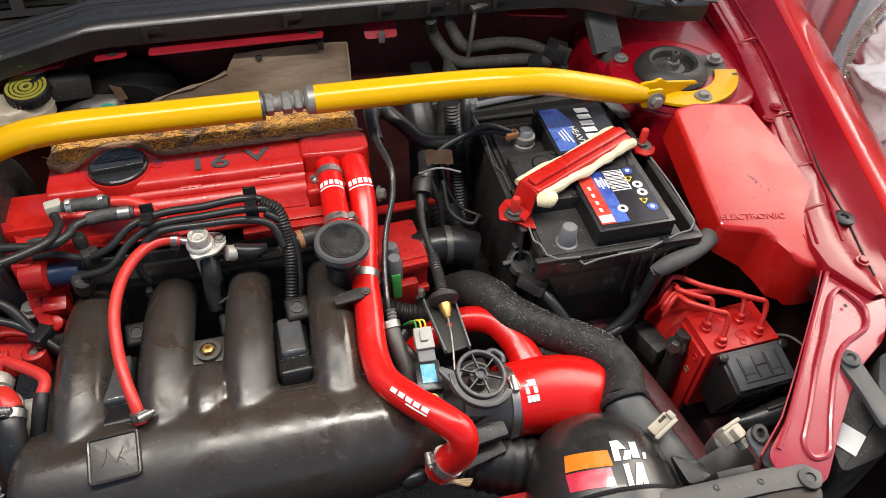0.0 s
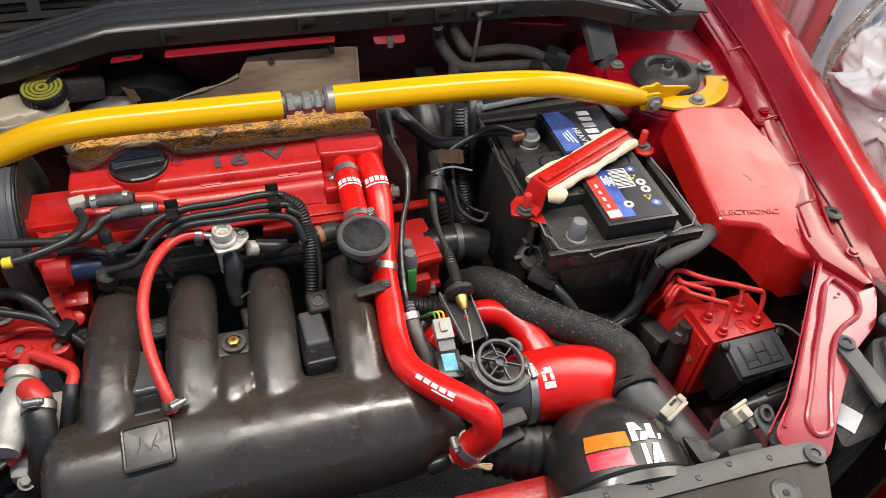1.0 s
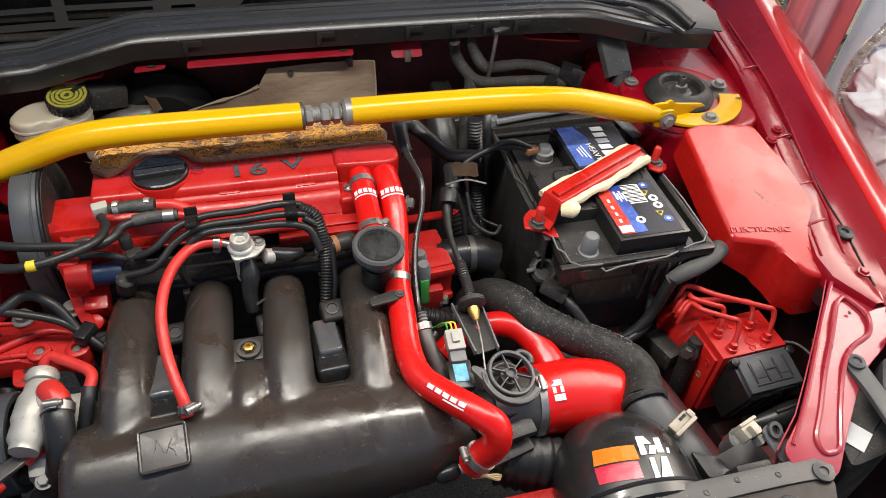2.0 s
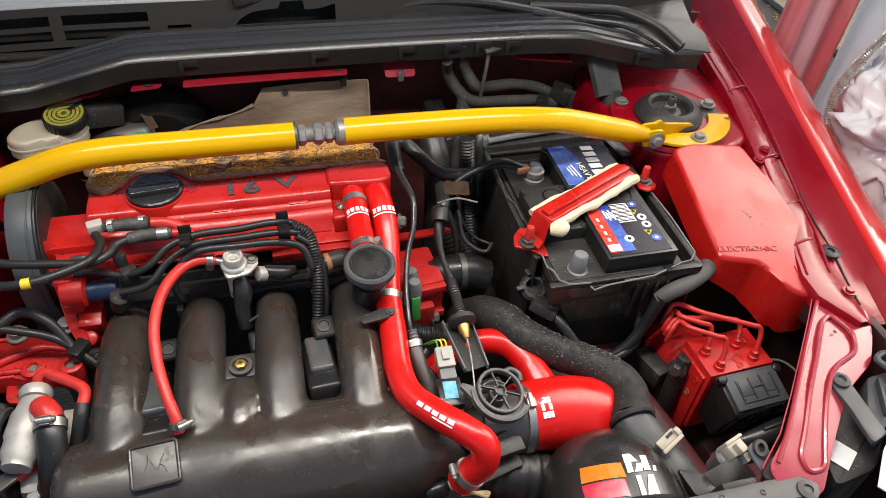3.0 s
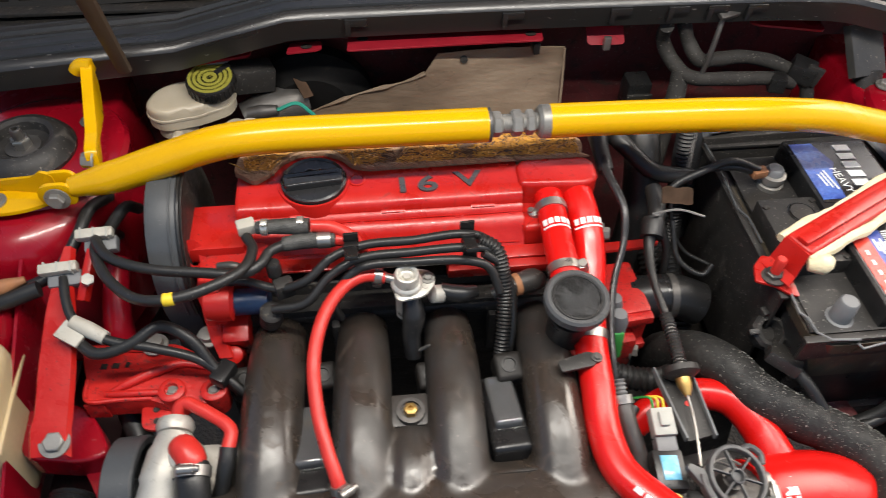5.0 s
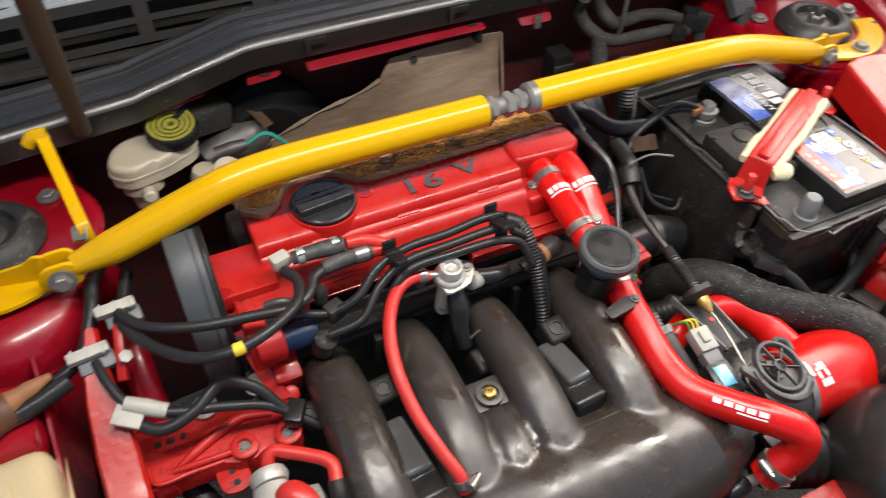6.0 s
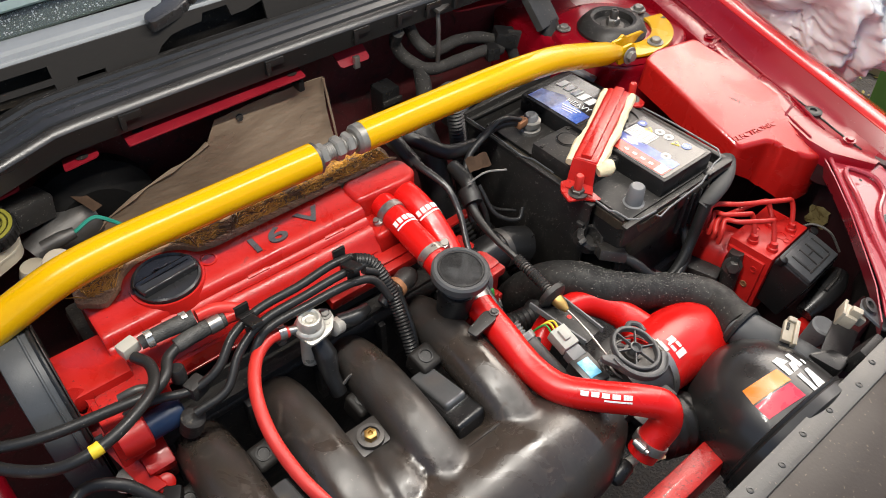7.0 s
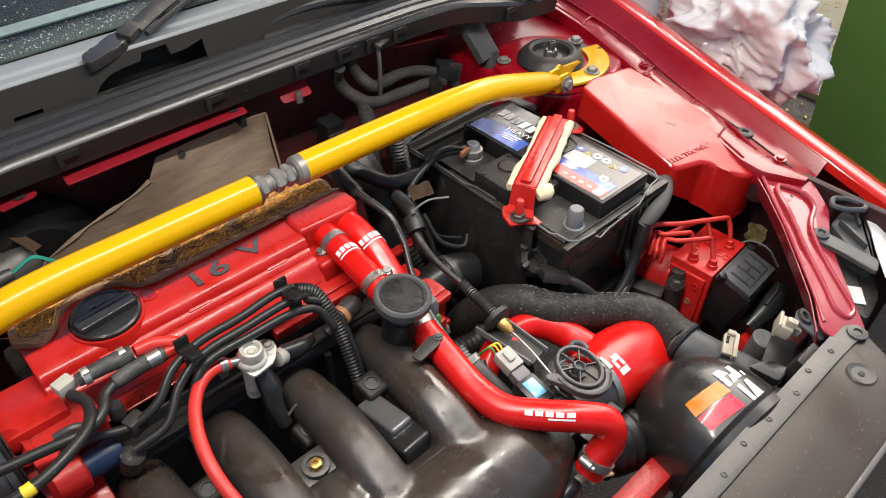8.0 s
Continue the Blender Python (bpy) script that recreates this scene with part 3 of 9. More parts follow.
for a, b in ((200, 262), (212, 290)):
    part("pressed_bead", sweep([(-0.545 + 0.0925 * math.cos(radians(t)), 0.838 + 0.139 * math.sin(radians(t)), 0.806 + (0.02 if a > 205 else 0)) for t in np.linspace(a, b, 12)], 0.0018, 6), M_BODY, car)
for dx, dz, r in ((0.010, 0.0005, 0.0018), (0.0435, -0.0015, 0.0022)):
    pts = []
    for y in np.linspace(0.51, 1.0, 9):
        xi, zi, xl, zl = rail_at(y)
        pts.append((xi + dx, y, zi + dz + (0.0035 if 0.55 < y < 0.62 or 0.72 < y < 0.86 else 0.0) * (dx > 0.02)))
    part("pressed_bead", sweep(pts, r, 8), M_BODY, car)
# thin black bead draws the shade in the gap between rail and wing
pts = []
for y in np.linspace(0.46, 1.05, 14):
    xi, zi, xl, zl = rail_at(y)
    pts.append((max(xi + 0.054, xl - 0.043) + 0.002 * math.sin(y * 37), y, zi - 0.0075))
part("gap_shade_line", sweep(pts, 0.0016, 6), M_DARK, car, "dark line for the shaded gap beside the rail")
for y in (0.56, 0.625, 0.715, 0.865):
    xi, zi, xl, zl = rail_at(y)
    part("pressed_bead", sweep([(xi + 0.006, y - 0.003, zi), (xi + 0.020, y, zi + 0.0028), (xi + 0.036, y + 0.003, zi + 0.0022), (xi + 0.050, y + 0.008, zi - 0.006)], 0.0019, 8), M_BODY, car)
for (x, y, z), d in (((0.591, 0.541, 0.840), True), ((0.599, 0.727, 0.873), False), ((0.578, 0.708, 0.870), False), ((0.574, 0.476, 0.8375), False)):
    if d:
        part("rubber_buffer", lathe([(0.0125, 0), (0.0125, 0.003), (0.009, 0.0045), (0.005, 0.0045), (0.004, 0.002), (0, 0.002)], Matrix.Translation((x, y, z))), M_RUBBER, car, "black rubber plug")
    else:
        hex_bolt((x, y, z), (0, 0, 1), car, 0.0055, 0.004, M_BODY)
# firewall with pressed swages, and the gutter above it
rows = []
for z in np.linspace(0.30, 0.965, 15):
    rows.append([(x, 1.0 - 0.012 * (math.sin(z * 60) > 0.3) - 0.01 * math.cos(x * 9), z) for x in np.linspace(-0.64, 0.6, 40)])
part("firewall", thicken(strip(rows), 0.002), M_BODY_DIRTY, car, "grimy dark red firewall")
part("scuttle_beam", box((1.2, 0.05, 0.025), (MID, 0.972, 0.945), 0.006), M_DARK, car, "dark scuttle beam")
part("flange", prism(round_corners([(-0.202, 0.8985), (-0.199, 0.933), (0.019, 0.926), (0.016, 0.902), (-0.06, 0.9015)], 0.003), 0.002, pose(0, 0, 0.9425), 0.0006), M_FLANGE, car, "bright red flange with bolt holes")
part("tab", prism(round_corners([(0.072, 0.016), (0.072, -0.014), (0.116, -0.015), (0.116, 0.016)], 0.006), 0.002, pose(0, 0.924, 0.9345, 38, 0, 0), 0.0005), M_FLANGE, car, "red metal tab")
part("tab", prism(round_corners([(-0.268, 0.904), (-0.264, 0.925), (-0.230, 0.926), (-0.229, 0.913), (-0.234, 0.908)], 0.003), 0.002, pose(0, 0, 0.9385), 0.0005), M_FLANGE, car, "red metal tab")
part("fixing_clip", box((0.008, 0.006, 0.016), (0.094, 0.912, 0.928), 0.001), M_STEEL, car)
for x, y, z in ((-0.184, 0.918, 0.9436), (-0.246, 0.914, 0.9396), (0.004, 0.914, 0.9436)):
    part("bolt_hole", lathe([(0.0052, 0), (0.0052, 0.0004), (0, 0.0004)], pose(x, y, z) @ Matrix.Diagonal((1.2, 0.8, 1, 1))), M_DARK, car)
part("flange", prism(round_corners([(0.275, 0.965), (0.28, 0.935), (0.36, 0.915), (0.365, 0.965)], 0.008), 0.003, Matrix.Translation((0, 0, 0.93)), 0.001), M_BODY, car, "red flange end")
part("flange", prism(round_corners([(-0.43, 0.925), (-0.42, 0.902), (-0.31, 0.925), (-0.31, 0.945)], 0.006), 0.003, Matrix.Translation((0, 0, 0.925)), 0.001), M_FLANGE, car)
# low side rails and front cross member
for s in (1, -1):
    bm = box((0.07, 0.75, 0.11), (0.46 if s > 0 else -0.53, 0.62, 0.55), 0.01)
    part("chassis_rail", bm, M_APRON, car, "grimy red chassis rail, darkened for shade")
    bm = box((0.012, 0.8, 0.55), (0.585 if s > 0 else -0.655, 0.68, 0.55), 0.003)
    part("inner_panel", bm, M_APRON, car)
part("cross_member", box((0.19, 0.03, 0.05), (0.13, 0.338, 0.683), 0.006), M_RED_DIRTY, car, "red front cross member")
part("cross_member", box((0.27, 0.03, 0.05), (0.361, 0.338, 0.672), 0.006), M_BODY_DIRTY, car, "dark front cross member beside the red stretch")
# left stretch uses the shade-darkened apron paint
part("cross_member", box((0.5, 0.03, 0.05), (-0.216, 0.338, 0.672), 0.006), M_APRON, car, "dark front cross member beside the red stretch")
part("cross_member", box((1.0, 0.05, 0.12), (MID, 0.20, 0.42), 0.01), M_DARK, car)

# ---- diagonal brace panel beside the headlamp ----
brace = thing("brace_panel", (0.46, 0.37, 0.80), "red pressed steel brace panel between wing and front panel", "brace")


def on_slope(x, y):
    return 0.784 + (min(y, 0.42) - 0.27) * 0.27 + max(0.0, y - 0.42) * 0.05


outline = [(0.545, 0.493), (0.588, 0.497), (0.586, 0.45), (0.569, 0.415), (0.548, 0.385), (0.505, 0.362), (0.478, 0.338), (0.450, 0.308), (0.41, 0.262), (0.372, 0.272), (0.362, 0.298), (0.40, 0.328), (0.431, 0.362), (0.468, 0.405), (0.507, 0.449)]
bm = prism(round_corners(outline, 0.012), 0.0025, Matrix.Identity(4), 0.0008)
for v in bm.verts:
    v.co.z += on_slope(v.co.x, v.co.y)
# brace parts take the paler copy that has sky light painted in
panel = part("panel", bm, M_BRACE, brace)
inner = [(0.519, 0.447), (0.534, 0.454), (0.546, 0.425), (0.536, 0.400), (0.497, 0.388), (0.470, 0.358), (0.446, 0.322), (0.426, 0.286), (0.406, 0.286), (0.404, 0.303), (0.424, 0.327), (0.453, 0.367), (0.484, 0.404), (0.500, 0.425)]
pts = [(p.x, p.y, on_slope(p.x, p.y) + 0.0005) for p in round_corners([(*q,) for q in inner], 0.02, 6)]
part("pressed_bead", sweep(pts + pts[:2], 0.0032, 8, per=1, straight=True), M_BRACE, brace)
pts = [(x - 0.008, y + 0.004, on_slope(x, y) + 0.001) for x, y in ((0.552, 0.484), (0.517, 0.448), (0.478, 0.405), (0.441, 0.360), (0.412, 0.326), (0.385, 0.298))]
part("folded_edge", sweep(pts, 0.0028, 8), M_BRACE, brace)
bm = strip([[(x - 0.004, y + 0.002, on_slope(x, y)), (x + 0.002, y - 0.004, on_slope(x, y) - 0.03)] for x, y in ((0.545, 0.493), (0.507, 0.449), (0.468, 0.405), (0.431, 0.362), (0.40, 0.328), (0.362, 0.298))])
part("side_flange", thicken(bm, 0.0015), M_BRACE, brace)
for x, y, r in ((0.560, 0.440, 0.0055), (0.392, 0.276, 0.0045), (0.524, 0.429, 0.0022)):
    part("hole", lathe([(r, 0), (r, 0.0003), (0, 0.0003)], axis_pose((x, y, on_slope(x, y) + 0.0006), (0, -0.27, 1)), seg=18), M_DARK, brace)

# ---- scuttle (cowl) of grey plastic under the windscreen ----
cowl = thing("cowl_panel", (MID, 0.93, 0.95), "weathered dark grey plastic cowl panel below the windscreen", "cowl", kind="structure")


def cowl_front(x):
    y = 0.895 + 0.010 * math.cos((x - MID) * 3) - max(0.0, abs(x - MID) - 0.33) * 0.10
    z = 0.984 - 0.028 * min(max((-0.26 - x) / 0.12, 0), 1) - 0.026 * min(max((x - 0.36) / 0.12, 0), 1)
    return y, z


rows = []
for x in np.linspace(-0.64, 0.548, 61):
    y, z = cowl_front(x)
    rows.append([(x, y + 0.016, z - 0.036), (x, y + 0.005, z - 0.032), (x, y + 0.001, z - 0.012), (x, y, z - 0.006), (x, y + 0.003, z - 0.001), (x, y + 0.008, z + 0.001), (x, y + 0.009, z - 0.0012), (x, y + 0.013, z - 0.0008), (x, y + 0.014, z + 0.002), (x, y + 0.024, z + 0.004), (x, y + 0.025, z + 0.0065), (x, y + 0.028, z + 0.0067), (x, y + 0.029, z + 0.0042), (x, y + 0.038, z + 0.0052), (x, y + 0.039, z + 0.0074), (x, y + 0.042, z + 0.0075), (x, y + 0.045, z + 0.006),
                 (x, y + 0.048, z + 0.003), (x, y + 0.052, z + 0.003), (x, y + 0.054, z + 0.007), (x, y + 0.060, z + 0.007), (x, y + 0.062, z + 0.003), (x, y + 0.068, z + 0.003), (x, y + 0.07, z + 0.004), (x, y + 0.078, z - 0.006)])
part("front_beam", thicken(strip(rows), 0.0025), M_COWL, cowl)
# upright face with slots, the ledge above it
xs = [-0.66, -0.56, -0.55, -0.46, -0.45, -0.355, -0.34, -0.235, -0.135, -0.122, -0.108, 0.012, 0.03, 0.25, 0.4, 0.58]
zs = [0.972, 0.980, 0.992, 0.998, 1.010, 1.02]
slots = {(i, k) for i in (0, 2, 4, 6) for k in (1, 3)} | {(i, k) for i in (7, 8, 9, 10, 11) for k in range(5)}
face = lambda x, z: (x, 0.972 + (z - 0.98) * 0.3 + 0.02 * max(0, abs(x - MID) - 0.3), z - 0.05 * max(0.0, (abs(x - MID) - 0.3)) ** 1.2)
bm = bmesh.new()
grid = [[bm.verts.new(face(x, z)) for z in zs] for x in xs]
for i in range(len(xs) - 1):
    for k in range(len(zs) - 1):
        if (i, k) not in slots:
            bm.faces.new((grid[i][k], grid[i + 1][k], grid[i + 1][k + 1], grid[i][k + 1]))
# a wide drain opening with a swept left side, and a small pocket beside it
around = [(-0.235, 0.972), (-0.235, 1.02), (0.03, 1.02), (0.03, 0.972)]
drain = [(-0.142, 0.9725), (-0.130, 0.982), (-0.118, 0.995), (-0.104, 1.0025), (-0.088, 1.005), (-0.066, 1.0065), (-0.062, 1.0145), (-0.032, 1.015), (-0.030, 1.003), (-0.010, 1.004), (0.012, 1.009), (0.012, 0.9725)]
pocket = [(-0.216, 0.9735), (-0.212, 0.992), (-0.182, 0.992), (-0.184, 0.9735)]
edges = []
for loop in (around, drain, pocket):
    vs = [bm.verts.new(face(*p)) for p in loop]
    edges += [bm.edges.new((a, b)) for a, b in zip(vs, vs[1:] + vs[:1])]
bmesh.ops.triangle_fill(bm, edges=edges, use_beauty=True, normal=(0, -1, 0.3))
bmesh.ops.delete(bm, geom=[v for v in bm.verts if not v.link_faces], context="VERTS")
part("slotted_face", thicken(bm, 0.004), M_FACE, cowl)
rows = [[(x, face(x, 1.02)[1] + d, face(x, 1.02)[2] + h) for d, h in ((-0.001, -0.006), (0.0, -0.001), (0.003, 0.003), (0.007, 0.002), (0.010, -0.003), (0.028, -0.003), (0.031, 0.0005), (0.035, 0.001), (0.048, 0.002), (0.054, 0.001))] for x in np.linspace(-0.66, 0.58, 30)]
part("upper_ledge", thicken(strip(rows), 0.003), M_LEDGE, cowl, "ledge in paler grey for its wet sky sheen, worn edge")
# added black sheets stand in for the shade inside the slots
part("slot_shade_sheet", box((1.2, 0.004, 0.055), (MID, 1.012, 0.985), 0.001), M_DARK, cowl)
part("slot_shade_sheet", box((1.2, 0.06, 0.004), (MID, 0.985, 0.966), 0.001), M_DARK, cowl)
for x in (-0.19, -0.02, 0.10, 0.165, 0.21, 0.255, 0.455):
    y, z = cowl_front(x)
    bm = box((0.024, 0.006, 0.009), pose(x, y + 0.001, z - 0.012, 0, 0, 0), 0.0015)
    box((0.006, 0.008, 0.016), (x - 0.009, y + 0.0015, z - 0.018), 0.001, bm)
    part("clip", bm, M_BLACK, cowl)
pts = [(0.045, 0.977, 0.988), (0.13, 0.98, 1.004), (0.22, 0.973, 1.004), (0.32, 0.957, 0.990), (0.40, 0.935, 0.978), (0.47, 0.92, 0.968)]
part("seal", sweep(pts, 0.006, 8), M_RUBBER, cowl, "black rubber bonnet seal")
rows = [[(x, 0.985 + d - 0.25 * max(0, x - 0.25), 0.99 - 0.06 * max(0, x - 0.2) + h) for d, h in ((-0.04, -0.012), (-0.01, 0.004), (0.03, 0.002), (0.07, 0.02))] for x in np.linspace(0.09, 0.56, 14)]
part("side_moulding", thicken(strip(rows), 0.003), M_COWL, cowl)

pts = [(0.30, 0.972, 0.994), (0.388, 0.958, 0.992), (0.443, 0.95, 0.988), (0.489, 0.915, 0.978), (0.512, 0.875, 0.964)]
part("seal", sweep(pts, 0.0075, 10), M_RUBBER, cowl, "black rubber bonnet seal")
pts = [(0.30, 0.955, 0.992), (0.37, 0.93, 0.988), (0.433, 0.918, 0.981), (0.47, 0.89, 0.970), (0.495, 0.868, 0.958)]
part("seal", sweep(pts, 0.004, 8), M_CAP, cowl, "glossy black seal lip")
for x, y, z in ((0.40, 0.905, 0.958), (0.452, 0.893, 0.948)):
    part("clip", box((0.02, 0.010, 0.012), pose(x, y, z, 10, 0, -14), 0.002), M_BLACK, cowl)

# ---- windscreen, wiper, dashboard behind the glass ----
ws = thing("window_1", (MID, 1.08, 1.06), "wet windscreen glass with a pale edge strip", "windscreen", kind="structure")
U = Vector((0, 0.87, 0.5)).normalized()
glass = strip([[Vector((x, 1.038, 1.026)) + U * d + Vector((0, 0, -0.06 * (x - MID) ** 2)) for d in (0.0, 0.2, 0.5, 0.85)] for x in np.linspace(-0.68, 0.62, 14)])
pane = part("pane", thicken(glass, 0.004), M_GLASS, ws)
pane.visible_shadow = False
part("edge_strip", thicken(strip([[Vector((x, 1.038, 1.026)) + U * d + Vector((0, 0, 0.004 - 0.06 * (x - MID) ** 2)) for d in (0.026, 0.037)] for x in np.linspace(-0.68, 0.62, 14)]), 0.003), M_EDGE, ws, "pale green strip near the lower glass edge")
bm = bmesh.new()
rnd = random.Random(5)
for _ in range(900):
    d, x = rnd.uniform(0.001, 0.024) if rnd.random() < 0.6 else rnd.uniform(0.04, 0.14), rnd.uniform(-0.26, 0.16)
    c = Vector((x, 1.038, 1.0275)) + U * d + Vector((0, 0, -0.06 * (x - MID) ** 2))
    lathe([(rnd.uniform(0.0003, 0.0011), 0.0), (0.0003, 0.0007), (0, 0.0008)], axis_pose(c, (0, -0.5, 0.87)), seg=6, bm=bm)
tagged(part("water_drops", bm, M_DROP, ws, "scattered clear rain drops"), kind="stuff")
single("dashboard", box((1.2, 0.5, 0.1), pose(MID, 1.5, 1.0, 0, 0, 0), 0.03), M_BLACK_DUSTY, (MID, 1.5, 1.0), "dark dashboard top behind the windscreen", "dashboard")
part("cabin_wall", box((1.3, 0.01, 0.7), (MID, 1.62, 0.75), 0.002), M_DARK, car)

wiper = thing("wiper_arm", (-0.10, 1.0, 1.03), "black windscreen wiper arm with an oval pivot cover", "wiper")
part("pivot_cover", prism(round_corners([(-0.030, -0.010), (-0.024, 0.010), (0.0, 0.011), (0.022, 0.016), (0.034, 0.012), (0.034, -0.006), (0.01, -0.011)], 0.008), 0.012, pose(-0.104, 0.9975, 1.034, 8, -4, 18), 0.003), M_CAP, wiper)
part("knuckle", box((0.026, 0.02, 0.012), pose(-0.066, 1.011, 1.037, 10, -12, 28), 0.003), M_BLACK_DUSTY, wiper)
part("arm", sweep([(-0.06, 1.012, 1.038), (-0.03, 1.027, 1.044), (0.02, 1.048, 1.052), (0.15, 1.10, 1.078)], [0.011, 0.012, 0.011, 0.008], 10, flat=0.5), M_BLACK_DUSTY, wiper)
part("blade", sweep([(-0.05, 1.005, 1.032), (0.02, 1.034, 1.044), (0.16, 1.09, 1.07)], 0.0035, 8), M_RUBBER, wiper)
wiper.location += Vector((0.004, -0.014, -0.003))

# wooden stick that holds the bonnet up
stick = single("prop_stick", sweep([(-0.434, 0.885, 0.94), (-0.43, 0.838, 1.06), (-0.423, 0.74, 1.3), (-0.412, 0.62, 1.6)], [0.008, 0.0095, 0.0095, 0.009], 10, flat=0.7), M_WOOD, (-0.432, 0.876, 0.945), "dark brown wooden stick standing on the scuttle", "stick")

# raised bonnet above the bay, out of view, with the added strip lamp's housing
bonnet = thing("bonnet", (MID, 1.0, 1.03), "raised red bonnet with a dark underside", "bonnet")
rows = [[(MID + u * (0.58 + 0.06 * t), 0.95 - 0.54 * t + 0.03 * math.sin(3 * t), 1.15 + 0.80 * t - 0.03 * u * u) for t in np.linspace(0, 1, 8)] for u in np.linspace(-1, 1, 13)]
part("skin", thicken(strip(rows), 0.004), M_BODY_DIRTY, bonnet)
for u in (-0.55, 0.0, 0.55):
    part("stiffener", sweep([(MID + u * 0.6, 0.94 - 0.46 * t, 1.14 + 0.72 * t) for t in (0.05, 0.5, 0.95)], 0.02, 8, flat=0.5), M_BODY_DIRTY, bonnet)
for s in (-1, 1):
    part("hinge", sweep([(MID + s * 0.57, 0.99, 0.97), (MID + s * 0.575, 0.99, 1.08), (MID + s * 0.56, 0.94, 1.16)], 0.008, 8), M_BODY_DIRTY, bonnet)
lamp = thing("added_strip_lamp", (-0.03, 0.52, 1.60), "slim added strip lamp, unseen under the bonnet", "lamp")
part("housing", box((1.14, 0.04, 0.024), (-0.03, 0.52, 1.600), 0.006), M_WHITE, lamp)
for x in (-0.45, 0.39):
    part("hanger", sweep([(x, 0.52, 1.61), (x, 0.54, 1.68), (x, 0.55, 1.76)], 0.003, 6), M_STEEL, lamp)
# ---- yellow strut brace ----
bar = thing("strut_brace", (MID, 0.75, 0.90), "yellow powder coated strut brace across both towers", "strut brace")
LB, RB = Vector((-0.482, 0.75, 0.90)), Vector((0.42, 0.75, 0.90))
part("tube", sweep([(-0.470, 0.75, 0.9025), (-0.43, 0.75, 0.912), (-0.37, 0.749, 0.933), (-0.325, 0.748, 0.948), (-0.28, 0.747, 0.954), (-0.18, 0.746, 0.955), (-0.069, 0.745, 0.955)],
           [0.010, 0.0155, 0.0165, 0.0165, 0.0165, 0.0165, 0.0165, 0.0165], 28, flat=1.0), M_YELLOW, bar)
part("tube", sweep([(-0.011, 0.747, 0.954), (0.07, 0.743, 0.956), (0.17, 0.738, 0.957), (0.225, 0.737, 0.954), (0.27, 0.74, 0.946), (0.33, 0.744, 0.928), (0.38, 0.748, 0.912), (0.410, 0.75, 0.9025)],
           [0.0165, 0.0165, 0.0165, 0.0165, 0.0165, 0.0165, 0.0155, 0.010], 28), M_YELLOW, bar)
AX = Vector((0.058, 0.002, -0.001)).normalized()
JA = Vector((-0.069, 0.745, 0.955))
m = axis_pose(JA, AX)
part("adjuster", lathe([(0.0088, -0.002)] + [(0.0088 + 0.0006 * (i % 2), 0.001 * i) for i in range(1, 58)] + [(0.0088, 0.059)], m, seg=20), M_DULL, bar, "threaded dull steel adjuster")
for a, b, r in ((0.001, 0.011, 0.0125), (0.020, 0.031, 0.013), (0.034, 0.043, 0.0125)):
    part("lock_nut", lathe([(r - 0.002, a), (r, a + 0.002), (r, b - 0.002), (r - 0.002, b)], m, seg=6), M_DULL, bar)
part("collar", lathe([(0.013, 0.046), (0.0162, 0.049), (0.0162, 0.058), (0.015, 0.059)], m, seg=28), M_DULL, bar)
part("collar", lathe([(0.0165, -0.003), (0.0166, 0.0), (0.014, 0.001)], m, seg=28), M_DARKSTEEL, bar)


def tower_bracket(cx, cy, s, hinge):
    """Half-ring plate bolted on a tower; s: +1 on the one side, -1 on the other."""
    ring = []
    for k in range(19):
        a = radians(-152 + 139 * k / 18)
        ring.append((cx + s * 0.089 * math.cos(a), cy + 0.089 * math.sin(a)))
    for k in range(19):
        a = radians(-14 - 122 * k / 18)
        ring.append((cx + s * 0.057 * math.cos(a), cy + 0.057 * math.sin(a)))
    plate = part("tower_plate", prism(ring, 0.004, Matrix.Translation((0, 0, 0.8855)), 0.0012), M_YELLOW, bar, "yellow half-ring tower plate")
    # upright web from plate to the hinge
    x0 = hinge.x + s * 0.006
    web = [(0, -0.018), (0, 0.009), (0.012, 0.012), (0.022, 0.004), (0.075, -0.008), (0.085, -0.016), (0.06, -0.018)]
    m = Matrix.Translation((x0, hinge.y + 0.012, 0.902)) @ Matrix(((s * 0.98, 0, 0.2, 0), (0.2, 0, -0.98 * s, 0), (0, 1, 0, 0), (0, 0, 0, 1)))
    part("web", prism(round_corners(web, 0.004), 0.004, m, 0.001), M_YELLOW, plate)
    for dy in (0.009, -0.009):
        cheek = [(-0.016, -0.012), (-0.02, 0.002), (-0.012, 0.013), (0.01, 0.014), (0.018, 0.0), (0.014, -0.013)]
        m2 = Matrix.Translation((hinge.x, hinge.y + dy, hinge.z)) @ pose(0, 0, 0, 90, 0, 0)
        part("cheek", prism(round_corners(cheek, 0.006), 0.004, m2, 0.001), M_YELLOW, bar)
    hex_bolt((hinge.x, hinge.y - 0.013, hinge.z), (0, -1, 0.1), bar, 0.0078, 0.007, M_DULL)
    part("paint_chip", prism(round_corners([(cx + s * 0.079, cy - 0.036), (cx + s * 0.083, cy - 0.030), (cx + s * 0.073, cy - 0.030)], 0.001), 0.0004, Matrix.Translation((0, 0, 0.8861)), 0), M_DARK, plate)
    for dx, dy in ((0.008, -0.073), (0.068, 0.008)):
        hex_bolt((cx + s * dx, cy + dy, 0.886), (0, 0, 1), bar, 0.0078, 0.007)


tower_bracket(0.492, 0.826, 1, RB)
tower_bracket(-0.542, 0.826, -1, LB)

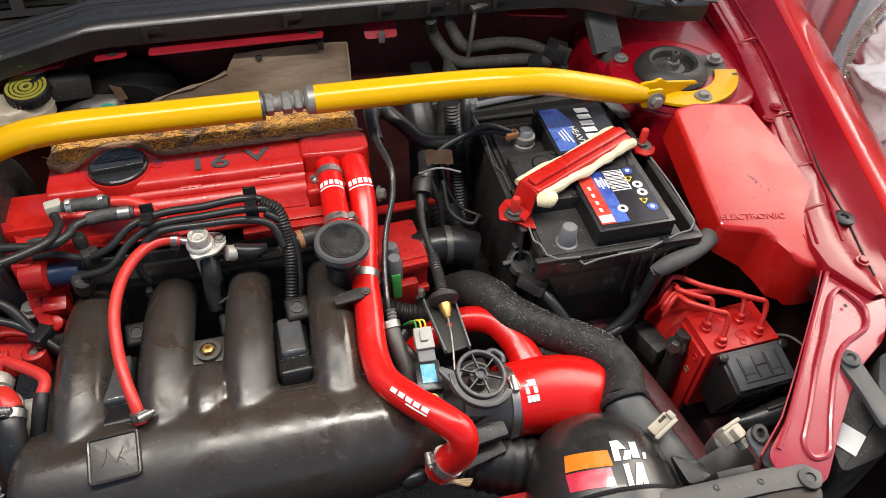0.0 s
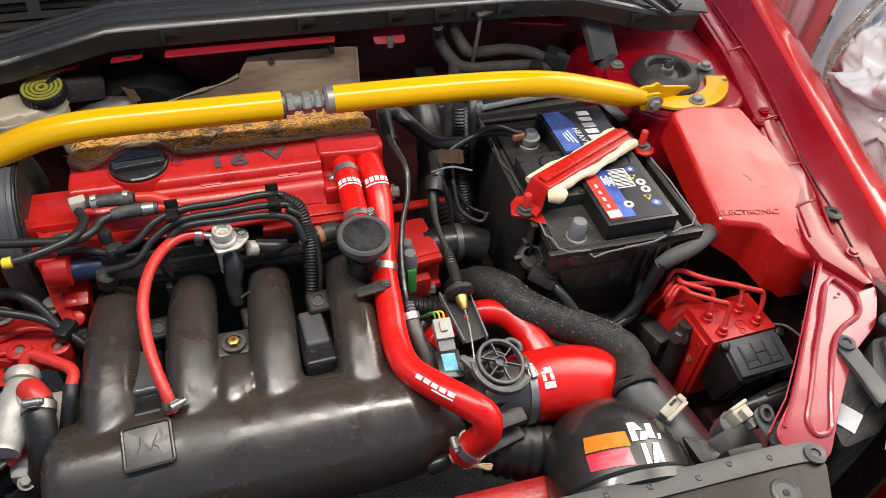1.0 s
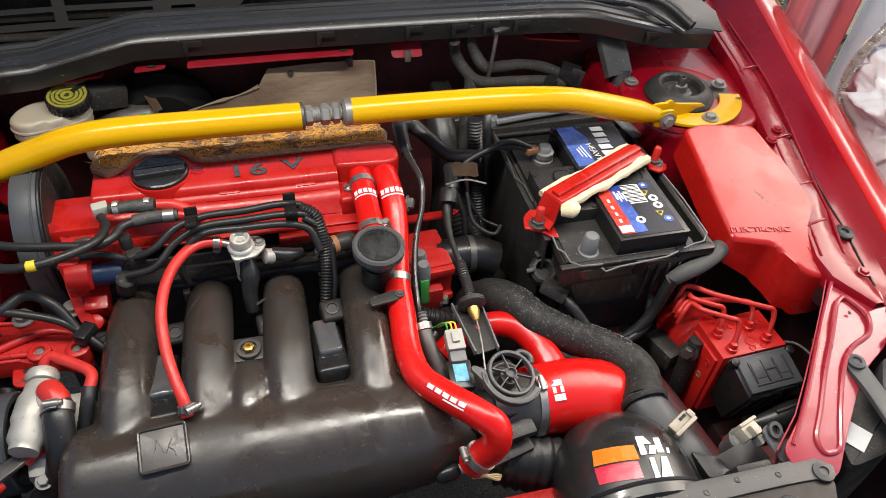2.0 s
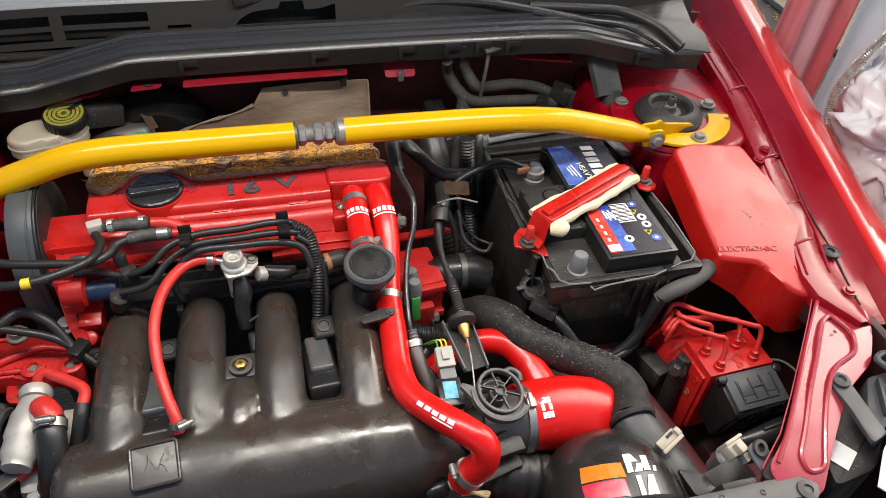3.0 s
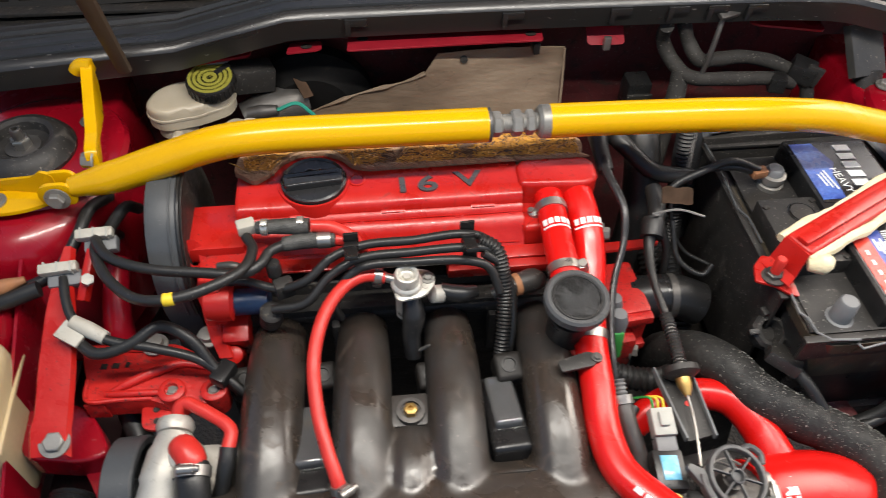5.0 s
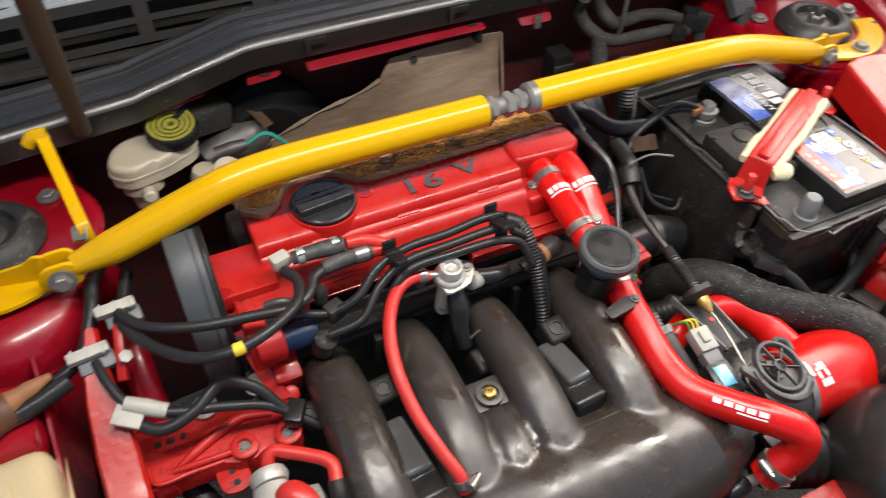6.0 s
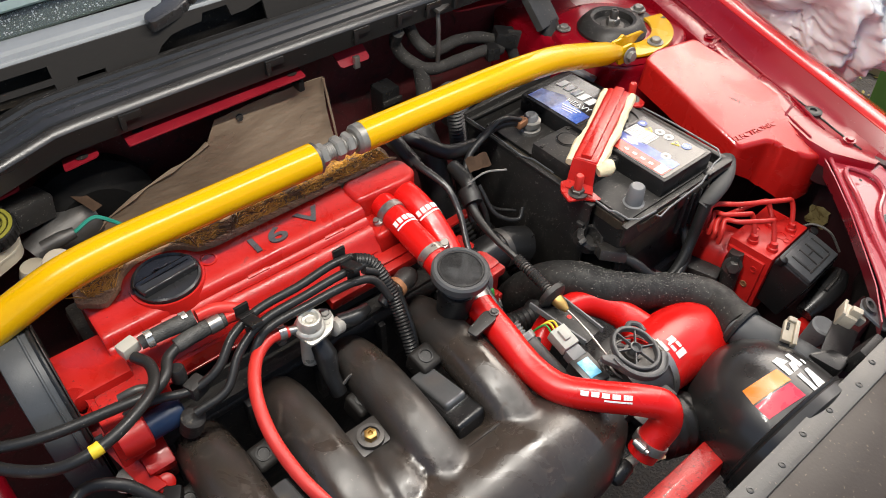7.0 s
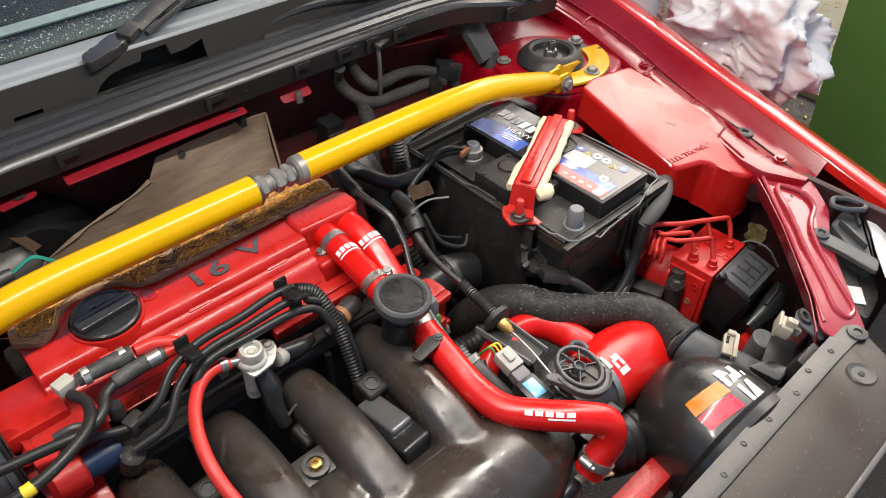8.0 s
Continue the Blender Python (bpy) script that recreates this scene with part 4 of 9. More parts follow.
for cx, cy in ((0.487, 0.823), (-0.542, 0.832)):
    mount = thing("strut_top_mount", (cx, cy, 0.88), "black rubber strut top mount with a steel nut", "strut mount", "strut mounts")
    m = Matrix.Translation((cx, cy, 0.879)) @ Matrix.Diagonal((0.93, 0.93, 1, 1))
    sx = 1 if cx > 0 else -1
    part("ear", prism(round_corners([(cx + sx * 0.035, cy - 0.022), (cx + sx * 0.080, cy - 0.012), (cx + sx * 0.090, cy + 0.012), (cx + sx * 0.074, cy + 0.032), (cx + sx * 0.03, cy + 0.04)][::sx], 0.008), 0.0035, Matrix.Translation((0, 0, 0.8855 - 0.0045)), 0.001), M_DARKSTEEL, mount, "dull steel mounting ear")
    part("rubber_cup", lathe([(0.054, 0), (0.055, 0.006), (0.050, 0.013), (0.043, 0.020), (0.036, 0.0215), (0.031, 0.019), (0.029, 0.010), (0.02, 0.008)], m, seg=40), M_BLACK_DUSTY, mount)
    part("washer", lathe([(0.019, 0.008), (0.019, 0.0105), (0.008, 0.0115)], m, seg=30), M_DARKSTEEL, mount)
    part("nut", lathe([(0.011, 0.011), (0.011, 0.019), (0.0095, 0.021), (0, 0.021)], m, seg=6), M_STEEL, mount)
    part("stud", lathe([(0.0062, 0.02), (0.0062, 0.031), (0.005, 0.033), (0.0035, 0.033), (0.0035, 0.026), (0, 0.026)], m, seg=18), M_DARKSTEEL, mount)
    hex_bolt((cx - (0.056 if cx > 0 else -0.056), cy + 0.044, 0.8825), (0, 0, 1), mount, 0.007, 0.006)
# yellow lever plate standing behind the left tower
lever = thing("yellow_bracket", (-0.452, 0.83, 0.90), "upright yellow metal bracket beside the strut tower", "bracket")
m = Matrix.Translation((-0.449, 0.78, 0.90)) @ pose(0, 0, 0, 0, 0, 98) @ pose(0, 0, 0, 90, 0, 0)
part("plate", prism(round_corners([(-0.005, 0.0), (0.008, -0.002), (0.03, 0.01), (0.075, 0.005), (0.09, 0.018), (0.105, 0.028), (0.108, 0.05), (0.098, 0.05), (0.03, 0.022), (0.0, 0.02)], 0.006), 0.011, m, 0.0015), M_YELLOW, lever)
part("hook", sweep([(-0.464, 0.884, 0.947), (-0.478, 0.886, 0.946), (-0.484, 0.885, 0.940)], [0.008, 0.008, 0.007], 10), M_YELLOW, lever)
hex_bolt((-0.455, 0.782, 0.906), (-1, 0, 0.2), lever, 0.008, 0.012)

# ---- engine: block, head and valve cover ----
engine = thing("engine_block", (-0.15, 0.74, 0.25), "grimy dark engine block and cylinder head", "engine")
part("block", box((0.40, 0.20, 0.42), (-0.15, 0.765, 0.53), 0.02), M_DARK, engine)
part("head", box((0.37, 0.18, 0.09), (-0.145, 0.765, 0.775), 0.008), M_DARK, engine)
part("gearbox", sweep([(0.03, 0.73, 0.52), (0.12, 0.72, 0.53), (0.24, 0.71, 0.52)], [0.15, 0.16, 0.13], 20), M_DARK, engine, "grimy gearbox casing")
part("intake_flange", box((0.37, 0.03, 0.10), (-0.145, 0.668, 0.755), 0.006), M_DARK, engine)
for i in range(9):
    part("rib", box((0.008, 0.02, 0.06), (-0.31 + i * 0.04, 0.652, 0.76), 0.002), M_BLACK_DUSTY, engine)

cover = thing("valve_cover", (-0.14, 0.73, 0.83), "red painted valve cover marked with the number of valves", "valve cover")
# profile across the cover: (y, z) from front foot to back
prof = [(0.683, 0.832), (0.683, 0.842), (0.689, 0.845), (0.697, 0.862), (0.704, 0.869), (0.709, 0.870), (0.711, 0.8745), (0.716, 0.8765), (0.7175, 0.8835), (0.722, 0.8872), (0.735, 0.8885), (0.7665, 0.889), (0.790, 0.8885), (0.796, 0.884), (0.80, 0.83)]
rows = []
xs = [-0.318, -0.3165, -0.314] + list(np.linspace(-0.305, -0.035, 24))
for i, x in enumerate(xs):
    k = 0.985 if i == 0 else 1.0
    rows.append([(x, 0.74 + (y - 0.74) * k, 0.83 + (z - 0.83) * k + 0.0004 * noise.noise(Vector((x * 30, y * 30, 0)))) for y, z in prof])
bm = strip(rows)
for row in (bm.verts[:len(prof)], bm.verts[-len(prof):]):
    bm.faces.new(row)
part("cover_body", bm, M_COVER, cover, sharp=50)
# raised block at the gearbox end
blk = [(-0.037, 0.726), (-0.037, 0.755), (-0.03, 0.763), (0.036, 0.763), (0.045, 0.755), (0.045, 0.73), (0.03, 0.722)]
part("end_step", prism(round_corners([(-0.037, 0.690), (-0.037, 0.76), (0.043, 0.76), (0.036, 0.698)], 0.008), 0.05, pose(0, 0, 0.866, 0, 0, 0), 0.006, segments=3), M_COVER, cover)
part("end_block", prism(round_corners(blk, 0.008), 0.07, pose(0, 0, 0.8935, 0, 0, 0), 0.006, segments=3), M_COVER, cover)
bm = box((0.33, 0.014, 0.004), pose(-0.145, 0.6815, 0.842, 12, 0, 0), 0.0015)
part("front_flange", bm, M_COVER, cover)
part("foot_rail", box((0.13, 0.022, 0.014), pose(-0.05, 0.677, 0.832, 6, 0, 0), 0.003), M_COVER, cover)
for x in (-0.285, -0.2, -0.1, -0.045):
    part("screw_boss", lathe([(0.007, -0.006), (0.0062, 0.0008), (0.0045, 0.0013), (0.0035, 0.0005), (0, 0.0005)], axis_pose((x, 0.7125, 0.8722), (0, -0.55, 0.83)), seg=18), M_COVER, cover)
for x in (-0.255, -0.165, -0.075):
    part("rib", box((0.024, 0.004, 0.0022), pose(x, 0.7155, 0.8768, 25, 0, 0), 0.0009), M_COVER, cover)
part("casting_seam", sweep([(x, 0.7098, 0.8712 + 0.0003 * math.sin(x * 90)) for x in np.linspace(-0.31, -0.04, 40)], 0.0008, 6, per=1), M_COVER, cover)
part("casting_seam", sweep([(x, 0.6905, 0.8475 + 0.0004 * math.sin(x * 70)) for x in np.linspace(-0.31, -0.04, 30)], 0.0011, 6, per=1), M_COVER, cover)
part("dimple", lathe([(0.0085, 0.0), (0.0085, 0.0012), (0.007, 0.0017), (0.0062, 0.0004), (0, 0.0004)], Matrix.Translation((-0.199, 0.75, 0.8886)), seg=24), M_COVER, cover)
# flush darker disc paints the shade of a sunk dimple
part("dimple_shade", lathe([(0.0066, 0), (0.0066, 0.0006), (0, 0.0006)], Matrix.Translation((-0.199, 0.75, 0.8888)), seg=24), M_BODY, cover, "flat dark red disc for the dimple's shade")
part("dimple", lathe([(0.007, 0.0), (0.007, 0.0012), (0.006, 0.0015), (0.005, 0.0004), (0, 0.0004)], Matrix.Translation((-0.048, 0.765, 0.8886)), seg=24), M_COVER, cover)
for x in (-0.352,):
    part("end_lug", box((0.07, 0.06, 0.02), pose(x + 0.008, 0.715, 0.862, 0, 0, 0), 0.005), M_COVER, cover)
part("filler_collar", lathe([(0.0375, -0.012), (0.0365, 0.003), (0.0355, 0.0058), (0.0335, 0.0058), (0.0325, 0.002)], Matrix.Translation((-0.242, 0.7505, 0.8845)), seg=48), M_COVER, cover)
for text, x, y in (("1", -0.154, 0.7375), ("6", -0.129, 0.7375), ("V", -0.087, 0.7415)):
    lettering(text, 0.0295, pose(x, y, 0.8893, 0, 0, 1.5), M_DARKPRINT, cover, depth=0.0009, squash=1.5, bold=0.0005)

cap = thing("oil_filler_cap", (-0.241, 0.755, 0.885), "black ribbed oil filler cap in a red collar", "oil cap")
m = Matrix.Translation((-0.242, 0.7505, 0.888)) @ Matrix.Scale(0.885, 4)
part("disc", lathe([(0.0355, -0.004), (0.036, 0.002), (0.034, 0.0045), (0.010, 0.0050), (0, 0.0050)], m, seg=48), M_CAP, cap)
part("grip", prism(round_corners([(-0.0325, -0.0125), (-0.030, -0.0145), (0.030, -0.0145), (0.0325, -0.0125), (0.034, 0.003), (0.030, 0.0065), (-0.030, 0.0065), (-0.034, 0.003)], 0.004), 0.008, m @ pose(0, 0.001, 0.0135, 0, 0, 6), 0.0028, segments=4), M_CAP, cap)
part("grip_groove", box((0.056, 0.0014, 0.001), m @ pose(0, -0.001, 0.0137, 0, 0, 6), 0.0003), M_BLACK, cap)
part("rim", lathe([(0.0365, 0.001), (0.0365, 0.006), (0.0345, 0.0075), (0.033, 0.005)], m, seg=48), M_CAP, cap)
part("oil_symbol", sweep([(-0.250, 0.7645, 0.8931), (-0.246, 0.7655, 0.8932), (-0.240, 0.764, 0.8932), (-0.234, 0.766, 0.893)], 0.0009, 6), M_GREYPL, cap)

# scorched insulation board behind the cover, bristling with fibres
wool = thing("insulation_board", (-0.13, 0.79, 0.885), "scorched brown insulation board with amber fibres on top", "insulation")
out = [(-0.322, 0.768), (-0.300, 0.750), (-0.284, 0.762), (-0.274, 0.778), (-0.258, 0.789), (-0.232, 0.790), (-0.213, 0.780), (-0.203, 0.766), (-0.185, 0.762), (-0.04, 0.764), (0.036, 0.766), (0.040, 0.785), (0.03, 0.80), (-0.01, 0.815), (-0.1, 0.82), (-0.2, 0.822), (-0.29, 0.812), (-0.318, 0.79)]
bm = prism(round_corners(out, 0.006), 0.008, Matrix.Translation((0, 0, 0.8945)), 0.002)
bmesh.ops.triangulate(bm, faces=bm.faces[:])
part("board", bm, M_WOOL, wool)
rnd = random.Random(11)
for tone, count, label in ((M_FIBRE, 7800, "matted amber fibres"), (M_CHAR, 2600, "charred brown fibres")):
    bm = bmesh.new()
    for _ in range(count):
        x, y = rnd.uniform(-0.312, 0.030), rnd.uniform(0.765, 0.815)
        if noise.noise(Vector((x * 26, y * 26, 3))) < (-0.12 if tone is M_FIBRE else -0.3):
            continue
        a, l = rnd.gauss(0.15, 0.9), rnd.uniform(0.006, 0.022)
        d = Vector((math.cos(a), math.sin(a) * 0.8, 0))
        p = Vector((x, y, 0.8948 + rnd.uniform(0, 0.0012)))
        ends = (p, p + d * l)
        if any((q.x + 0.242) ** 2 + (q.y - 0.751) ** 2 < 0.00185 or not 0.763 < q.y < 0.817 or q.x > 0.034 for q in ends):
            continue
        r = rnd.uniform(0.0003, 0.0007)
        sweep([p, p + d * l * 0.5 + Vector((0, 0, rnd.uniform(0.0004, 0.0022))), p + d * l + Vector((0, 0, rnd.uniform(-0.0008, 0.001)))], [r, r * 1.1, r * 0.6], 4, per=1, bm=bm, straight=True)
    tagged(part("fibre_mat", bm, tone, wool, label), kind="stuff")
bm = bmesh.new()
for k in range(60):
    x = -0.31 + 0.34 * k / 59 + rnd.uniform(-0.003, 0.003)
    if -0.292 < x < -0.196:
        continue
    sweep([(x, 0.7655, 0.8945), (x + 0.006, 0.7635, 0.893), (x + 0.014, 0.7640, 0.8905)], [0.0022, rnd.uniform(0.002, 0.0034), 0.0012], 6, per=2, bm=bm, wobble=0.3)
tagged(part("ragged_edge", bm, M_WOOL, wool, "ragged scorched front edge"), kind="stuff")

# brown heat shield standing behind the engine
shield = thing("heat_shield", (-0.1, 0.93, 0.80), "oxidised brown sheet metal heat shield with a torn edge", "heat shield")
top = lambda x: float(np.interp(x, (-0.31, -0.25, -0.19, -0.135, -0.112, -0.10, 0.046), (0.80, 0.846, 0.873, 0.888, 0.898, 0.921, 0.921)))
rows = []
for x in list(np.linspace(-0.31, -0.115, 18)) + list(np.linspace(-0.10, 0.048, 12)):
    zt = top(x) + 0.0012 * noise.noise(Vector((x * 90, 0, 0)))
    rows.append([(x, 0.92 - 0.06 * (1 - t) ** 2 - 0.004 * math.sin(x * 24 + t * 5), 0.74 + (zt - 0.74) * t) for t in np.linspace(0, 1, 9)])
part("sheet", thicken(strip(rows), 0.0012), M_SHIELD, shield)
part("folded_edge", sweep([(0.047, 0.9175, 0.92), (0.0478, 0.912, 0.89), (0.047, 0.903, 0.86), (0.046, 0.893, 0.82)], 0.0016, 8), M_SHIELD, shield)
part("curled_edge", sweep([(x, 0.9185 - 0.004 * math.sin(x * 24 + 5), top(x) - 0.0005) for x in np.linspace(-0.29, -0.115, 12)], [0.0008 + 0.0011 * (i % 3) for i in range(12)], 6), M_SHIELD, shield)
part("hole", lathe([(0.0045, 0), (0.0045, 0.0005), (0, 0.0005)], axis_pose((-0.07, 0.9165, 0.912), (0, -1, 0.3)), seg=14), M_DARK, shield)
part("clip", box((0.008, 0.02, 0.014), (0.012, 0.918, 0.926), 0.002), M_BLACK, shield)

# ---- intake manifold ----
man = thing("intake_manifold", (-0.15, 0.43, 0.70), "dark composite intake manifold with four curved runners", "intake manifold")
CY, CZ, RP = 0.437, 0.738, 0.067
pl = [(-0.352, CY, CZ), (-0.348, CY, CZ), (-0.335, CY, CZ), (-0.28, CY, CZ), (-0.15, CY, CZ), (-0.04, CY, CZ), (0.01, CY, CZ), (0.045, CY + 0.002, CZ + 0.004), (0.065, CY + 0.004, CZ + 0.006)]
bm = sweep(pl, [0.03, 0.054, 0.064, 0.067, 0.067, 0.066, 0.061, 0.047, 0.036], 40, per=5)
RUNNERS = ((-0.286, -0.290, 1.0), (-0.203, -0.210, 0.98), (-0.117, -0.125, 0.94), (-0.026, -0.034, 0.94))
for top_x, base_x, k in RUNNERS:
    lerp = lambda t: top_x + (base_x - top_x) * t
    pts = [(top_x, 0.678, 0.715), (top_x, 0.664, 0.752), (lerp(0.1), 0.632, 0.781), (lerp(0.3), 0.585, 0.793), (lerp(0.6), 0.53, 0.7935), (lerp(0.85), 0.48, 0.782), (base_x, 0.445, 0.765), (base_x, 0.42, 0.735)]
    sweep(pts, [v * k for v in (0.0235, 0.025, 0.0265, 0.028, 0.0285, 0.0295, 0.032, 0.033)], 26, bm=bm)
sweep([(-0.165, 0.525, 0.765), (-0.165, 0.515, 0.782), (-0.166, 0.49, 0.787), (-0.168, 0.46, 0.778), (-0.169, 0.435, 0.755)], [0.011, 0.018, 0.022, 0.024, 0.026], 22, bm=bm)
cast = fused(bm, 0.003, 14)
shapes = {}
for poly in cast.polygons:
    c = poly.center
    far = math.hypot(c.y - CY, c.z - CZ)
    near = min(range(4), key=lambda i: abs(c.x - RUNNERS[i][1]))
    if far < 0.0745 or c.y < 0.44:
        kind = "plenum"
    elif abs(c.x + 0.167) < 0.019 and c.y < 0.545:
        kind = "stub_runner"
    else:
        kind = f"runner {near}"
    shapes.setdefault(kind, []).append(poly.index)
for kind in sorted(shapes):
    shell_part(kind.split()[0], cast, shapes[kind], M_MANIFOLD, man, "rounded plenum chamber" if kind == "plenum" else "")
bpy.data.meshes.remove(cast)
# fixing ear with its bolt
part("ear", prism(round_corners([(-0.188, 0.522), (-0.188, 0.555), (-0.14, 0.555), (-0.14, 0.522)], 0.01), 0.03, Matrix.Translation((0, 0, 0.798)), 0.003), M_MANIFOLD, man)
part("ring", lathe([(0.013, -0.002), (0.013, 0.004), (0.009, 0.0045), (0.009, 0.001)], Matrix.Translation((-0.163, 0.535, 0.799)), seg=24), M_DARKSTEEL, man)
part("bolt", lathe([(0.0065, 0), (0.0065, 0.006), (0.005, 0.007), (0.0028, 0.007), (0.0028, 0.003), (0, 0.003)], Matrix.Translation((-0.163, 0.535, 0.800)), seg=6), M_BRASS, man, "brass coloured bolt")
# badge
bpose = Matrix.Translation((-0.2495, 0.4262, 0.8062)) @ pose(0, 0, 0, 14, 0, 4)
frame_pts = round_corners([(-0.022, -0.021), (0.022, -0.021), (0.022, 0.021), (-0.022, 0.021)], 0.004)
part("badge_plate", prism(frame_pts, 0.010, bpose, 0.001), M_MANIFOLD, man)
loop = [bpose @ Vector((p.x, p.y, 0.0006)) for p in frame_pts]
part("badge_rim", sweep([*loop, *loop[:2]], 0.0018, 8, straight=True), M_MANIFOLD, man)
for q in (((-0.011, -0.006), (-0.007, 0.002), (-0.006, 0.011)), ((-0.006, 0.011), (-0.002, 0.001), (0.001, -0.005)), ((0.002, -0.006), (0.006, 0.003), (0.009, 0.009)), ((0.004, 0.0), (0.009, -0.004), (0.011, -0.010))):
    part("worn_emblem", sweep([bpose @ Vector((*p, -0.0001)) for p in q], 0.0007, 6), M_MANIFOLD, man)
part("seam", box((0.31, 0.003, 0.006), pose(-0.16, 0.4955, 0.748, 0, 0, 0), 0.001), M_MANIFOLD, man)
# dark square covers between runners
for x, y, ly in ((-0.2555, 0.509, 0.096), (-0.0765, 0.529, 0.086)):
    bx = thing("injector_cover", (x, y, 0.75), "small black plastic cover between the manifold runners", "cover", "injector covers")
    part("shell", box((0.037, ly, 0.05), pose(x, y, 0.766, -10, 0, 3), 0.006, segments=3), M_BLACK, bx)
    part("lid", box((0.027, ly * 0.66, 0.014), pose(x, y + ly * 0.14, 0.7915, -10, 0, 3), 0.005, segments=4), M_LID, bx)
    part("lid_skirt", box((0.032, ly * 0.72, 0.008), pose(x, y + ly * 0.14, 0.7865, -10, 0, 3), 0.003), M_BLACK, bx)
    part("side_lip", box((0.044, 0.004, 0.03), pose(x, 0.467, 0.782, -20, 0, 0), 0.0015), M_MANIFOLD, bx)

# ---- round black separator cap and its hoses ----
sep = thing("breather_valve", (-0.007, 0.60, 0.82), "round black breather valve with a moulded rim", "breather valve")
m = axis_pose((-0.008, 0.590, 0.8785), (0.02, -0.12, 1))
part("cap", lathe([(0.017, -0.030), (0.018, -0.013), (0.027, -0.010), (0.0298, -0.007), (0.0298, 0.001), (0.0275, 0.0032), (0.0245, 0.0032), (0.0235, 0.0020), (0.0, 0.0020)], m, seg=48), M_DISC, sep)
part("raised_ring", lathe([(0.0235, 0.002), (0.023, 0.0028), (0.0215, 0.0028), (0.021, 0.002)], m, seg=48), M_RUBBER, sep)
part("stem", lathe([(0.018, -0.07), (0.020, -0.028), (0.012, -0.026)], m, seg=24), M_BLACK, sep)


def hose(name, pts, r, label, mat=None, **kw):
    h = thing(name, pts[0], label, "hose", "red silicone hoses" if mat is None else "")
    part("tube", sweep(pts, r, 24, **kw), mat or M_SILICONE, h)
    return h


def band_print(h, a, b, r, w=0.013):
    """White print bars across the top of a hose, and a thin line beside them."""
    d = (Vector(b) - Vector(a)).normalized()
    up = (Vector((0, -0.3, 1)) - d * d.dot(Vector((0, -0.3, 1)))).normalized()
    side = up.cross(d)
    for off, n, ww in ((0.0, 5, w * 0.5), (w * 0.5, 9, w * 0.14)):
        for k in range(n):
            ang = radians(-60 + 120 * (k + 0.5) / n)
            o = up * math.cos(ang) + side * math.sin(ang)
            m = Matrix.Translation(Vector(a) + d * off + o * (r + 0.0003)) @ Matrix((d, o.cross(d), o)).transposed().to_4x4()
            part("print_bar", box((ww, r * 2.1 / n * (0.74 if n == 5 else 1.02), 0.0006), m, 0), M_PRINT, h, "white printed mark")


hA = hose("breather_hose", [(-0.006, 0.742, 0.8755), (-0.0065, 0.715, 0.8725), (-0.007, 0.67, 0.867), (-0.007, 0.635, 0.861), (-0.007, 0.605, 0.85)], 0.0148, "short red silicone breather hose with printed marks")
hose_clamp((-0.0065, 0.708, 0.8718), (0, -0.05, -0.005), 0.015, hA, 200)
hose_clamp((-0.007, 0.637, 0.8615), (0, -0.06, -0.010), 0.015, hA, 20)
band_print(hA, (-0.007, 0.685, 0.869), (-0.007, 0.67, 0.867), 0.0149)
LONG = [(0.022, 0.742, 0.8755), (0.025, 0.712, 0.8715), (0.027, 0.684, 0.861), (0.025, 0.655, 0.846), (0.019, 0.622, 0.831), (0.013, 0.585, 0.82), (0.010, 0.54, 0.811), (0.007, 0.495, 0.803), (0.012, 0.46, 0.802),
        (0.034, 0.427, 0.806), (0.058, 0.398, 0.810), (0.073, 0.381, 0.806), (0.073, 0.373, 0.788), (0.060, 0.374, 0.766), (0.05, 0.375, 0.75)]
hB = hose("coolant_hose", LONG, 0.0156, "long bent red silicone hose with white printed marks")
hose_clamp((0.058, 0.374, 0.764), (-0.5, 0.02, -0.8), 0.0164, hB, 90)
hose_clamp((0.013, 0.588, 0.8205), (-0.1, -0.6, -0.2), 0.0158, hB, 300)
band_print(hB, (0.0265, 0.691, 0.864), (0.027, 0.680, 0.8595), 0.0157)


def hose_print(h, pts, r, start, length, height, up, mat, pattern):
    """Printed block marks that follow a hose: pattern is one string a row, '#' where there is ink."""
    line = [Vector(p) for p in spline(pts, 10)]
    run = [0.0]
    for a, b in zip(line, line[1:]):
        run.append(run[-1] + (b - a).length)
    cols, rows = len(pattern[0]), len(pattern)
    for j, row in enumerate(pattern):
        for word in range(0, cols, 4):
            bm = bmesh.new()
            for i in range(word, min(word + 4, cols)):
                if row[i] != "#":
                    continue
                s = start + length * (i + 0.5) / cols
                k = min(max(int(np.searchsorted(run, s)), 1), len(line) - 1)
                t = (s - run[k - 1]) / max(run[k] - run[k - 1], 1e-6)
                c, d = line[k - 1].lerp(line[k], t), (line[k] - line[k - 1]).normalized()
                out = (Vector(up) - d * Vector(up).dot(d)).normalized()
                side = out.cross(d)
                ang = ((j + 0.5) / rows - 0.5) * height / r
                o = out * math.cos(ang) + side * math.sin(ang)
                m = Matrix.Translation(c + o * (r + 0.0003)) @ Matrix((d, o.cross(d), o)).transposed().to_4x4()
                box((length / cols * 1.04, height / rows * 1.04, 0.0006), m, 0, bm)
            if bm.verts:
                part("print_mark", bm, mat, h, "white printed mark")
            else:
                bm.free()


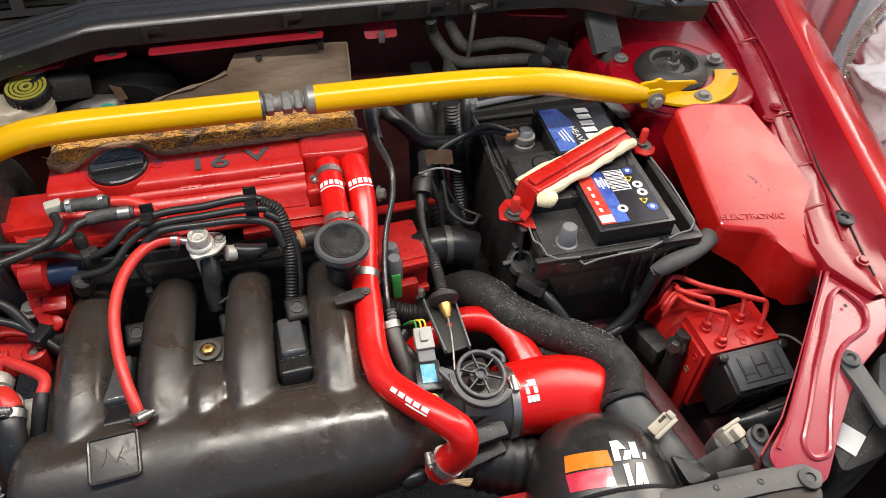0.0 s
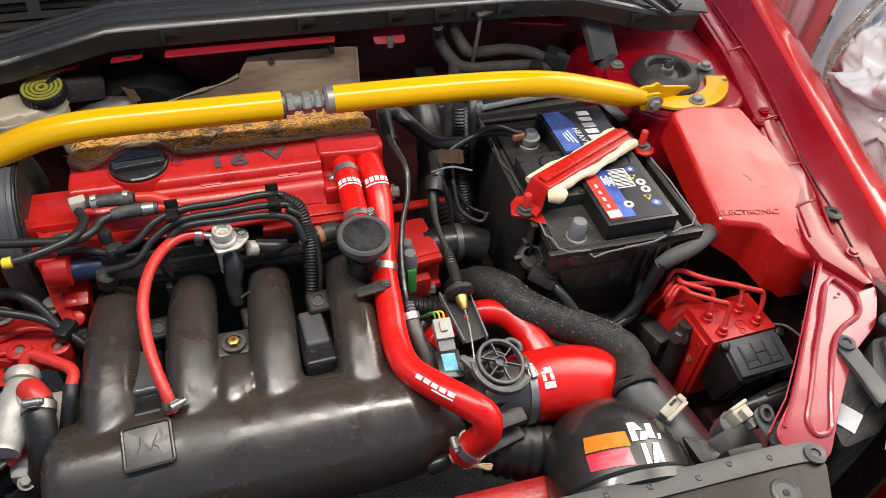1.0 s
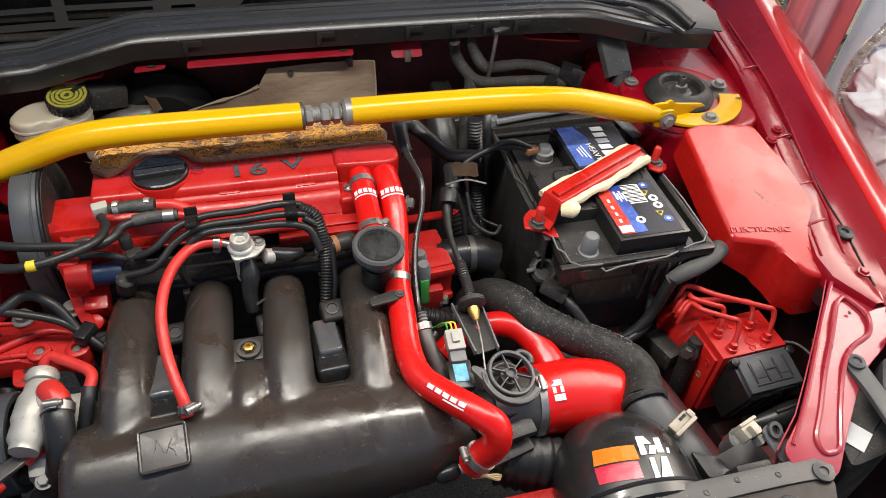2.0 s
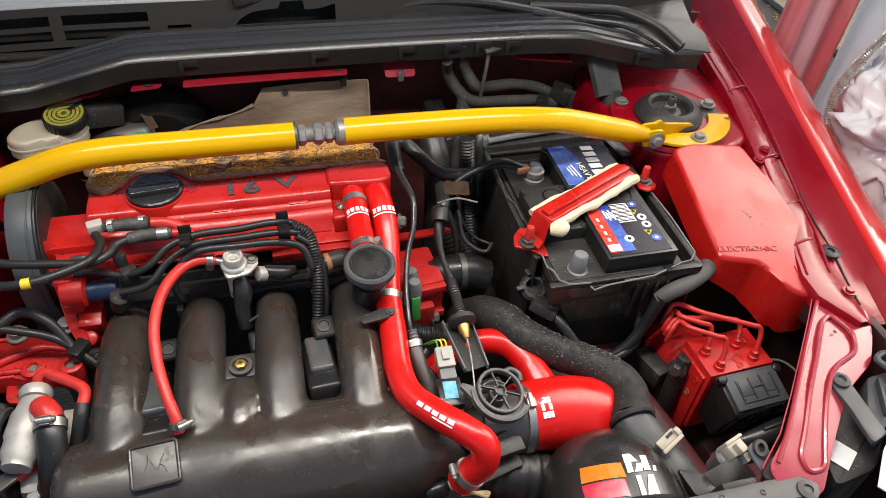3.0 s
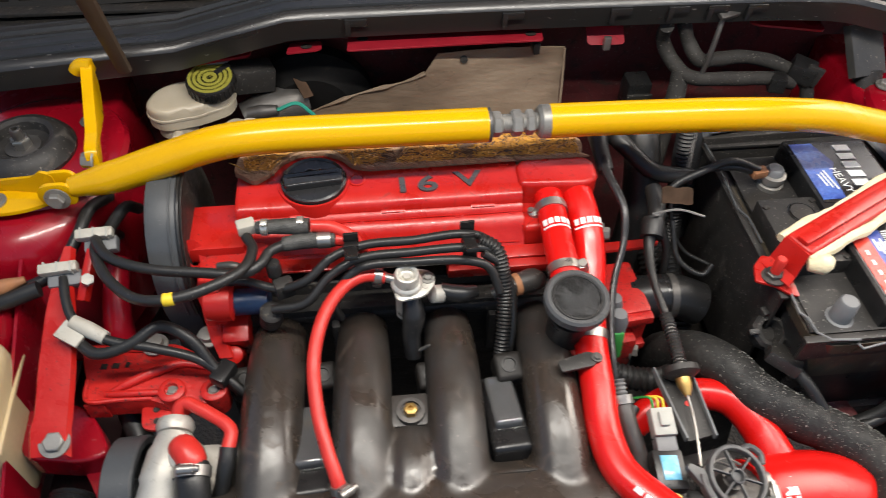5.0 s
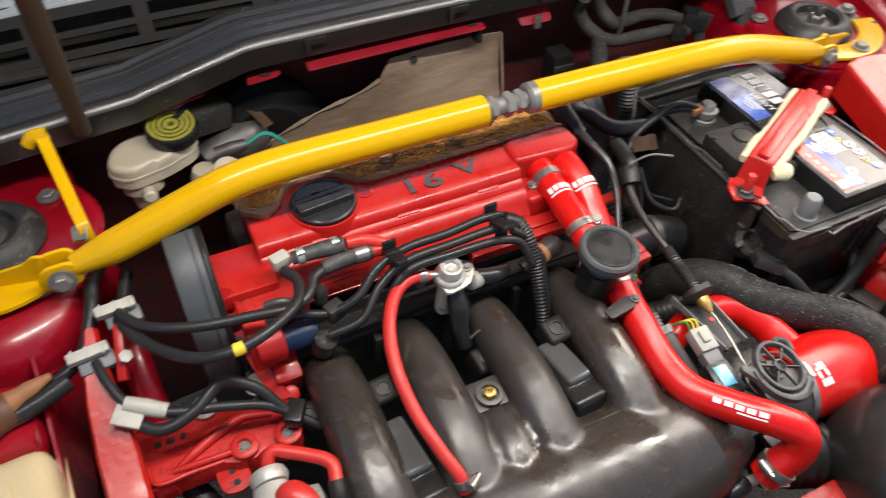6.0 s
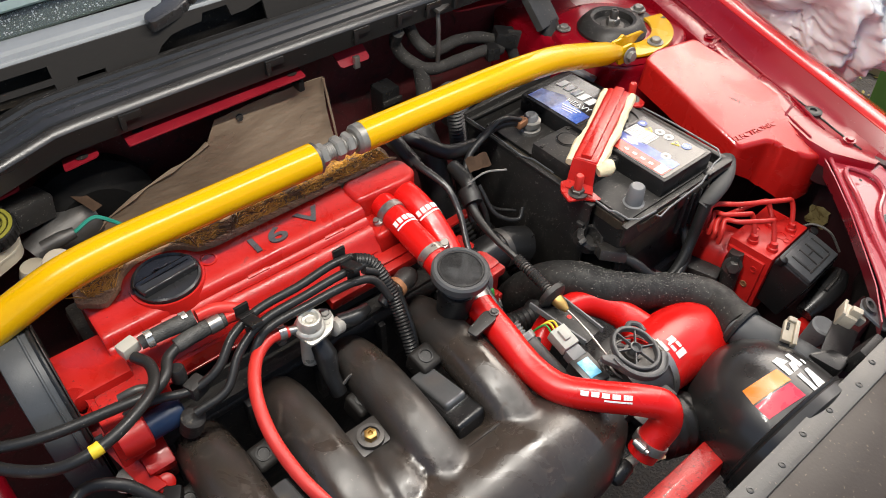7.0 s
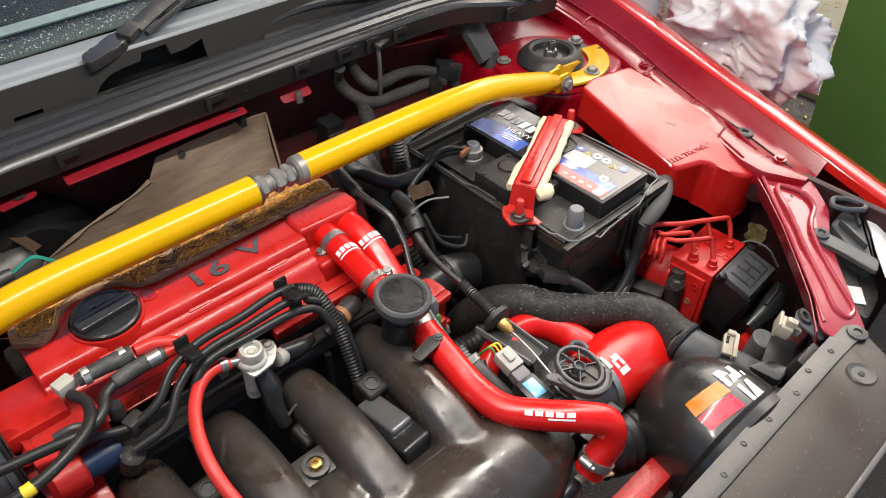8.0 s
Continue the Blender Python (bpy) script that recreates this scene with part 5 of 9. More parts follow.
INK = ["###.###.###.###.###.", "###.###.###.###.###.", "###.###.###.###.###.", "....................", ".........##########."]
hose_print(hB, LONG, 0.0156, 0.318, 0.050, 0.0078, (-0.35, -0.55, 0.8), M_PRINT, INK[::-1])
part("support_tab", prism(round_corners([(-0.024, -0.006), (0.006, -0.008), (0.012, -0.004), (0.012, 0.004), (0.006, 0.008), (-0.024, 0.006)], 0.003), 0.003, pose(-0.002, 0.555, 0.8312, 0, -3, 10), 0.0008), M_BLACK_DUSTY, man, "black support tab over the hose")
hex_bolt((0.010, 0.556, 0.8315), (0, 0, 1), man, 0.0035, 0.003, M_DARKSTEEL)
lowp = thing("crankcase_plug", (0.03, 0.379, 0.72), "black plug with yellowed wires below the hose end", "plug")
part("body", lathe([(0.006, -0.016), (0.009, -0.012), (0.009, 0.006), (0.006, 0.010), (0, 0.010)], axis_pose((0.030, 0.379, 0.735), (1, 0.1, 0.2)), seg=16), M_BLACK, lowp)
part("neck", lathe([(0.0055, 0), (0.0055, 0.018), (0.004, 0.020), (0, 0.020)], axis_pose((0.038, 0.380, 0.736), (1, -0.1, 0.1)), seg=14), M_ALU, lowp)
for k in range(3):
    part("wire", sweep([(0.052, 0.374 - 0.003 * k, 0.733), (0.064, 0.366 - 0.002 * k, 0.738 + 0.002 * k), (0.078, 0.368 - 0.003 * k, 0.730), (0.088, 0.375, 0.712)], 0.0016, 6), M_TANK, lowp, "yellowed wire")
part("clip_sleeve", box((0.020, 0.010, 0.010), pose(0.076, 0.378, 0.760, 0, -10, 15), 0.003), M_BRIGHT, hB, "bright zinc clamp sleeve")
# ---- battery in its tray ----
tray = thing("battery_tray", (0.30, 0.69, 0.70), "black plastic battery tray with a thin upright rim", "battery tray")
TX0, TX1, TY0, TY1 = 0.203, 0.402, 0.548, 0.82
for sx, sy, cx, cy in ((0.004, TY1 - TY0 - 0.05, TX0, (TY0 + TY1) / 2 + 0.025), (0.004, TY1 - TY0, TX1, (TY0 + TY1) / 2), (TX1 - TX0, 0.004, (TX0 + TX1) / 2, TY0), (TX1 - TX0, 0.004, (TX0 + TX1) / 2, TY1)):
    part("wall", box((sx, sy, 0.155 if cy > 0.6 else 0.03), (cx, cy, 0.765 if cy > 0.6 else 0.828), 0.0015), M_BLACK_DUSTY, tray)
    part("rim", box((sx + 0.004, sy + 0.004, 0.004), (cx, cy, 0.8435), 0.0012), M_BLACK_DUSTY, tray)
part("base", box((0.2, 0.27, 0.02), (0.302, 0.684, 0.69), 0.004), M_BLACK_DUSTY, tray)
bm = prism(round_corners([(0.212, 0.556), (0.226, 0.543), (0.372, 0.543), (0.388, 0.556), (0.388, 0.80), (0.212, 0.80)], 0.012), 0.15, Matrix.Translation((0, 0, 0.838)), 0.002)
for v in bm.verts:
    if v.co.z < 0.75:
        v.co.x = 0.305 + (v.co.x - 0.30) * 0.70
        v.co.y += 0.026 if v.co.y < 0.6 else 0
part("lower_shell", bm, M_TRAY, tray, "smooth dirty lower tray shell")
part("latch", box((0.016, 0.006, 0.022), pose(0.305, 0.545, 0.832, 0, 0, 0), 0.002), M_BLACK, tray)
part("rim_step", box((0.05, 0.012, 0.012), (0.378, 0.548, 0.842), 0.003), M_BLACK, tray)
part("rim_wire", sweep([(0.199, 0.607, 0.848), (0.209, 0.602, 0.848), (0.208, 0.577, 0.847), (0.214, 0.571, 0.846), (0.216, 0.555, 0.845), (0.226, 0.546, 0.845), (0.252, 0.543, 0.846)], 0.0013, 6, straight=True), M_GREYPL, tray, "thin pale upright rim")
part("rim_wire", sweep([(0.252, 0.543, 0.840), (0.256, 0.538, 0.838), (0.275, 0.540, 0.841), (0.336, 0.541, 0.845), (0.378, 0.553, 0.848), (0.392, 0.554, 0.849), (0.403, 0.566, 0.850), (0.405, 0.634, 0.850), (0.402, 0.70, 0.850)], 0.0013, 6, straight=True), M_GREYPL, tray, "thin pale upright rim")
part("rim_wire", sweep([(0.202, 0.824, 0.848), (0.203, 0.76, 0.848), (0.200, 0.715, 0.848), (0.207, 0.70, 0.848), (0.207, 0.665, 0.848)], 0.0012, 6, straight=True), M_BELT, tray)
for k in range(5):
    part("rib", box((0.003, 0.006, 0.06), (0.318 + 0.014 * k, 0.5445, 0.80), 0.001), M_BLACK_DUSTY, tray)

bat = thing("battery", (0.30, 0.675, 0.70), "black car battery with blue and red labels", "battery")
part("case", box((0.170, 0.240, 0.14), (0.300, 0.676, 0.769), 0.005), M_BLACK, bat)
part("lid", box((0.094, 0.240, 0.034), (0.3235, 0.676, 0.851), 0.003), M_BLACK, bat)
part("lid", box((0.062, 0.090, 0.026), (0.247, 0.668, 0.849), 0.003), M_BLACK_DUSTY, bat)
part("seam", box((0.166, 0.244, 0.003), (0.300, 0.676, 0.842), 0.001), M_BLACK_DUSTY, bat)
for x_, y_ in ((0.274, 0.706), (0.221, 0.700), (0.274, 0.628)):
    part("lid_notch", box((0.007, 0.005, 0.006), pose(x_, y_, 0.8605, 0, 0, 20), 0.001), M_DARK, bat)
part("vent_ring", lathe([(0.0145, 0), (0.0145, 0.0008), (0.0135, 0.001), (0.0128, 0.0)], Matrix.Translation((0.255, 0.69, 0.8622)), seg=28), M_BLACK, bat)
part("post_shelf", box((0.066, 0.064, 0.004), (0.246, 0.590, 0.8395), 0.0015), M_BLACK_DUSTY, bat)
part("vent_plug", lathe([(0.012, 0), (0.012, 0.0012), (0.009, 0.0016), (0, 0.0016)], Matrix.Translation((0.255, 0.69, 0.8622)), seg=24), M_BLACK_DUSTY, bat)
for x, y in ((0.246, 0.571), (0.252, 0.752)):
    m = Matrix.Translation((x, y, 0.8405))
    post = part("terminal_post", lathe([(0.0155, -0.002), (0.0155, 0.002), (0.0105, 0.004), (0.0092, 0.026), (0.0075, 0.028), (0, 0.028)], m, seg=24), M_GREYPL, bat, "grey battery post")
# rear label: black with a blue flash and slanted white blocks
Z = 0.8683
part("label", box((0.086, 0.092, 0.0006), (0.3235, 0.742, Z), 0), M_LABEL_BLACK, bat, "black glossy label")
part("label_flash", prism([(0.281, 0.787), (0.306, 0.787), (0.318, 0.755), (0.308, 0.735), (0.306, 0.70), (0.281, 0.70)], 0.0005, Matrix.Translation((0, 0, Z + 0.0007)), 0), M_LABEL_BLUE, bat, "blue label flash")
for k in range(5):
    bm = prism([(-0.0062, -0.0085), (0.0035, -0.0085), (0.0062, 0.0085), (-0.0035, 0.0085)], 0.0005, pose(0.3375 - 0.001 * k, 0.777 - 0.0138 * k, Z + 0.0012, 0, 0, -84), 0)
    part("print_mark", bm, M_PRINT, bat, "white slanted print block")
lettering("HEAVY", 0.0125, pose(0.314, 0.727, Z + 0.0009, 0, 0, -84), M_PRINT, bat, depth=0.0002)
for k in range(3):
    part("print_bar", box((0.002, 0.03 - 0.006 * k, 0.0004), pose(0.302 - 0.0045 * k, 0.728, Z + 0.0012, 0, 0, 8), 0), M_PRINT, bat)
# front label: red and blue fields, bar code, warning signs
part("label", box((0.0815, 0.098, 0.0006), (0.3215, 0.609, Z), 0), M_LABEL_BLACK, bat, "black glossy label")
part("label_field", box((0.018, 0.088, 0.0004), pose(0.2915, 0.609, Z + 0.0006), 0), M_LABEL_RED, bat, "red label field")
part("label_field", box((0.016, 0.088, 0.0004), pose(0.3085, 0.609, Z + 0.0006), 0), M_LABEL_BLUE, bat, "blue label field")
part("label_field", box((0.016, 0.012, 0.0004), pose(0.2915, 0.573, Z + 0.001), 0), M_PRINT, bat, "white label field")
part("bar_code_field", box((0.026, 0.036, 0.0004), pose(0.328, 0.634, Z + 0.0006), 0), M_PRINT, bat, "white bar code field")
for k in range(13):
    part("code_bar", box((0.023, 0.0008 + 0.0008 * ((k * 7) % 3 == 0), 0.0003), pose(0.328, 0.6185 + 0.0026 * k, Z + 0.001), 0), M_LABEL_BLACK, bat)
for k in range(4):
    part("print_bar", box((0.0035, 0.006, 0.0003), pose(0.2905, 0.588 + 0.0125 * k, Z + 0.001), 0), M_PRINT, bat)
    part("print_bar", box((0.0022, 0.016, 0.0003), pose(0.304 + 0.0035 * k, 0.634 - 0.004 * (k % 2), Z + 0.001), 0), M_PRINT, bat)
for x, y, kind in ((0.3485, 0.648, "b"), (0.344, 0.634, "y"), (0.3505, 0.622, "w"), (0.3505, 0.608, "w"), (0.3465, 0.594, "y"), (0.352, 0.582, "b"), (0.3165, 0.586, "w")):
    seg, mt = (3, M_LABEL_YEL) if kind == "y" else (20, M_LABEL_BLUE if kind == "b" else M_PRINT)
    part("warning_sign", lathe([(0.0062, 0), (0.0062, 0.0004), (0, 0.0004)], pose(x, y, Z + 0.0005, 0, 0, 20), seg=seg), mt, bat)
    part("warning_mark", lathe([(0.0026, 0), (0.0026, 0.0004), (0, 0.0004)], pose(x, y, Z + 0.0008, 0, 0, 20), seg=8), M_LABEL_BLACK if kind != "b" else M_PRINT, bat)
# recessed carrying handle outline
part("handle_groove", sweep([(0.335, 0.70, Z), (0.352, 0.695, Z), (0.358, 0.67, Z), (0.35, 0.655, Z), (0.33, 0.655, Z)], 0.0014, 6), M_BLACK, bat)

# hold-down: red channel packed with cream foam
hold = thing("battery_hold_down", (0.30, 0.665, 0.87), "red metal battery hold-down packed with cream foam", "hold-down")
A, B = Vector((0.215, 0.628, 0.881)), Vector((0.363, 0.702, 0.881))
d = (B - A).normalized()
q = d.to_track_quat("X", "Z").to_matrix().to_4x4()
mid = Matrix.Translation((A + B) / 2) @ q
L = (B - A).length
part("channel", box((L, 0.030, 0.012), mid, 0.004, segments=3), M_COVER, hold)
part("ridge", box((L * 0.98, 0.013, 0.006), mid @ pose(0, 0.0, 0.008), 0.0028), M_COVER, hold)
for sgn in (1, -1):
    pts = [mid @ Vector((L * (t - 0.5) * 1.02, sgn * 0.0175 + 0.0015 * math.sin(9 * t), -0.002 + 0.0012 * math.sin(23 * t))) for t in np.linspace(0, 1, 12)]
    part("foam_strip", sweep(pts, 0.0062 if sgn < 0 else 0.004, 9, per=4, wobble=0.5), M_FOAM, hold, "squeezed out cream foam")
part("foam_blob", sweep([A + Vector((0.004, -0.018, -0.004)), A + Vector((0.014, -0.021, -0.002)), A + Vector((0.026, -0.016, -0.002))], [0.007, 0.010, 0.006], 10, wobble=0.4), M_FOAM, hold)
for end, s, c in ((A, -1, Vector((0.196, 0.617, 0.854))), (B, 1, Vector((0.396, 0.705, 0.856)))):
    part("foot_plate", prism(round_corners([(-0.020, -0.006), (-0.016, 0.012), (-0.004, 0.024), (0.014, 0.020), (0.020, 0.002), (0.022, -0.022), (0.012, -0.020), (0.002, -0.012)], 0.003), 0.0025, Matrix.Translation(c) @ pose(0, 0, 0, 10, -8 * s, 0 if s < 0 else 160), 0.0008), M_COVER, hold)
    mid_ = c.lerp(end, 0.62)
    mid_.z = c.z + 0.006
    rows = [[p + Vector((-0.4, 0.9, 0)) * w, p - Vector((-0.4, 0.9, 0)) * w] for p, w in ((c + Vector((0, 0, 0.0015)), 0.019), (mid_ + Vector((0, 0, -0.002)), 0.016), (end + Vector((0, 0, 0.004)), 0.0145))]
    part("foot_leg", thicken(strip(rows), 0.0025), M_COVER, hold)
    hex_bolt(c + Vector((0, 0, 0.001)), (0, 0, 1), hold, 0.0085, 0.006, M_DARKSTEEL)
    part("stud", lathe([(0.0050, 0.004), (0.0052, 0.024), (0.004, 0.026), (0, 0.026)], Matrix.Translation(c), seg=14), M_VAC, hold, "red capped stud")
# earth lead on the rear post
lead = thing("battery_lead", (0.245, 0.752, 0.86), "pair of black battery leads with a rusty clamp", "cable")
part("post_clamp", lathe([(0.0145, 0), (0.0145, 0.006), (0.012, 0.007), (0.012, 0.010), (0.0135, 0.011), (0.0135, 0.018), (0.0095, 0.019)], Matrix.Translation((0.252, 0.752, 0.842)), seg=20), M_DULL, lead)
part("clamp_bolt", box((0.018, 0.012, 0.010), pose(0.233, 0.751, 0.864, 0, 0, 10), 0.003), M_RUST, lead, "rusty clamp bolt")
for dz in (0, 0.0085):
    part("lead", sweep([(0.232, 0.752, 0.864 + dz * 0.4), (0.20, 0.754, 0.872 + dz), (0.165, 0.757 - dz, 0.864 + dz), (0.135, 0.742, 0.85 + dz), (0.115, 0.722, 0.835), (0.108, 0.70, 0.80)], 0.0042, 10), M_RUBBER, lead)
rows = [[(0.112 + 0.034 * u, 0.712 + 0.012 * v, 0.866 + 0.014 * v + 0.004 * noise.noise(Vector((u * 3, v * 3, 5))) - 0.004 * u) for v in (0, 0.33, 0.66, 1.0 - 0.25 * abs(u - 0.5))] for u in np.linspace(0, 1, 8)]
tag = single("paper_tag", thicken(strip(rows), 0.0006), M_PAPER, (0.128, 0.715, 0.866), "crumpled stained brown paper tag on a cable", "tag")
cable("cable_tie", [(0.10, 0.702, 0.862), (0.125, 0.700, 0.868), (0.15, 0.690, 0.866)], 0.0013, M_DULL, "pale cable tie end sticking out", "cable tie", seg=6)

# ---- faded red fuse box cover ----
fuse = thing("fuse_box", (0.50, 0.62, 0.76), "faded red plastic fuse box cover with raised lettering", "fuse box")
SL = math.atan2(0.893 - 0.846, 0.723 - 0.55)
out = [(0.441, 0.726), (0.472, 0.733), (0.548, 0.722), (0.562, 0.66), (0.574, 0.56), (0.566, 0.508), (0.551, 0.488), (0.528, 0.486), (0.510, 0.494), (0.498, 0.514), (0.490, 0.530), (0.482, 0.540), (0.433, 0.553)]
bm = prism(round_corners(out, 0.009), 0.075, Matrix.Identity(4), 0.006, segments=4)
cx, cy = 0.505, 0.62
for v in bm.verts:
    if v.co.z < -0.04:
        k = float(np.interp(v.co.x, (0.43, 0.46, 0.485, 0.51, 0.56), (0.036, 0.046, 0.068, 0.078, 0.06)))
        v.co.z = -k + 0.004 * noise.noise(Vector((v.co.x * 40, v.co.y * 40, 1)))
        v.co.x += 0.006 * (1 if v.co.x > cx else -1)
    v.co.z += 0.8455 + (v.co.y - 0.553) * math.tan(SL)
part("cover", bm, M_FUSE, fuse)
fm = lambda x, y, up=0.0: Matrix.Translation((x, y, 0.8457 + (y - 0.553) * math.tan(SL) + up)) @ pose(0, 0, 0, math.degrees(SL), 0, 0)
lettering("ELECTRONIC", 0.0105, fm(0.477, 0.5605) @ pose(0, 0, 0, 0, 0, -8), M_FUSE, fuse, depth=0.0011, squash=1.32)
part("symbol", sweep([fm(0.537, 0.52) @ Vector(p) for p in ((-0.008, -0.008, 0), (-0.008, 0.008, 0), (0.009, 0.009, 0), (0.009, -0.009, 0), (0.0, -0.008, 0), (0.0, 0.002, 0))], 0.0009, 6, straight=True), M_FUSE, fuse)
bm = bmesh.new()
rnd = random.Random(2)
for k in range(26):
    t = rnd.gauss(0, 0.4)
    x, y = (0.503 + t * 0.012 + rnd.gauss(0, 0.001), 0.608 - t * 0.018 + rnd.gauss(0, 0.0012)) if k < 18 else (rnd.uniform(0.45, 0.56), rnd.uniform(0.56, 0.71))
    lathe([(rnd.uniform(0.0004, 0.0012), 0), (0.0003, 0.0004), (0, 0.0004)], fm(x, y), seg=5, bm=bm)
tagged(part("scuffs", bm, M_DARK, fuse, "small dark scuffs and chips"), kind="stuff")

# ---- brake pressure unit ----
ab = thing("abs_unit", (0.43, 0.47, 0.60), "red painted brake hydraulic unit with bent steel lines", "abs unit")
am = pose(0.437, 0.477, 0.696, 0, 0, 3)
part("valve_block", box((0.092, 0.060, 0.112), am, 0.0016), M_ABS, ab)
part("side_cheek", box((0.006, 0.052, 0.13), am @ pose(-0.047, 0.002, -0.02), 0.002), M_ABS, ab)
part("pump_motor", lathe([(0.034, 0), (0.034, 0.05), (0.028, 0.058), (0, 0.06)], axis_pose((0.41, 0.505, 0.708), (-0.25, 1, 0)), seg=32), M_ABS, ab)
em_ = am @ pose(0.003, -0.049, 0.017, 15, 0, 0)
ecu = part("control_module", box((0.082, 0.050, 0.075), em_ @ pose(0, 0, -0.006), 0.004), M_BLACK, ab, "black plastic control module")
part("module_lid", box((0.074, 0.044, 0.007), em_ @ pose(0, 0, 0.033), 0.002), M_BELT, ecu)
for k in (-0.024, -0.006, 0.010, 0.026):
    part("lid_rib", box((0.002, 0.028, 0.003), em_ @ pose(k, 0.002, 0.0365), 0.0008), M_BLACK_DUSTY, ecu)
part("lid_rib", box((0.052, 0.002, 0.003), em_ @ pose(0, -0.014, 0.0365), 0.0008), M_BLACK_DUSTY, ecu)
part("lid_rib", box((0.016, 0.002, 0.003), em_ @ pose(0.002, 0.003, 0.0365), 0.0008), M_BLACK_DUSTY, ecu)
part("lid_field", box((0.015, 0.020, 0.002), em_ @ pose(-0.015, 0.004, 0.0368), 0.0006), M_BELT, ecu)
part("lid_field", box((0.013, 0.020, 0.002), em_ @ pose(0.018, 0.004, 0.0368), 0.0006), M_BELT, ecu)
part("lid_step", box((0.086, 0.008, 0.008), em_ @ pose(0, 0.022, 0.030), 0.002), M_BELT, ecu)
for k in range(4):
    part("side_rib", box((0.003, 0.003, 0.05), em_ @ pose(-0.033 + 0.022 * k, -0.0262, -0.005), 0.0008), M_BLACK_DUSTY, ecu)
for dx in (-0.039, 0.040):
    part("lug", lathe([(0.0055, 0), (0.0055, 0.010), (0.003, 0.011), (0, 0.011)], em_ @ pose(dx, 0.02, 0.028), seg=16), M_BLACK, ecu)
plug_ = part("plug", sweep([am @ Vector(p) for p in ((-0.026, -0.088, -0.012), (0.005, -0.092, -0.002), (0.03, -0.092, 0.004), (0.055, -0.088, 0.006))], [0.012, 0.0165, 0.018, 0.014], 14, flat=0.8), M_BLACK, ab, "black wiring plug")
part("plug_ridge", sweep([am @ Vector(p) for p in ((0.005, -0.093, 0.013), (0.03, -0.093, 0.019), (0.05, -0.088, 0.017))], 0.0025, 6), M_BLACK_DUSTY, plug_)
part("braided_wire", sweep([am @ Vector(p) for p in ((0.045, -0.02, 0.05), (0.062, -0.03, 0.052), (0.08, -0.05, 0.04), (0.092, -0.07, 0.01))], 0.0014, 6, rib=0.0006, pitch=0.003), M_DULL, ab, "braided steel wire")
part("lower_foot", box((0.024, 0.02, 0.03), am @ pose(-0.03, -0.092, -0.038, 20, 10, 0), 0.004), M_ABS, ab)
# four bent lines from the block's ports, over the motor and down beside it
for k, (fx, fy, top_, ex, ey) in enumerate(((-0.034, 0.005, 0.088, -0.066, 0.052), (-0.029, -0.020, 0.090, -0.072, 0.034), (0.012, 0.006, 0.082, -0.068, 0.044), (0.023, -0.017, 0.093, -0.064, 0.060))):
    pts = [am @ Vector(p) for p in ((fx, fy, 0.056), (fx + 0.003, fy + 0.003, 0.066), (fx + 0.009, fy + 0.012, top_ - 0.008), (fx + 0.008, fy + 0.017, top_), (fx - 0.002, fy + 0.021, top_ + 0.003), ((fx + ex) / 2 - 0.006, (fy + ey) / 2 + 0.016, top_ + 0.002),
            (ex + 0.010, ey + 0.004, top_ - 0.002), (ex, ey, top_ - 0.009), (ex - 0.003, ey - 0.002, 0.071), (ex - 0.004, ey - 0.002, 0.062))]
    line = part("brake_line", sweep(pts, 0.0033, 10), M_VAC, ab, "thin bent red painted brake line")
    part("union_nut", lathe([(0.0072, 0.0), (0.0072, 0.005), (0.0055, 0.006), (0.0052, 0.012), (0.0035, 0.013)], axis_pose(am @ Vector((fx, fy, 0.055)), (0.1, 0.12, 1)), seg=12), M_ABS, line)
for fx, fy, r in ((0.004, -0.014, 0.0075), (0.0, -0.024, 0.0045), (0.016, -0.024, 0.004), (-0.008, 0.014, 0.0045), (0.030, 0.012, 0.0045)):
    part("plug_screw", lathe([(r, 0), (r, 0.0008), (r * 0.8, 0.001), (r * 0.7, -0.002), (0, -0.002)], am @ pose(fx, fy, 0.0562), seg=18), M_ABS, ab)
for y_, z_ in ((-0.014, 0.03), (-0.01, 0.0), (0.012, -0.03)):
    part("plug_screw", lathe([(0.005, 0), (0.005, 0.001), (0.0035, 0.0012), (0.003, -0.001), (0, -0.001)], axis_pose(am @ Vector((-0.0502, y_, z_)), (-1, 0, 0)), seg=18), M_RUST if z_ == 0 else M_ABS, ab)
part("mount_strap", sweep([am @ Vector(p) for p in ((-0.054, 0.012, 0.045), (-0.057, 0.010, 0.02), (-0.062, 0.004, -0.03), (-0.06, 0.0, -0.09))], [0.010, 0.013, 0.011, 0.009], 12, flat=0.9), M_BLACK_DUSTY, ab, "dark rubber mounting strap")
part("line_bracket", box((0.03, 0.05, 0.03), am @ pose(-0.072, 0.042, -0.004, 0, 0, 15), 0.006), M_BLACK_DUSTY, ab, "grimy black line bracket")
hex_bolt(am @ Vector((-0.064, 0.008, 0.03)), (-0.8, -0.6, 0.3), ab, 0.0085, 0.010, M_DARKSTEEL)

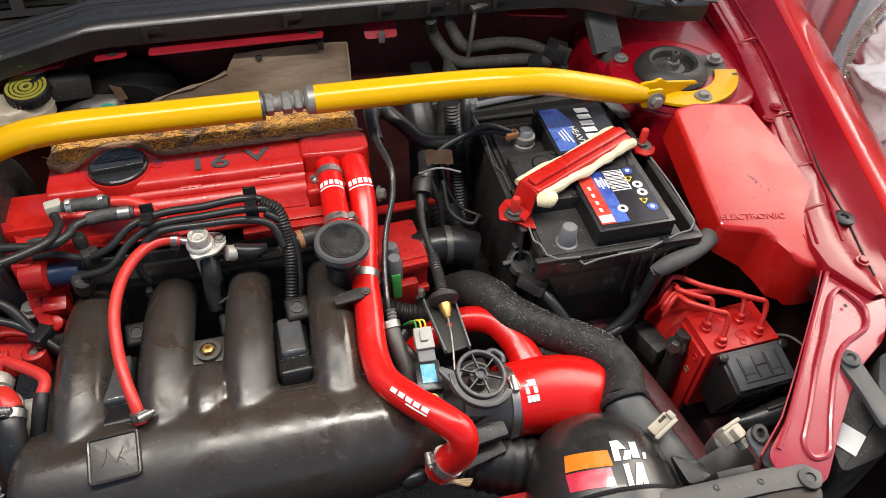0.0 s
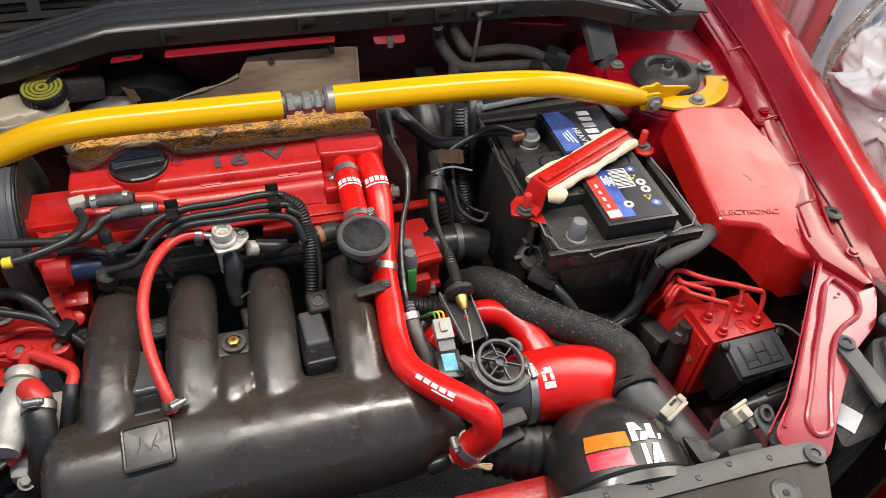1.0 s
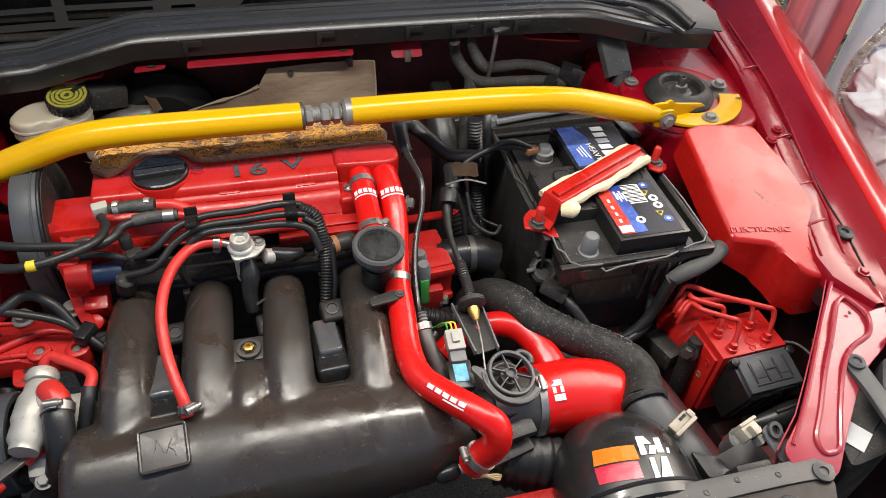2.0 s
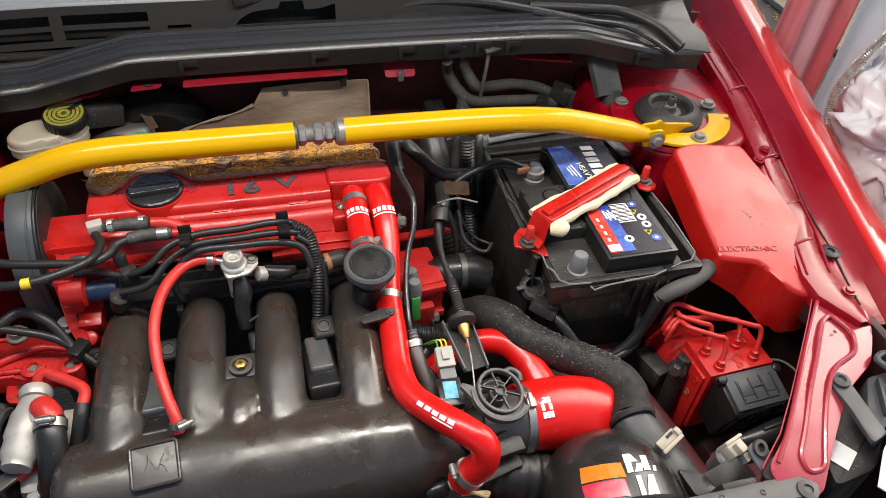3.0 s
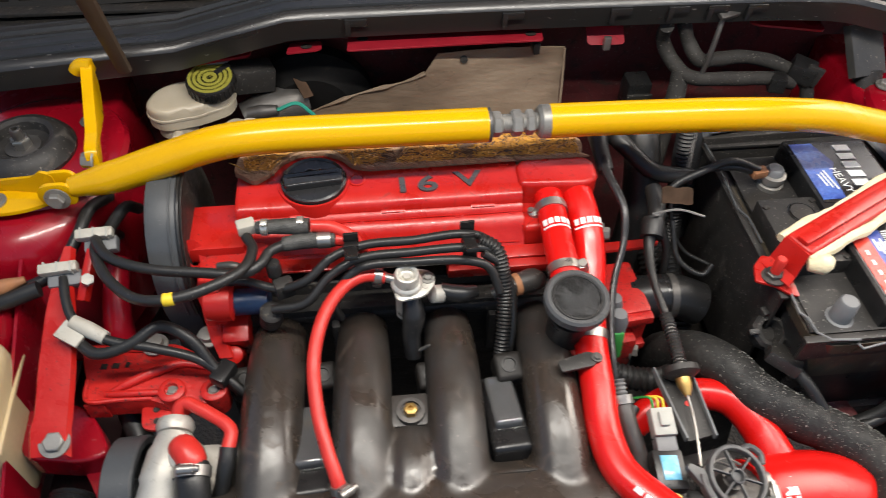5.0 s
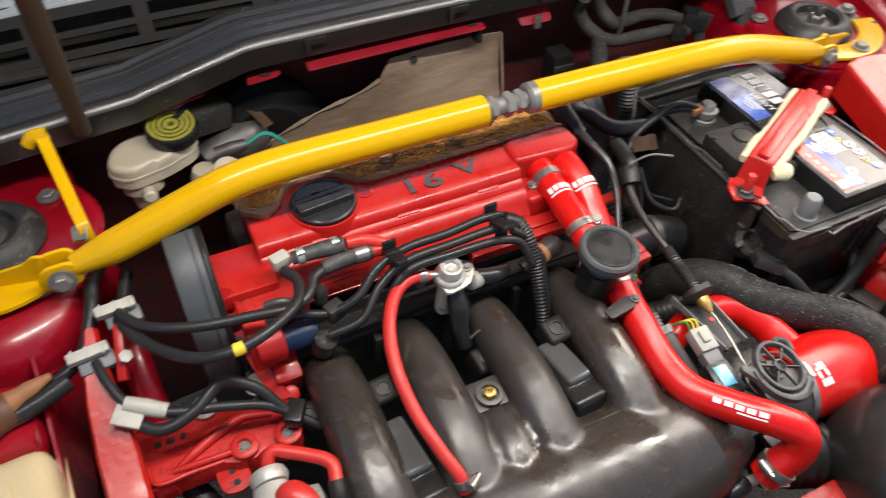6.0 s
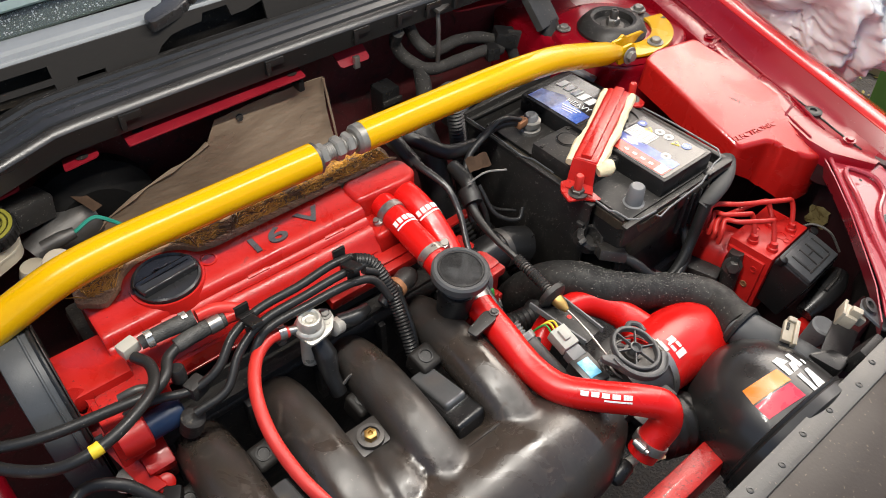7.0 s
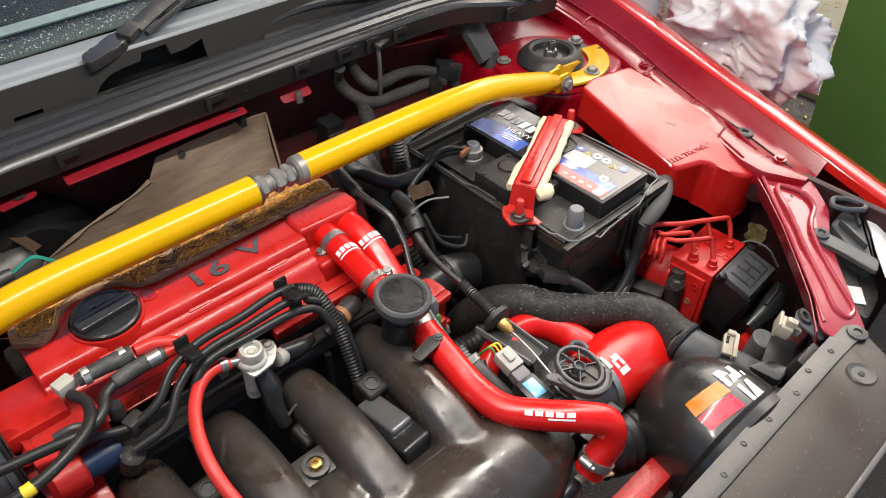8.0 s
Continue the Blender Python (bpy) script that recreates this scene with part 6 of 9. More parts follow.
# ---- throttle body, sensor, connectors ----
thr = thing("throttle_unit", (0.09, 0.44, 0.70), "dark throttle body with a spoked cable wheel", "throttle body")
part("housing", box((0.085, 0.075, 0.07), pose(0.092, 0.447, 0.735, 0, 0, 8), 0.008), M_BLACK, thr)
part("bore", lathe([(0.036, -0.03), (0.038, 0.03), (0.036, 0.032)], axis_pose((0.12, 0.44, 0.742), (1, -0.05, -0.06)), seg=32), M_DARKSTEEL, thr)
part("base_ledge", box((0.06, 0.02, 0.012), pose(0.10, 0.40, 0.755, 10, 0, 8), 0.003), M_BLACK_DUSTY, thr)
part("base_ledge", box((0.075, 0.016, 0.01), pose(0.09, 0.385, 0.735, 10, 0, 14), 0.003), M_BLACK_DUSTY, thr)
wm = axis_pose((0.111, 0.447, 0.794), (0.18, -0.2, 1)) @ Matrix.Scale(0.93, 4)
part("spindle", sweep([(0.106, 0.452, 0.75), (0.111, 0.447, 0.793)], 0.010, 16, straight=True), M_DARKSTEEL, thr)
wheel = part("cable_wheel", open_ring([(0.0295, 0.002), (0.0295, 0.008), (0.0285, 0.009), (0.0258, 0.009), (0.025, 0.008), (0.025, 0.002), (0.0295, 0.002)], wm, 40), M_WHEEL, thr, "grey spoked throttle cable wheel")
part("hub", lathe([(0.0072, 0), (0.0072, 0.0085), (0.0055, 0.009), (0.0045, 0.005), (0, 0.005)], wm, seg=24), M_WHEEL, wheel)
for k in range(6):
    part("spoke", box((0.020, 0.0017, 0.004), wm @ pose(0, 0, 0.0055, 0, 0, 60 * k) @ pose(0.016, 0, 0), 0.0005), M_WHEEL, wheel)
arc = lambda r, a0, a1, n: [(r * math.cos(radians(a0 + (a1 - a0) * k / n)), r * math.sin(radians(a0 + (a1 - a0) * k / n))) for k in range(n + 1)]
part("cam_track", prism(arc(0.0385, 128, 285, 18) + arc(0.0305, 285, 128, 18), 0.006, wm @ pose(-0.001, -0.0015, 0.0065), 0.0012), M_WHEEL, wheel, "grey crescent cable track")
part("cam_lip", sweep([wm @ Vector((0.0372 * math.cos(radians(a)) - 0.001, 0.0372 * math.sin(radians(a)) - 0.0015, 0.0075)) for a in range(130, 286, 12)], 0.0012, 6), M_WHEEL, wheel)
part("cam_horn", prism(round_corners([(-0.034, 0.012), (-0.030, 0.040), (-0.024, 0.041), (-0.018, 0.026), (-0.026, 0.016)], 0.003), 0.006, wm @ pose(0, 0, 0.0065), 0.0012), M_WHEEL, wheel)
part("stop_hook", sweep([wm @ Vector(p) for p in ((0.026, 0.010, 0.006), (0.034, 0.006, 0.006), (0.036, -0.006, 0.006), (0.029, -0.012, 0.006))], 0.003, 8), M_WHEEL, wheel)
part("return_spring", sweep([wm @ Vector((0.020 * math.cos(a * 0.5), 0.020 * math.sin(a * 0.5), -0.006 - 0.0011 * a)) for a in range(0, 26)], 0.0013, 6, per=2), M_DULL, wheel)
part("cable_bracket", prism(round_corners([(0.076, 0.565), (0.112, 0.562), (0.112, 0.492), (0.085, 0.487)], 0.004), 0.003, pose(0, 0, 0.787, 0, 0, 0), 0.0008), M_BLACK_DUSTY, thr, "tapered dark cable bracket")
for dx_ in (-0.0145, 0.0145):
    part("bracket_flange", prism([(0.094 + dx_ * 1.2 - 0.001, 0.565), (0.094 + dx_ * 1.2 + 0.001, 0.565), (0.0985 + dx_ * 0.95 + 0.001, 0.489), (0.0985 + dx_ * 0.95 - 0.001, 0.489)], 0.008, Matrix.Translation((0, 0, 0.7915)), 0.0004), M_GREYPL, thr)
part("paint_spot", lathe([(0.003, 0), (0.003, 0.0003), (0, 0.0003)], Matrix.Translation((0.098, 0.525, 0.7873)), seg=10), M_VAC, thr)
sens = thing("pressure_sensor", (0.059, 0.462, 0.775), "small black pressure sensor with a pale blue face", "sensor")
sm = pose(0.059, 0.462, 0.785, 6, 4, -3)
part("body", box((0.028, 0.036, 0.016), sm, 0.003), M_BLACK, sens)
part("face", box((0.0155, 0.022, 0.002), sm @ pose(0, 0.001, 0.008), 0.0005), M_BLUECHIP, sens, "pale blue printed face")
part("flange", box((0.024, 0.024, 0.006), sm @ pose(0.001, -0.026, -0.004), 0.003), M_BLACK, sens)
part("eyelet", lathe([(0.0065, 0), (0.0065, 0.004), (0.003, 0.004), (0.003, 0.001), (0, 0.001)], sm @ pose(0.001, -0.026, -0.001), seg=20), M_BRASS, sens)
con = thing("grey_connector", (0.062, 0.498, 0.79), "pale grey electrical connector with yellow wires", "connector")
cm = pose(0.063, 0.503, 0.797, 12, 0, -2) @ Matrix.Scale(0.85, 4)
part("housing", box((0.024, 0.030, 0.017), cm, 0.002), M_PALEGREY, con)
part("latch", box((0.010, 0.016, 0.008), cm @ pose(0, 0.002, 0.009), 0.002), M_PALEGREY, con)
part("socket", box((0.022, 0.016, 0.016), cm @ pose(0, -0.023, -0.004), 0.002), M_GREYPL, con)
for k in range(3):
    part("wire", sweep([cm @ Vector((-0.006 + 0.006 * k, 0.016, 0.0)), cm @ Vector((-0.008 + 0.006 * k, 0.026, 0.004)), cm @ Vector((-0.02 + 0.003 * k, 0.035, -0.02))], 0.0012, 6), M_LABEL_YEL if k else M_GREEN, con)
cable("wiring_loom", [(0.046, 0.525, 0.79), (0.034, 0.51, 0.785), (0.03, 0.49, 0.77), (0.035, 0.465, 0.755)], 0.005, M_RUBBER, "short black taped wiring loom", "cable")
pipe = thing("vacuum_pipe", (0.035, 0.54, 0.74), "grey metal pipe with a crimped collar", "pipe")
part("tube", sweep([(0.031, 0.528, 0.800), (0.034, 0.508, 0.79), (0.040, 0.485, 0.775), (0.048, 0.462, 0.755)], 0.0095, 20), M_DARKSTEEL, pipe)
part("collar", lathe([(0.0115, -0.004), (0.0115, 0.004), (0.009, 0.005)], axis_pose((0.031, 0.528, 0.800), (0.05, -0.7, -0.35)), seg=20), M_STEEL, pipe)

# ---- red intake hose, filter housing, flexible duct ----
inh = thing("intake_hose", (0.16, 0.45, 0.70), "wide red silicone intake hose with a side branch", "hose", "red silicone hoses")
part("tube", sweep([(0.138, 0.442, 0.742), (0.165, 0.444, 0.739), (0.20, 0.446, 0.729), (0.232, 0.444, 0.715), (0.258, 0.435, 0.698), (0.272, 0.42, 0.655)], [0.040, 0.0415, 0.0455, 0.0485, 0.0475, 0.044], 36), M_SILICONE, inh)
part("branch", sweep([(0.06, 0.535, 0.735), (0.09, 0.548, 0.75), (0.125, 0.551, 0.757), (0.155, 0.54, 0.757), (0.175, 0.51, 0.75), (0.185, 0.475, 0.738)], [0.015, 0.015, 0.0155, 0.016, 0.017, 0.022], 20), M_SILICONE, inh)
hose_clamp((0.142, 0.442, 0.741), (1, -0.02, -0.12), 0.0405, inh, 100)
hose_clamp((0.055, 0.533, 0.733), (1, 0.4, 0.5), 0.0152, inh, 60)
for k, (y0, y1) in enumerate(((0.448, 0.468), (0.416, 0.440))):
    for j in range(3):
        for i in range(3):
            if (i, j) == (1, 1):
                continue
            yy = y0 + (y1 - y0) * (i + 0.5) / 3
            xx = 0.158 + 0.0045 * j + 0.002 * k
            rr = 0.0412
            h = math.sqrt(max(rr * rr - (yy - 0.441) ** 2, 1e-6))
            nrm = Vector((0, yy - 0.441, h))
            part("print_bar", box((0.004, (y1 - y0) / 3 * 0.9, 0.0006), axis_pose((xx, yy, 0.7385 + h + 0.0006), nrm) @ pose(0, 0, 0, 0, 0, 0), 0), M_PRINT, inh, "white printed mark")

flt = thing("air_filter_housing", (0.205, 0.32, 0.66), "glossy black domed air filter housing with an orange and red sticker", "air filter")
FC = Vector((0.215, 0.300, 0.708))
fpose = axis_pose(FC, (0.06, 1, 0.10))
prof = [(0.080, -0.012), (0.086, -0.008), (0.086, 0.002), (0.081, 0.006), (0.080, 0.03), (0.076, 0.055), (0.066, 0.080), (0.05, 0.099), (0.028, 0.110), (0, 0.113)]
part("dome", lathe(prof, fpose, seg=56), M_GLOSSBLACK, flt)
part("rim_groove", lathe([(0.0835, 0.0045), (0.0845, 0.007), (0.0815, 0.0085)], fpose, seg=56), M_RUBBER, flt)


def dome_patch(pts2, mat, name, label, lift=0.0006):
    """A sticker on the dome: pts2 are (turn in degrees, distance along the axis)."""
    bm = bmesh.new()
    zs, rs = [h for _, h in prof[3:]], [r for r, _ in prof[3:]]
    n = 8
    (a0, h0), (a1, h1), (a2, h2), (a3, h3) = pts2
    vs = []
    for i in range(n + 1):
        row = []
        for j in range(n + 1):
            u, v = i / n, j / n
            a = (1 - v) * ((1 - u) * a0 + u * a1) + v * ((1 - u) * a3 + u * a2)
            h = (1 - v) * ((1 - u) * h0 + u * h1) + v * ((1 - u) * h3 + u * h2)
            r = float(np.interp(h, zs, rs)) + lift
            row.append(bm.verts.new(fpose @ Vector((r * math.cos(radians(a)), r * math.sin(radians(a)), h))))
        vs.append(row)
    for i in range(n):
        for j in range(n):
            bm.faces.new((vs[i][j], vs[i + 1][j], vs[i + 1][j + 1], vs[i][j + 1]))
    part(name, bm, mat, flt, label)


dome_patch(((86, 0.030), (52, 0.036), (54, 0.053), (86, 0.047)), M_ORANGE, "sticker_field", "orange sticker field")
dome_patch(((84, 0.010), (52, 0.016), (52, 0.034), (84, 0.0285)), M_CRIMSON, "sticker_field", "crimson sticker field")
for a0, a1, h0, h1, lean in ((87, 92, 0.034, 0.056, 1.5), (93, 99, 0.046, 0.056, -4), (93, 99, 0.034, 0.044, 4), (101, 107, 0.035, 0.053, 2), (109, 112, 0.034, 0.041, 2), (91, 95, 0.008, 0.030, 1), (96, 101, 0.008, 0.030, 6), (102, 106, 0.008, 0.030, 1)):
    dome_patch(((a0 + 1, h0), (a1 + 1, h0), (a1 + 1 + lean, h1), (a0 + 1 + lean, h1)), M_PRINT, "sticker_mark", "white sticker block", 0.0009)

# ---- radiator support cover ----
rad = thing("radiator_cover", (0.1, 0.24, 0.78), "dull grey riveted sheet metal radiator cover", "radiator cover")
out = [(-0.55, 0.292), (0.395, 0.290), (0.412, 0.272), (0.405, 0.245), (0.30, 0.185), (-0.55, 0.185)]
part("strip", prism(round_corners([(-0.55, 0.292), (0.392, 0.288), (0.410, 0.272), (0.400, 0.262), (0.36, 0.265), (-0.55, 0.268)], 0.010), 0.003, pose(0, 0, 0.788, 0, 0, 0), 0.0008), M_PANEL, rad)
part("plate", prism(round_corners([(-0.55, 0.272), (0.37, 0.268), (0.402, 0.260), (0.39, 0.24), (0.36, 0.185), (-0.55, 0.185)], 0.008), 0.003, pose(0, 0, 0.7858, 0, 0, 0), 0.0008), M_PANEL_DARK, rad, "brown stained sheet")
part("lower_lip", box((0.9, 0.006, 0.03), (-0.08, 0.184, 0.775), 0.002), M_PANEL, rad)
for x in (0.03, 0.075, 0.12, 0.165, 0.21, 0.262, 0.30, 0.345):
    part("rivet", lathe([(0.0036, 0), (0.0032, 0.0008), (0.0018, 0.0012), (0.0014, 0.0005), (0, 0.0005)], Matrix.Translation((x, 0.278 + 0.003 * math.sin(x * 90), 0.788)), seg=16), M_PANEL, rad)
part("screw", lathe([(0.0115, 0), (0.011, 0.002), (0.005, 0.003), (0.0045, 0.001), (0, 0.001)], Matrix.Translation((0.393, 0.269, 0.788)), seg=24), M_PANEL, rad, "flat grey screw")
part("pressed_socket", lathe([(0.016, 0.0), (0.0145, 0.0015), (0.009, -0.0005), (0.004, -0.001), (0.0035, 0.0005), (0, 0.0005)], Matrix.Translation((0.340, 0.240, 0.7862)), seg=28), M_PANEL, rad)
part("socket_hole", lathe([(0.0035, 0), (0.0035, 0.0004), (0, 0.0004)], Matrix.Translation((0.340, 0.240, 0.7868)), seg=16), M_DARK, rad)
part("support_leg", box((0.04, 0.012, 0.04), pose(0.33, 0.297, 0.762, 15, 0, 0), 0.003), M_BLACK_DUSTY, rad)

duct = thing("filter_inlet_duct", (0.275, 0.37, 0.70), "grey plastic inlet elbow with a cream clip", "duct")
part("elbow", sweep([(0.267, 0.418, 0.750), (0.271, 0.395, 0.748), (0.279, 0.37, 0.742), (0.29, 0.34, 0.735), (0.305, 0.315, 0.73)], [0.025, 0.025, 0.026, 0.027, 0.022], 24, flat=0.85), M_HEADLAMP, duct)
cq = pose(0.284, 0.364, 0.771, 12, 8, -62) @ Matrix.Scale(0.8, 4)
clip = part("clip_block", box((0.014, 0.034, 0.008), cq, 0.0018), M_CREAM, duct, "cream plastic clip")
part("clip_lip", box((0.006, 0.040, 0.012), cq @ pose(0.010, 0, 0.002), 0.0015), M_CREAM, clip)
part("clip_slot", box((0.004, 0.012, 0.009), cq @ pose(-0.002, 0.006, 0.001), 0.0004), M_DARK, clip)
part("clip_ear", box((0.012, 0.008, 0.012), cq @ pose(0.002, 0.018, 0.003), 0.002), M_CREAM, clip)
part("rib_bracket", prism(round_corners([(0.285, 0.335), (0.312, 0.322), (0.318, 0.30), (0.29, 0.30)], 0.005), 0.012, Matrix.Translation((0, 0, 0.760)), 0.002), M_BLACK, duct)
FLEX = [(0.125, 0.645, 0.68), (0.130, 0.625, 0.72), (0.143, 0.597, 0.755), (0.161, 0.569, 0.768), (0.180, 0.538, 0.766), (0.209, 0.521, 0.756), (0.243, 0.505, 0.747), (0.273, 0.480, 0.744), (0.284, 0.453, 0.744), (0.275, 0.425, 0.747), (0.268, 0.405, 0.750)]
flex = thing("flexible_duct", (0.2, 0.6, 0.70), "flecked black rubber air duct", "duct")
part("tube", sweep(FLEX, [0.022, 0.0235, 0.0235, 0.023, 0.0225, 0.0225, 0.0225, 0.0225, 0.023, 0.0245, 0.026], 28, wobble=0.06), M_FOAM_HOSE, flex)
bm = bmesh.new()
rnd = random.Random(21)
FL = spline(FLEX[2:], 10)
for _ in range(900):
    k = rnd.randrange(1, len(FL) - 1)
    c, d = Vector(FL[k]), (Vector(FL[k + 1]) - Vector(FL[k - 1])).normalized()
    o = Vector((0, 0, 1)).cross(d).normalized()
    a = rnd.gauss(1.57, 0.7)
    o = (o * math.cos(a) + d.cross(o) * -math.sin(a)).normalized()
    if o.z < -0.2:
        o = -o
    m = Matrix.Translation(c + d * rnd.uniform(-0.004, 0.004) + o * 0.0224) @ Matrix((d.cross(o), d, o)).transposed().to_4x4() @ pose(0, 0, 0, 0, 0, rnd.gauss(0, 25))
    s = rnd.uniform(0.00016, 0.00042)
    lathe([(s, 0), (s * 0.6, 0.0006), (0, 0.0007)], m @ Matrix.Diagonal((1.0, rnd.uniform(1.2, 4.5), 1, 1)), seg=5, bm=bm)
tagged(part("fluff_specks", bm, M_FLECK, flex, "pale fluff specks"), kind="stuff")
part("end_band", lathe([(0.0272, -0.003), (0.0285, 0.0), (0.0272, 0.004)], axis_pose((0.268, 0.408, 0.750), (0, 1, 0.1)), seg=28), M_FOAM_HOSE, flex)
low = thing("lower_duct", (0.13, 0.36, 0.66), "ribbed black rubber duct under the filter", "duct")
part("tube", sweep([(0.09, 0.405, 0.70), (0.12, 0.395, 0.70), (0.155, 0.388, 0.69), (0.2, 0.38, 0.66)], [0.030, 0.034, 0.036, 0.036], 26, rib=0.0015, pitch=0.012), M_RUBBER, low)

# latch parts near the brace
gold = thing("bonnet_catch", (0.345, 0.325, 0.76), "zinc and brass bonnet catch with a rubber stop", "catch")
gb = part("gold_block", box((0.024, 0.016, 0.016), pose(0.343, 0.33, 0.785, 10, 5, 20), 0.003), M_CREAM, gold, "cream plastic catch block")
part("cream_lip", box((0.027, 0.004, 0.020), pose(0.342, 0.338, 0.786, 10, 5, 20), 0.0015), M_CREAM, gb)
part("cream_lug", box((0.009, 0.012, 0.010), pose(0.343, 0.325, 0.796, 10, 5, 20), 0.002), M_CREAM, gb)
part("cream_lug", box((0.010, 0.010, 0.012), pose(0.352, 0.32, 0.781, 20, 5, 30), 0.003), M_CREAM, gb)
part("slot", box((0.006, 0.004, 0.007), pose(0.3445, 0.3225, 0.787, 10, 5, 20), 0.0005), M_DARK, gb)
part("ring_plate", prism(round_corners([(-0.01, -0.03), (0.012, -0.03), (0.014, 0.012), (-0.012, 0.012)], 0.01), 0.003, pose(0.366, 0.318, 0.79, 30, 0, 20), 0.001), M_GREYPL, gold)
part("ring", lathe([(0.009, 0), (0.009, 0.004), (0.005, 0.004), (0.005, 0)], pose(0.366, 0.322, 0.793, 30, 0, 20), seg=20), M_DARKSTEEL, gold)
part("rubber_stop", lathe([(0.012, -0.03), (0.014, 0), (0.0145, 0.006), (0.012, 0.008), (0.004, 0.008), (0, 0.006)], pose(0.37, 0.352, 0.722, 10, 0, 0), seg=24), M_GREYPL, gold)
part("base_plate", box((0.06, 0.03, 0.004), pose(0.352, 0.325, 0.735, 5, 0, 15), 0.001), M_BLACK, gold)

rows = [[(0.574 - 0.004 * abs(noise.noise(Vector((u * 4, v * 4, 2)))), 0.455 + 0.028 * u + 0.004 * noise.noise(Vector((v * 3, 1, 0))), 0.692 + (0.034 - 0.008 * abs(u - 0.4)) * v + 0.003 * noise.noise(Vector((u * 5, v * 2, 9)))) for v in np.linspace(0, 1, 7)] for u in np.linspace(0, 1, 8)]
foil = single("foil_scrap", thicken(strip(rows), 0.0006), M_FOIL, (0.574, 0.47, 0.70), "crumpled yellowish foil scrap stuck to the inner panel", "foil")

# headlamp unit at the corner
hl = thing("headlamp", (0.56, 0.33, 0.70), "grey headlamp housing with a clear lens edge", "headlamp")
part("housing", prism(round_corners([(0.505, 0.36), (0.56, 0.385), (0.61, 0.372), (0.56, 0.328), (0.49, 0.278), (0.435, 0.27), (0.445, 0.31)], 0.012), 0.12, pose(0, 0, 0.777, 0, 0, 0), 0.006), M_BLACK_DUSTY, hl)
part("shell", prism(round_corners([(0.541, 0.376), (0.573, 0.376), (0.615, 0.372), (0.56, 0.334), (0.505, 0.300), (0.512, 0.338)], 0.008), 0.03, pose(0, 0, 0.803, 0, 0, 0), 0.004), M_HEADLAMP, hl, "light grey moulded shell")
part("arm", prism(round_corners([(0.486, 0.380), (0.496, 0.385), (0.507, 0.378), (0.506, 0.360), (0.504, 0.300), (0.480, 0.292), (0.484, 0.34), (0.483, 0.366)], 0.006), 0.006, pose(0, 0, 0.812, 0, 0, 0), 0.0018), M_HEADLAMP, hl, "grey plastic fixing arm")
part("arm_screw", lathe([(0.0105, 0), (0.010, 0.003), (0.005, 0.0045), (0.004, 0.002), (0, 0.002)], Matrix.Translation((0.496, 0.371, 0.8125)), seg=24), M_HEADLAMP, hl)
part("rib", box((0.004, 0.05, 0.012), pose(0.535, 0.345, 0.806, 0, 0, -28), 0.0015), M_HEADLAMP, hl)
part("rib", box((0.004, 0.03, 0.010), pose(0.572, 0.355, 0.805, 0, 0, -58), 0.0015), M_HEADLAMP, hl)
loop_ = round_corners([(0.549, 0.385), (0.566, 0.392), (0.580, 0.378), (0.584, 0.356), (0.573, 0.352), (0.556, 0.368)], 0.006)
part("loop_clip", sweep([(p.x, p.y, 0.822) for p in [*loop_, *loop_[:2]]], 0.0038, 8, per=1, straight=True), M_BELT, hl, "dark grey loop clip")
# white print colour stands in for the blown-out glare on the clear lens
part("lens", thicken(strip([[(x, y, 0.806), (x + 0.006, y - 0.008, 0.806), (x + 0.022, y - 0.03, 0.792), (x + 0.04, y - 0.06, 0.75), (x + 0.045, y - 0.07, 0.66)] for x, y in ((0.625, 0.377), (0.59, 0.353), (0.56, 0.332), (0.525, 0.310), (0.49, 0.285), (0.455, 0.25))]), 0.002), M_PRINT, hl, "clear lens in white for its glare")
part("sticker", box((0.030, 0.030, 0.0008), pose(0.462, 0.304, 0.7785, 0, 0, 35), 0), M_PRINT, hl, "white paper sticker")
# ---- leads and lines over the engine ----
G = "ignition leads"
L1 = thing("fuel_line", (-0.30, 0.687, 0.88), "black fuel line with a white elbow connector and yellow tape", "fuel line", "fuel lines")
part("tube", sweep([(-0.304, 0.682, 0.889), (-0.297, 0.665, 0.89), (-0.304, 0.64, 0.892), (-0.335, 0.617, 0.895), (-0.363, 0.609, 0.895), (-0.392, 0.616, 0.89), (-0.42, 0.642, 0.883), (-0.438, 0.67, 0.878), (-0.45, 0.70, 0.87), (-0.455, 0.74, 0.84), (-0.47, 0.77, 0.80)], 0.005, 14), M_RUBBER, L1)
part("elbow", box((0.017, 0.013, 0.012), pose(-0.304, 0.691, 0.893, 0, 0, 15), 0.002), M_OFFWHITE, L1, "white elbow connector")
part("sleeve", sweep([(-0.294, 0.688, 0.894), (-0.275, 0.686, 0.896), (-0.245, 0.683, 0.897)], [0.0062, 0.0076, 0.0076], 16, wobble=0.1), M_BRAID, L1)
for t in (-0.286, -0.253):
    part("crimp", lathe([(0.0083, -0.003), (0.0083, 0.003), (0.0076, 0.003)], axis_pose((t, 0.6865, 0.8955), (1, -0.05, 0.02)), seg=18), M_BRIGHT, L1)
    part("crimp_ear", box((0.006, 0.005, 0.005), pose(t, 0.683, 0.9035, 20, 0, 0), 0.0015), M_BRIGHT, L1)
part("tape", sweep([(-0.359, 0.6097, 0.8951), (-0.363, 0.609, 0.895), (-0.367, 0.6092, 0.8947)], 0.0059, 14), M_TAPE, L1, "yellow marker tape")
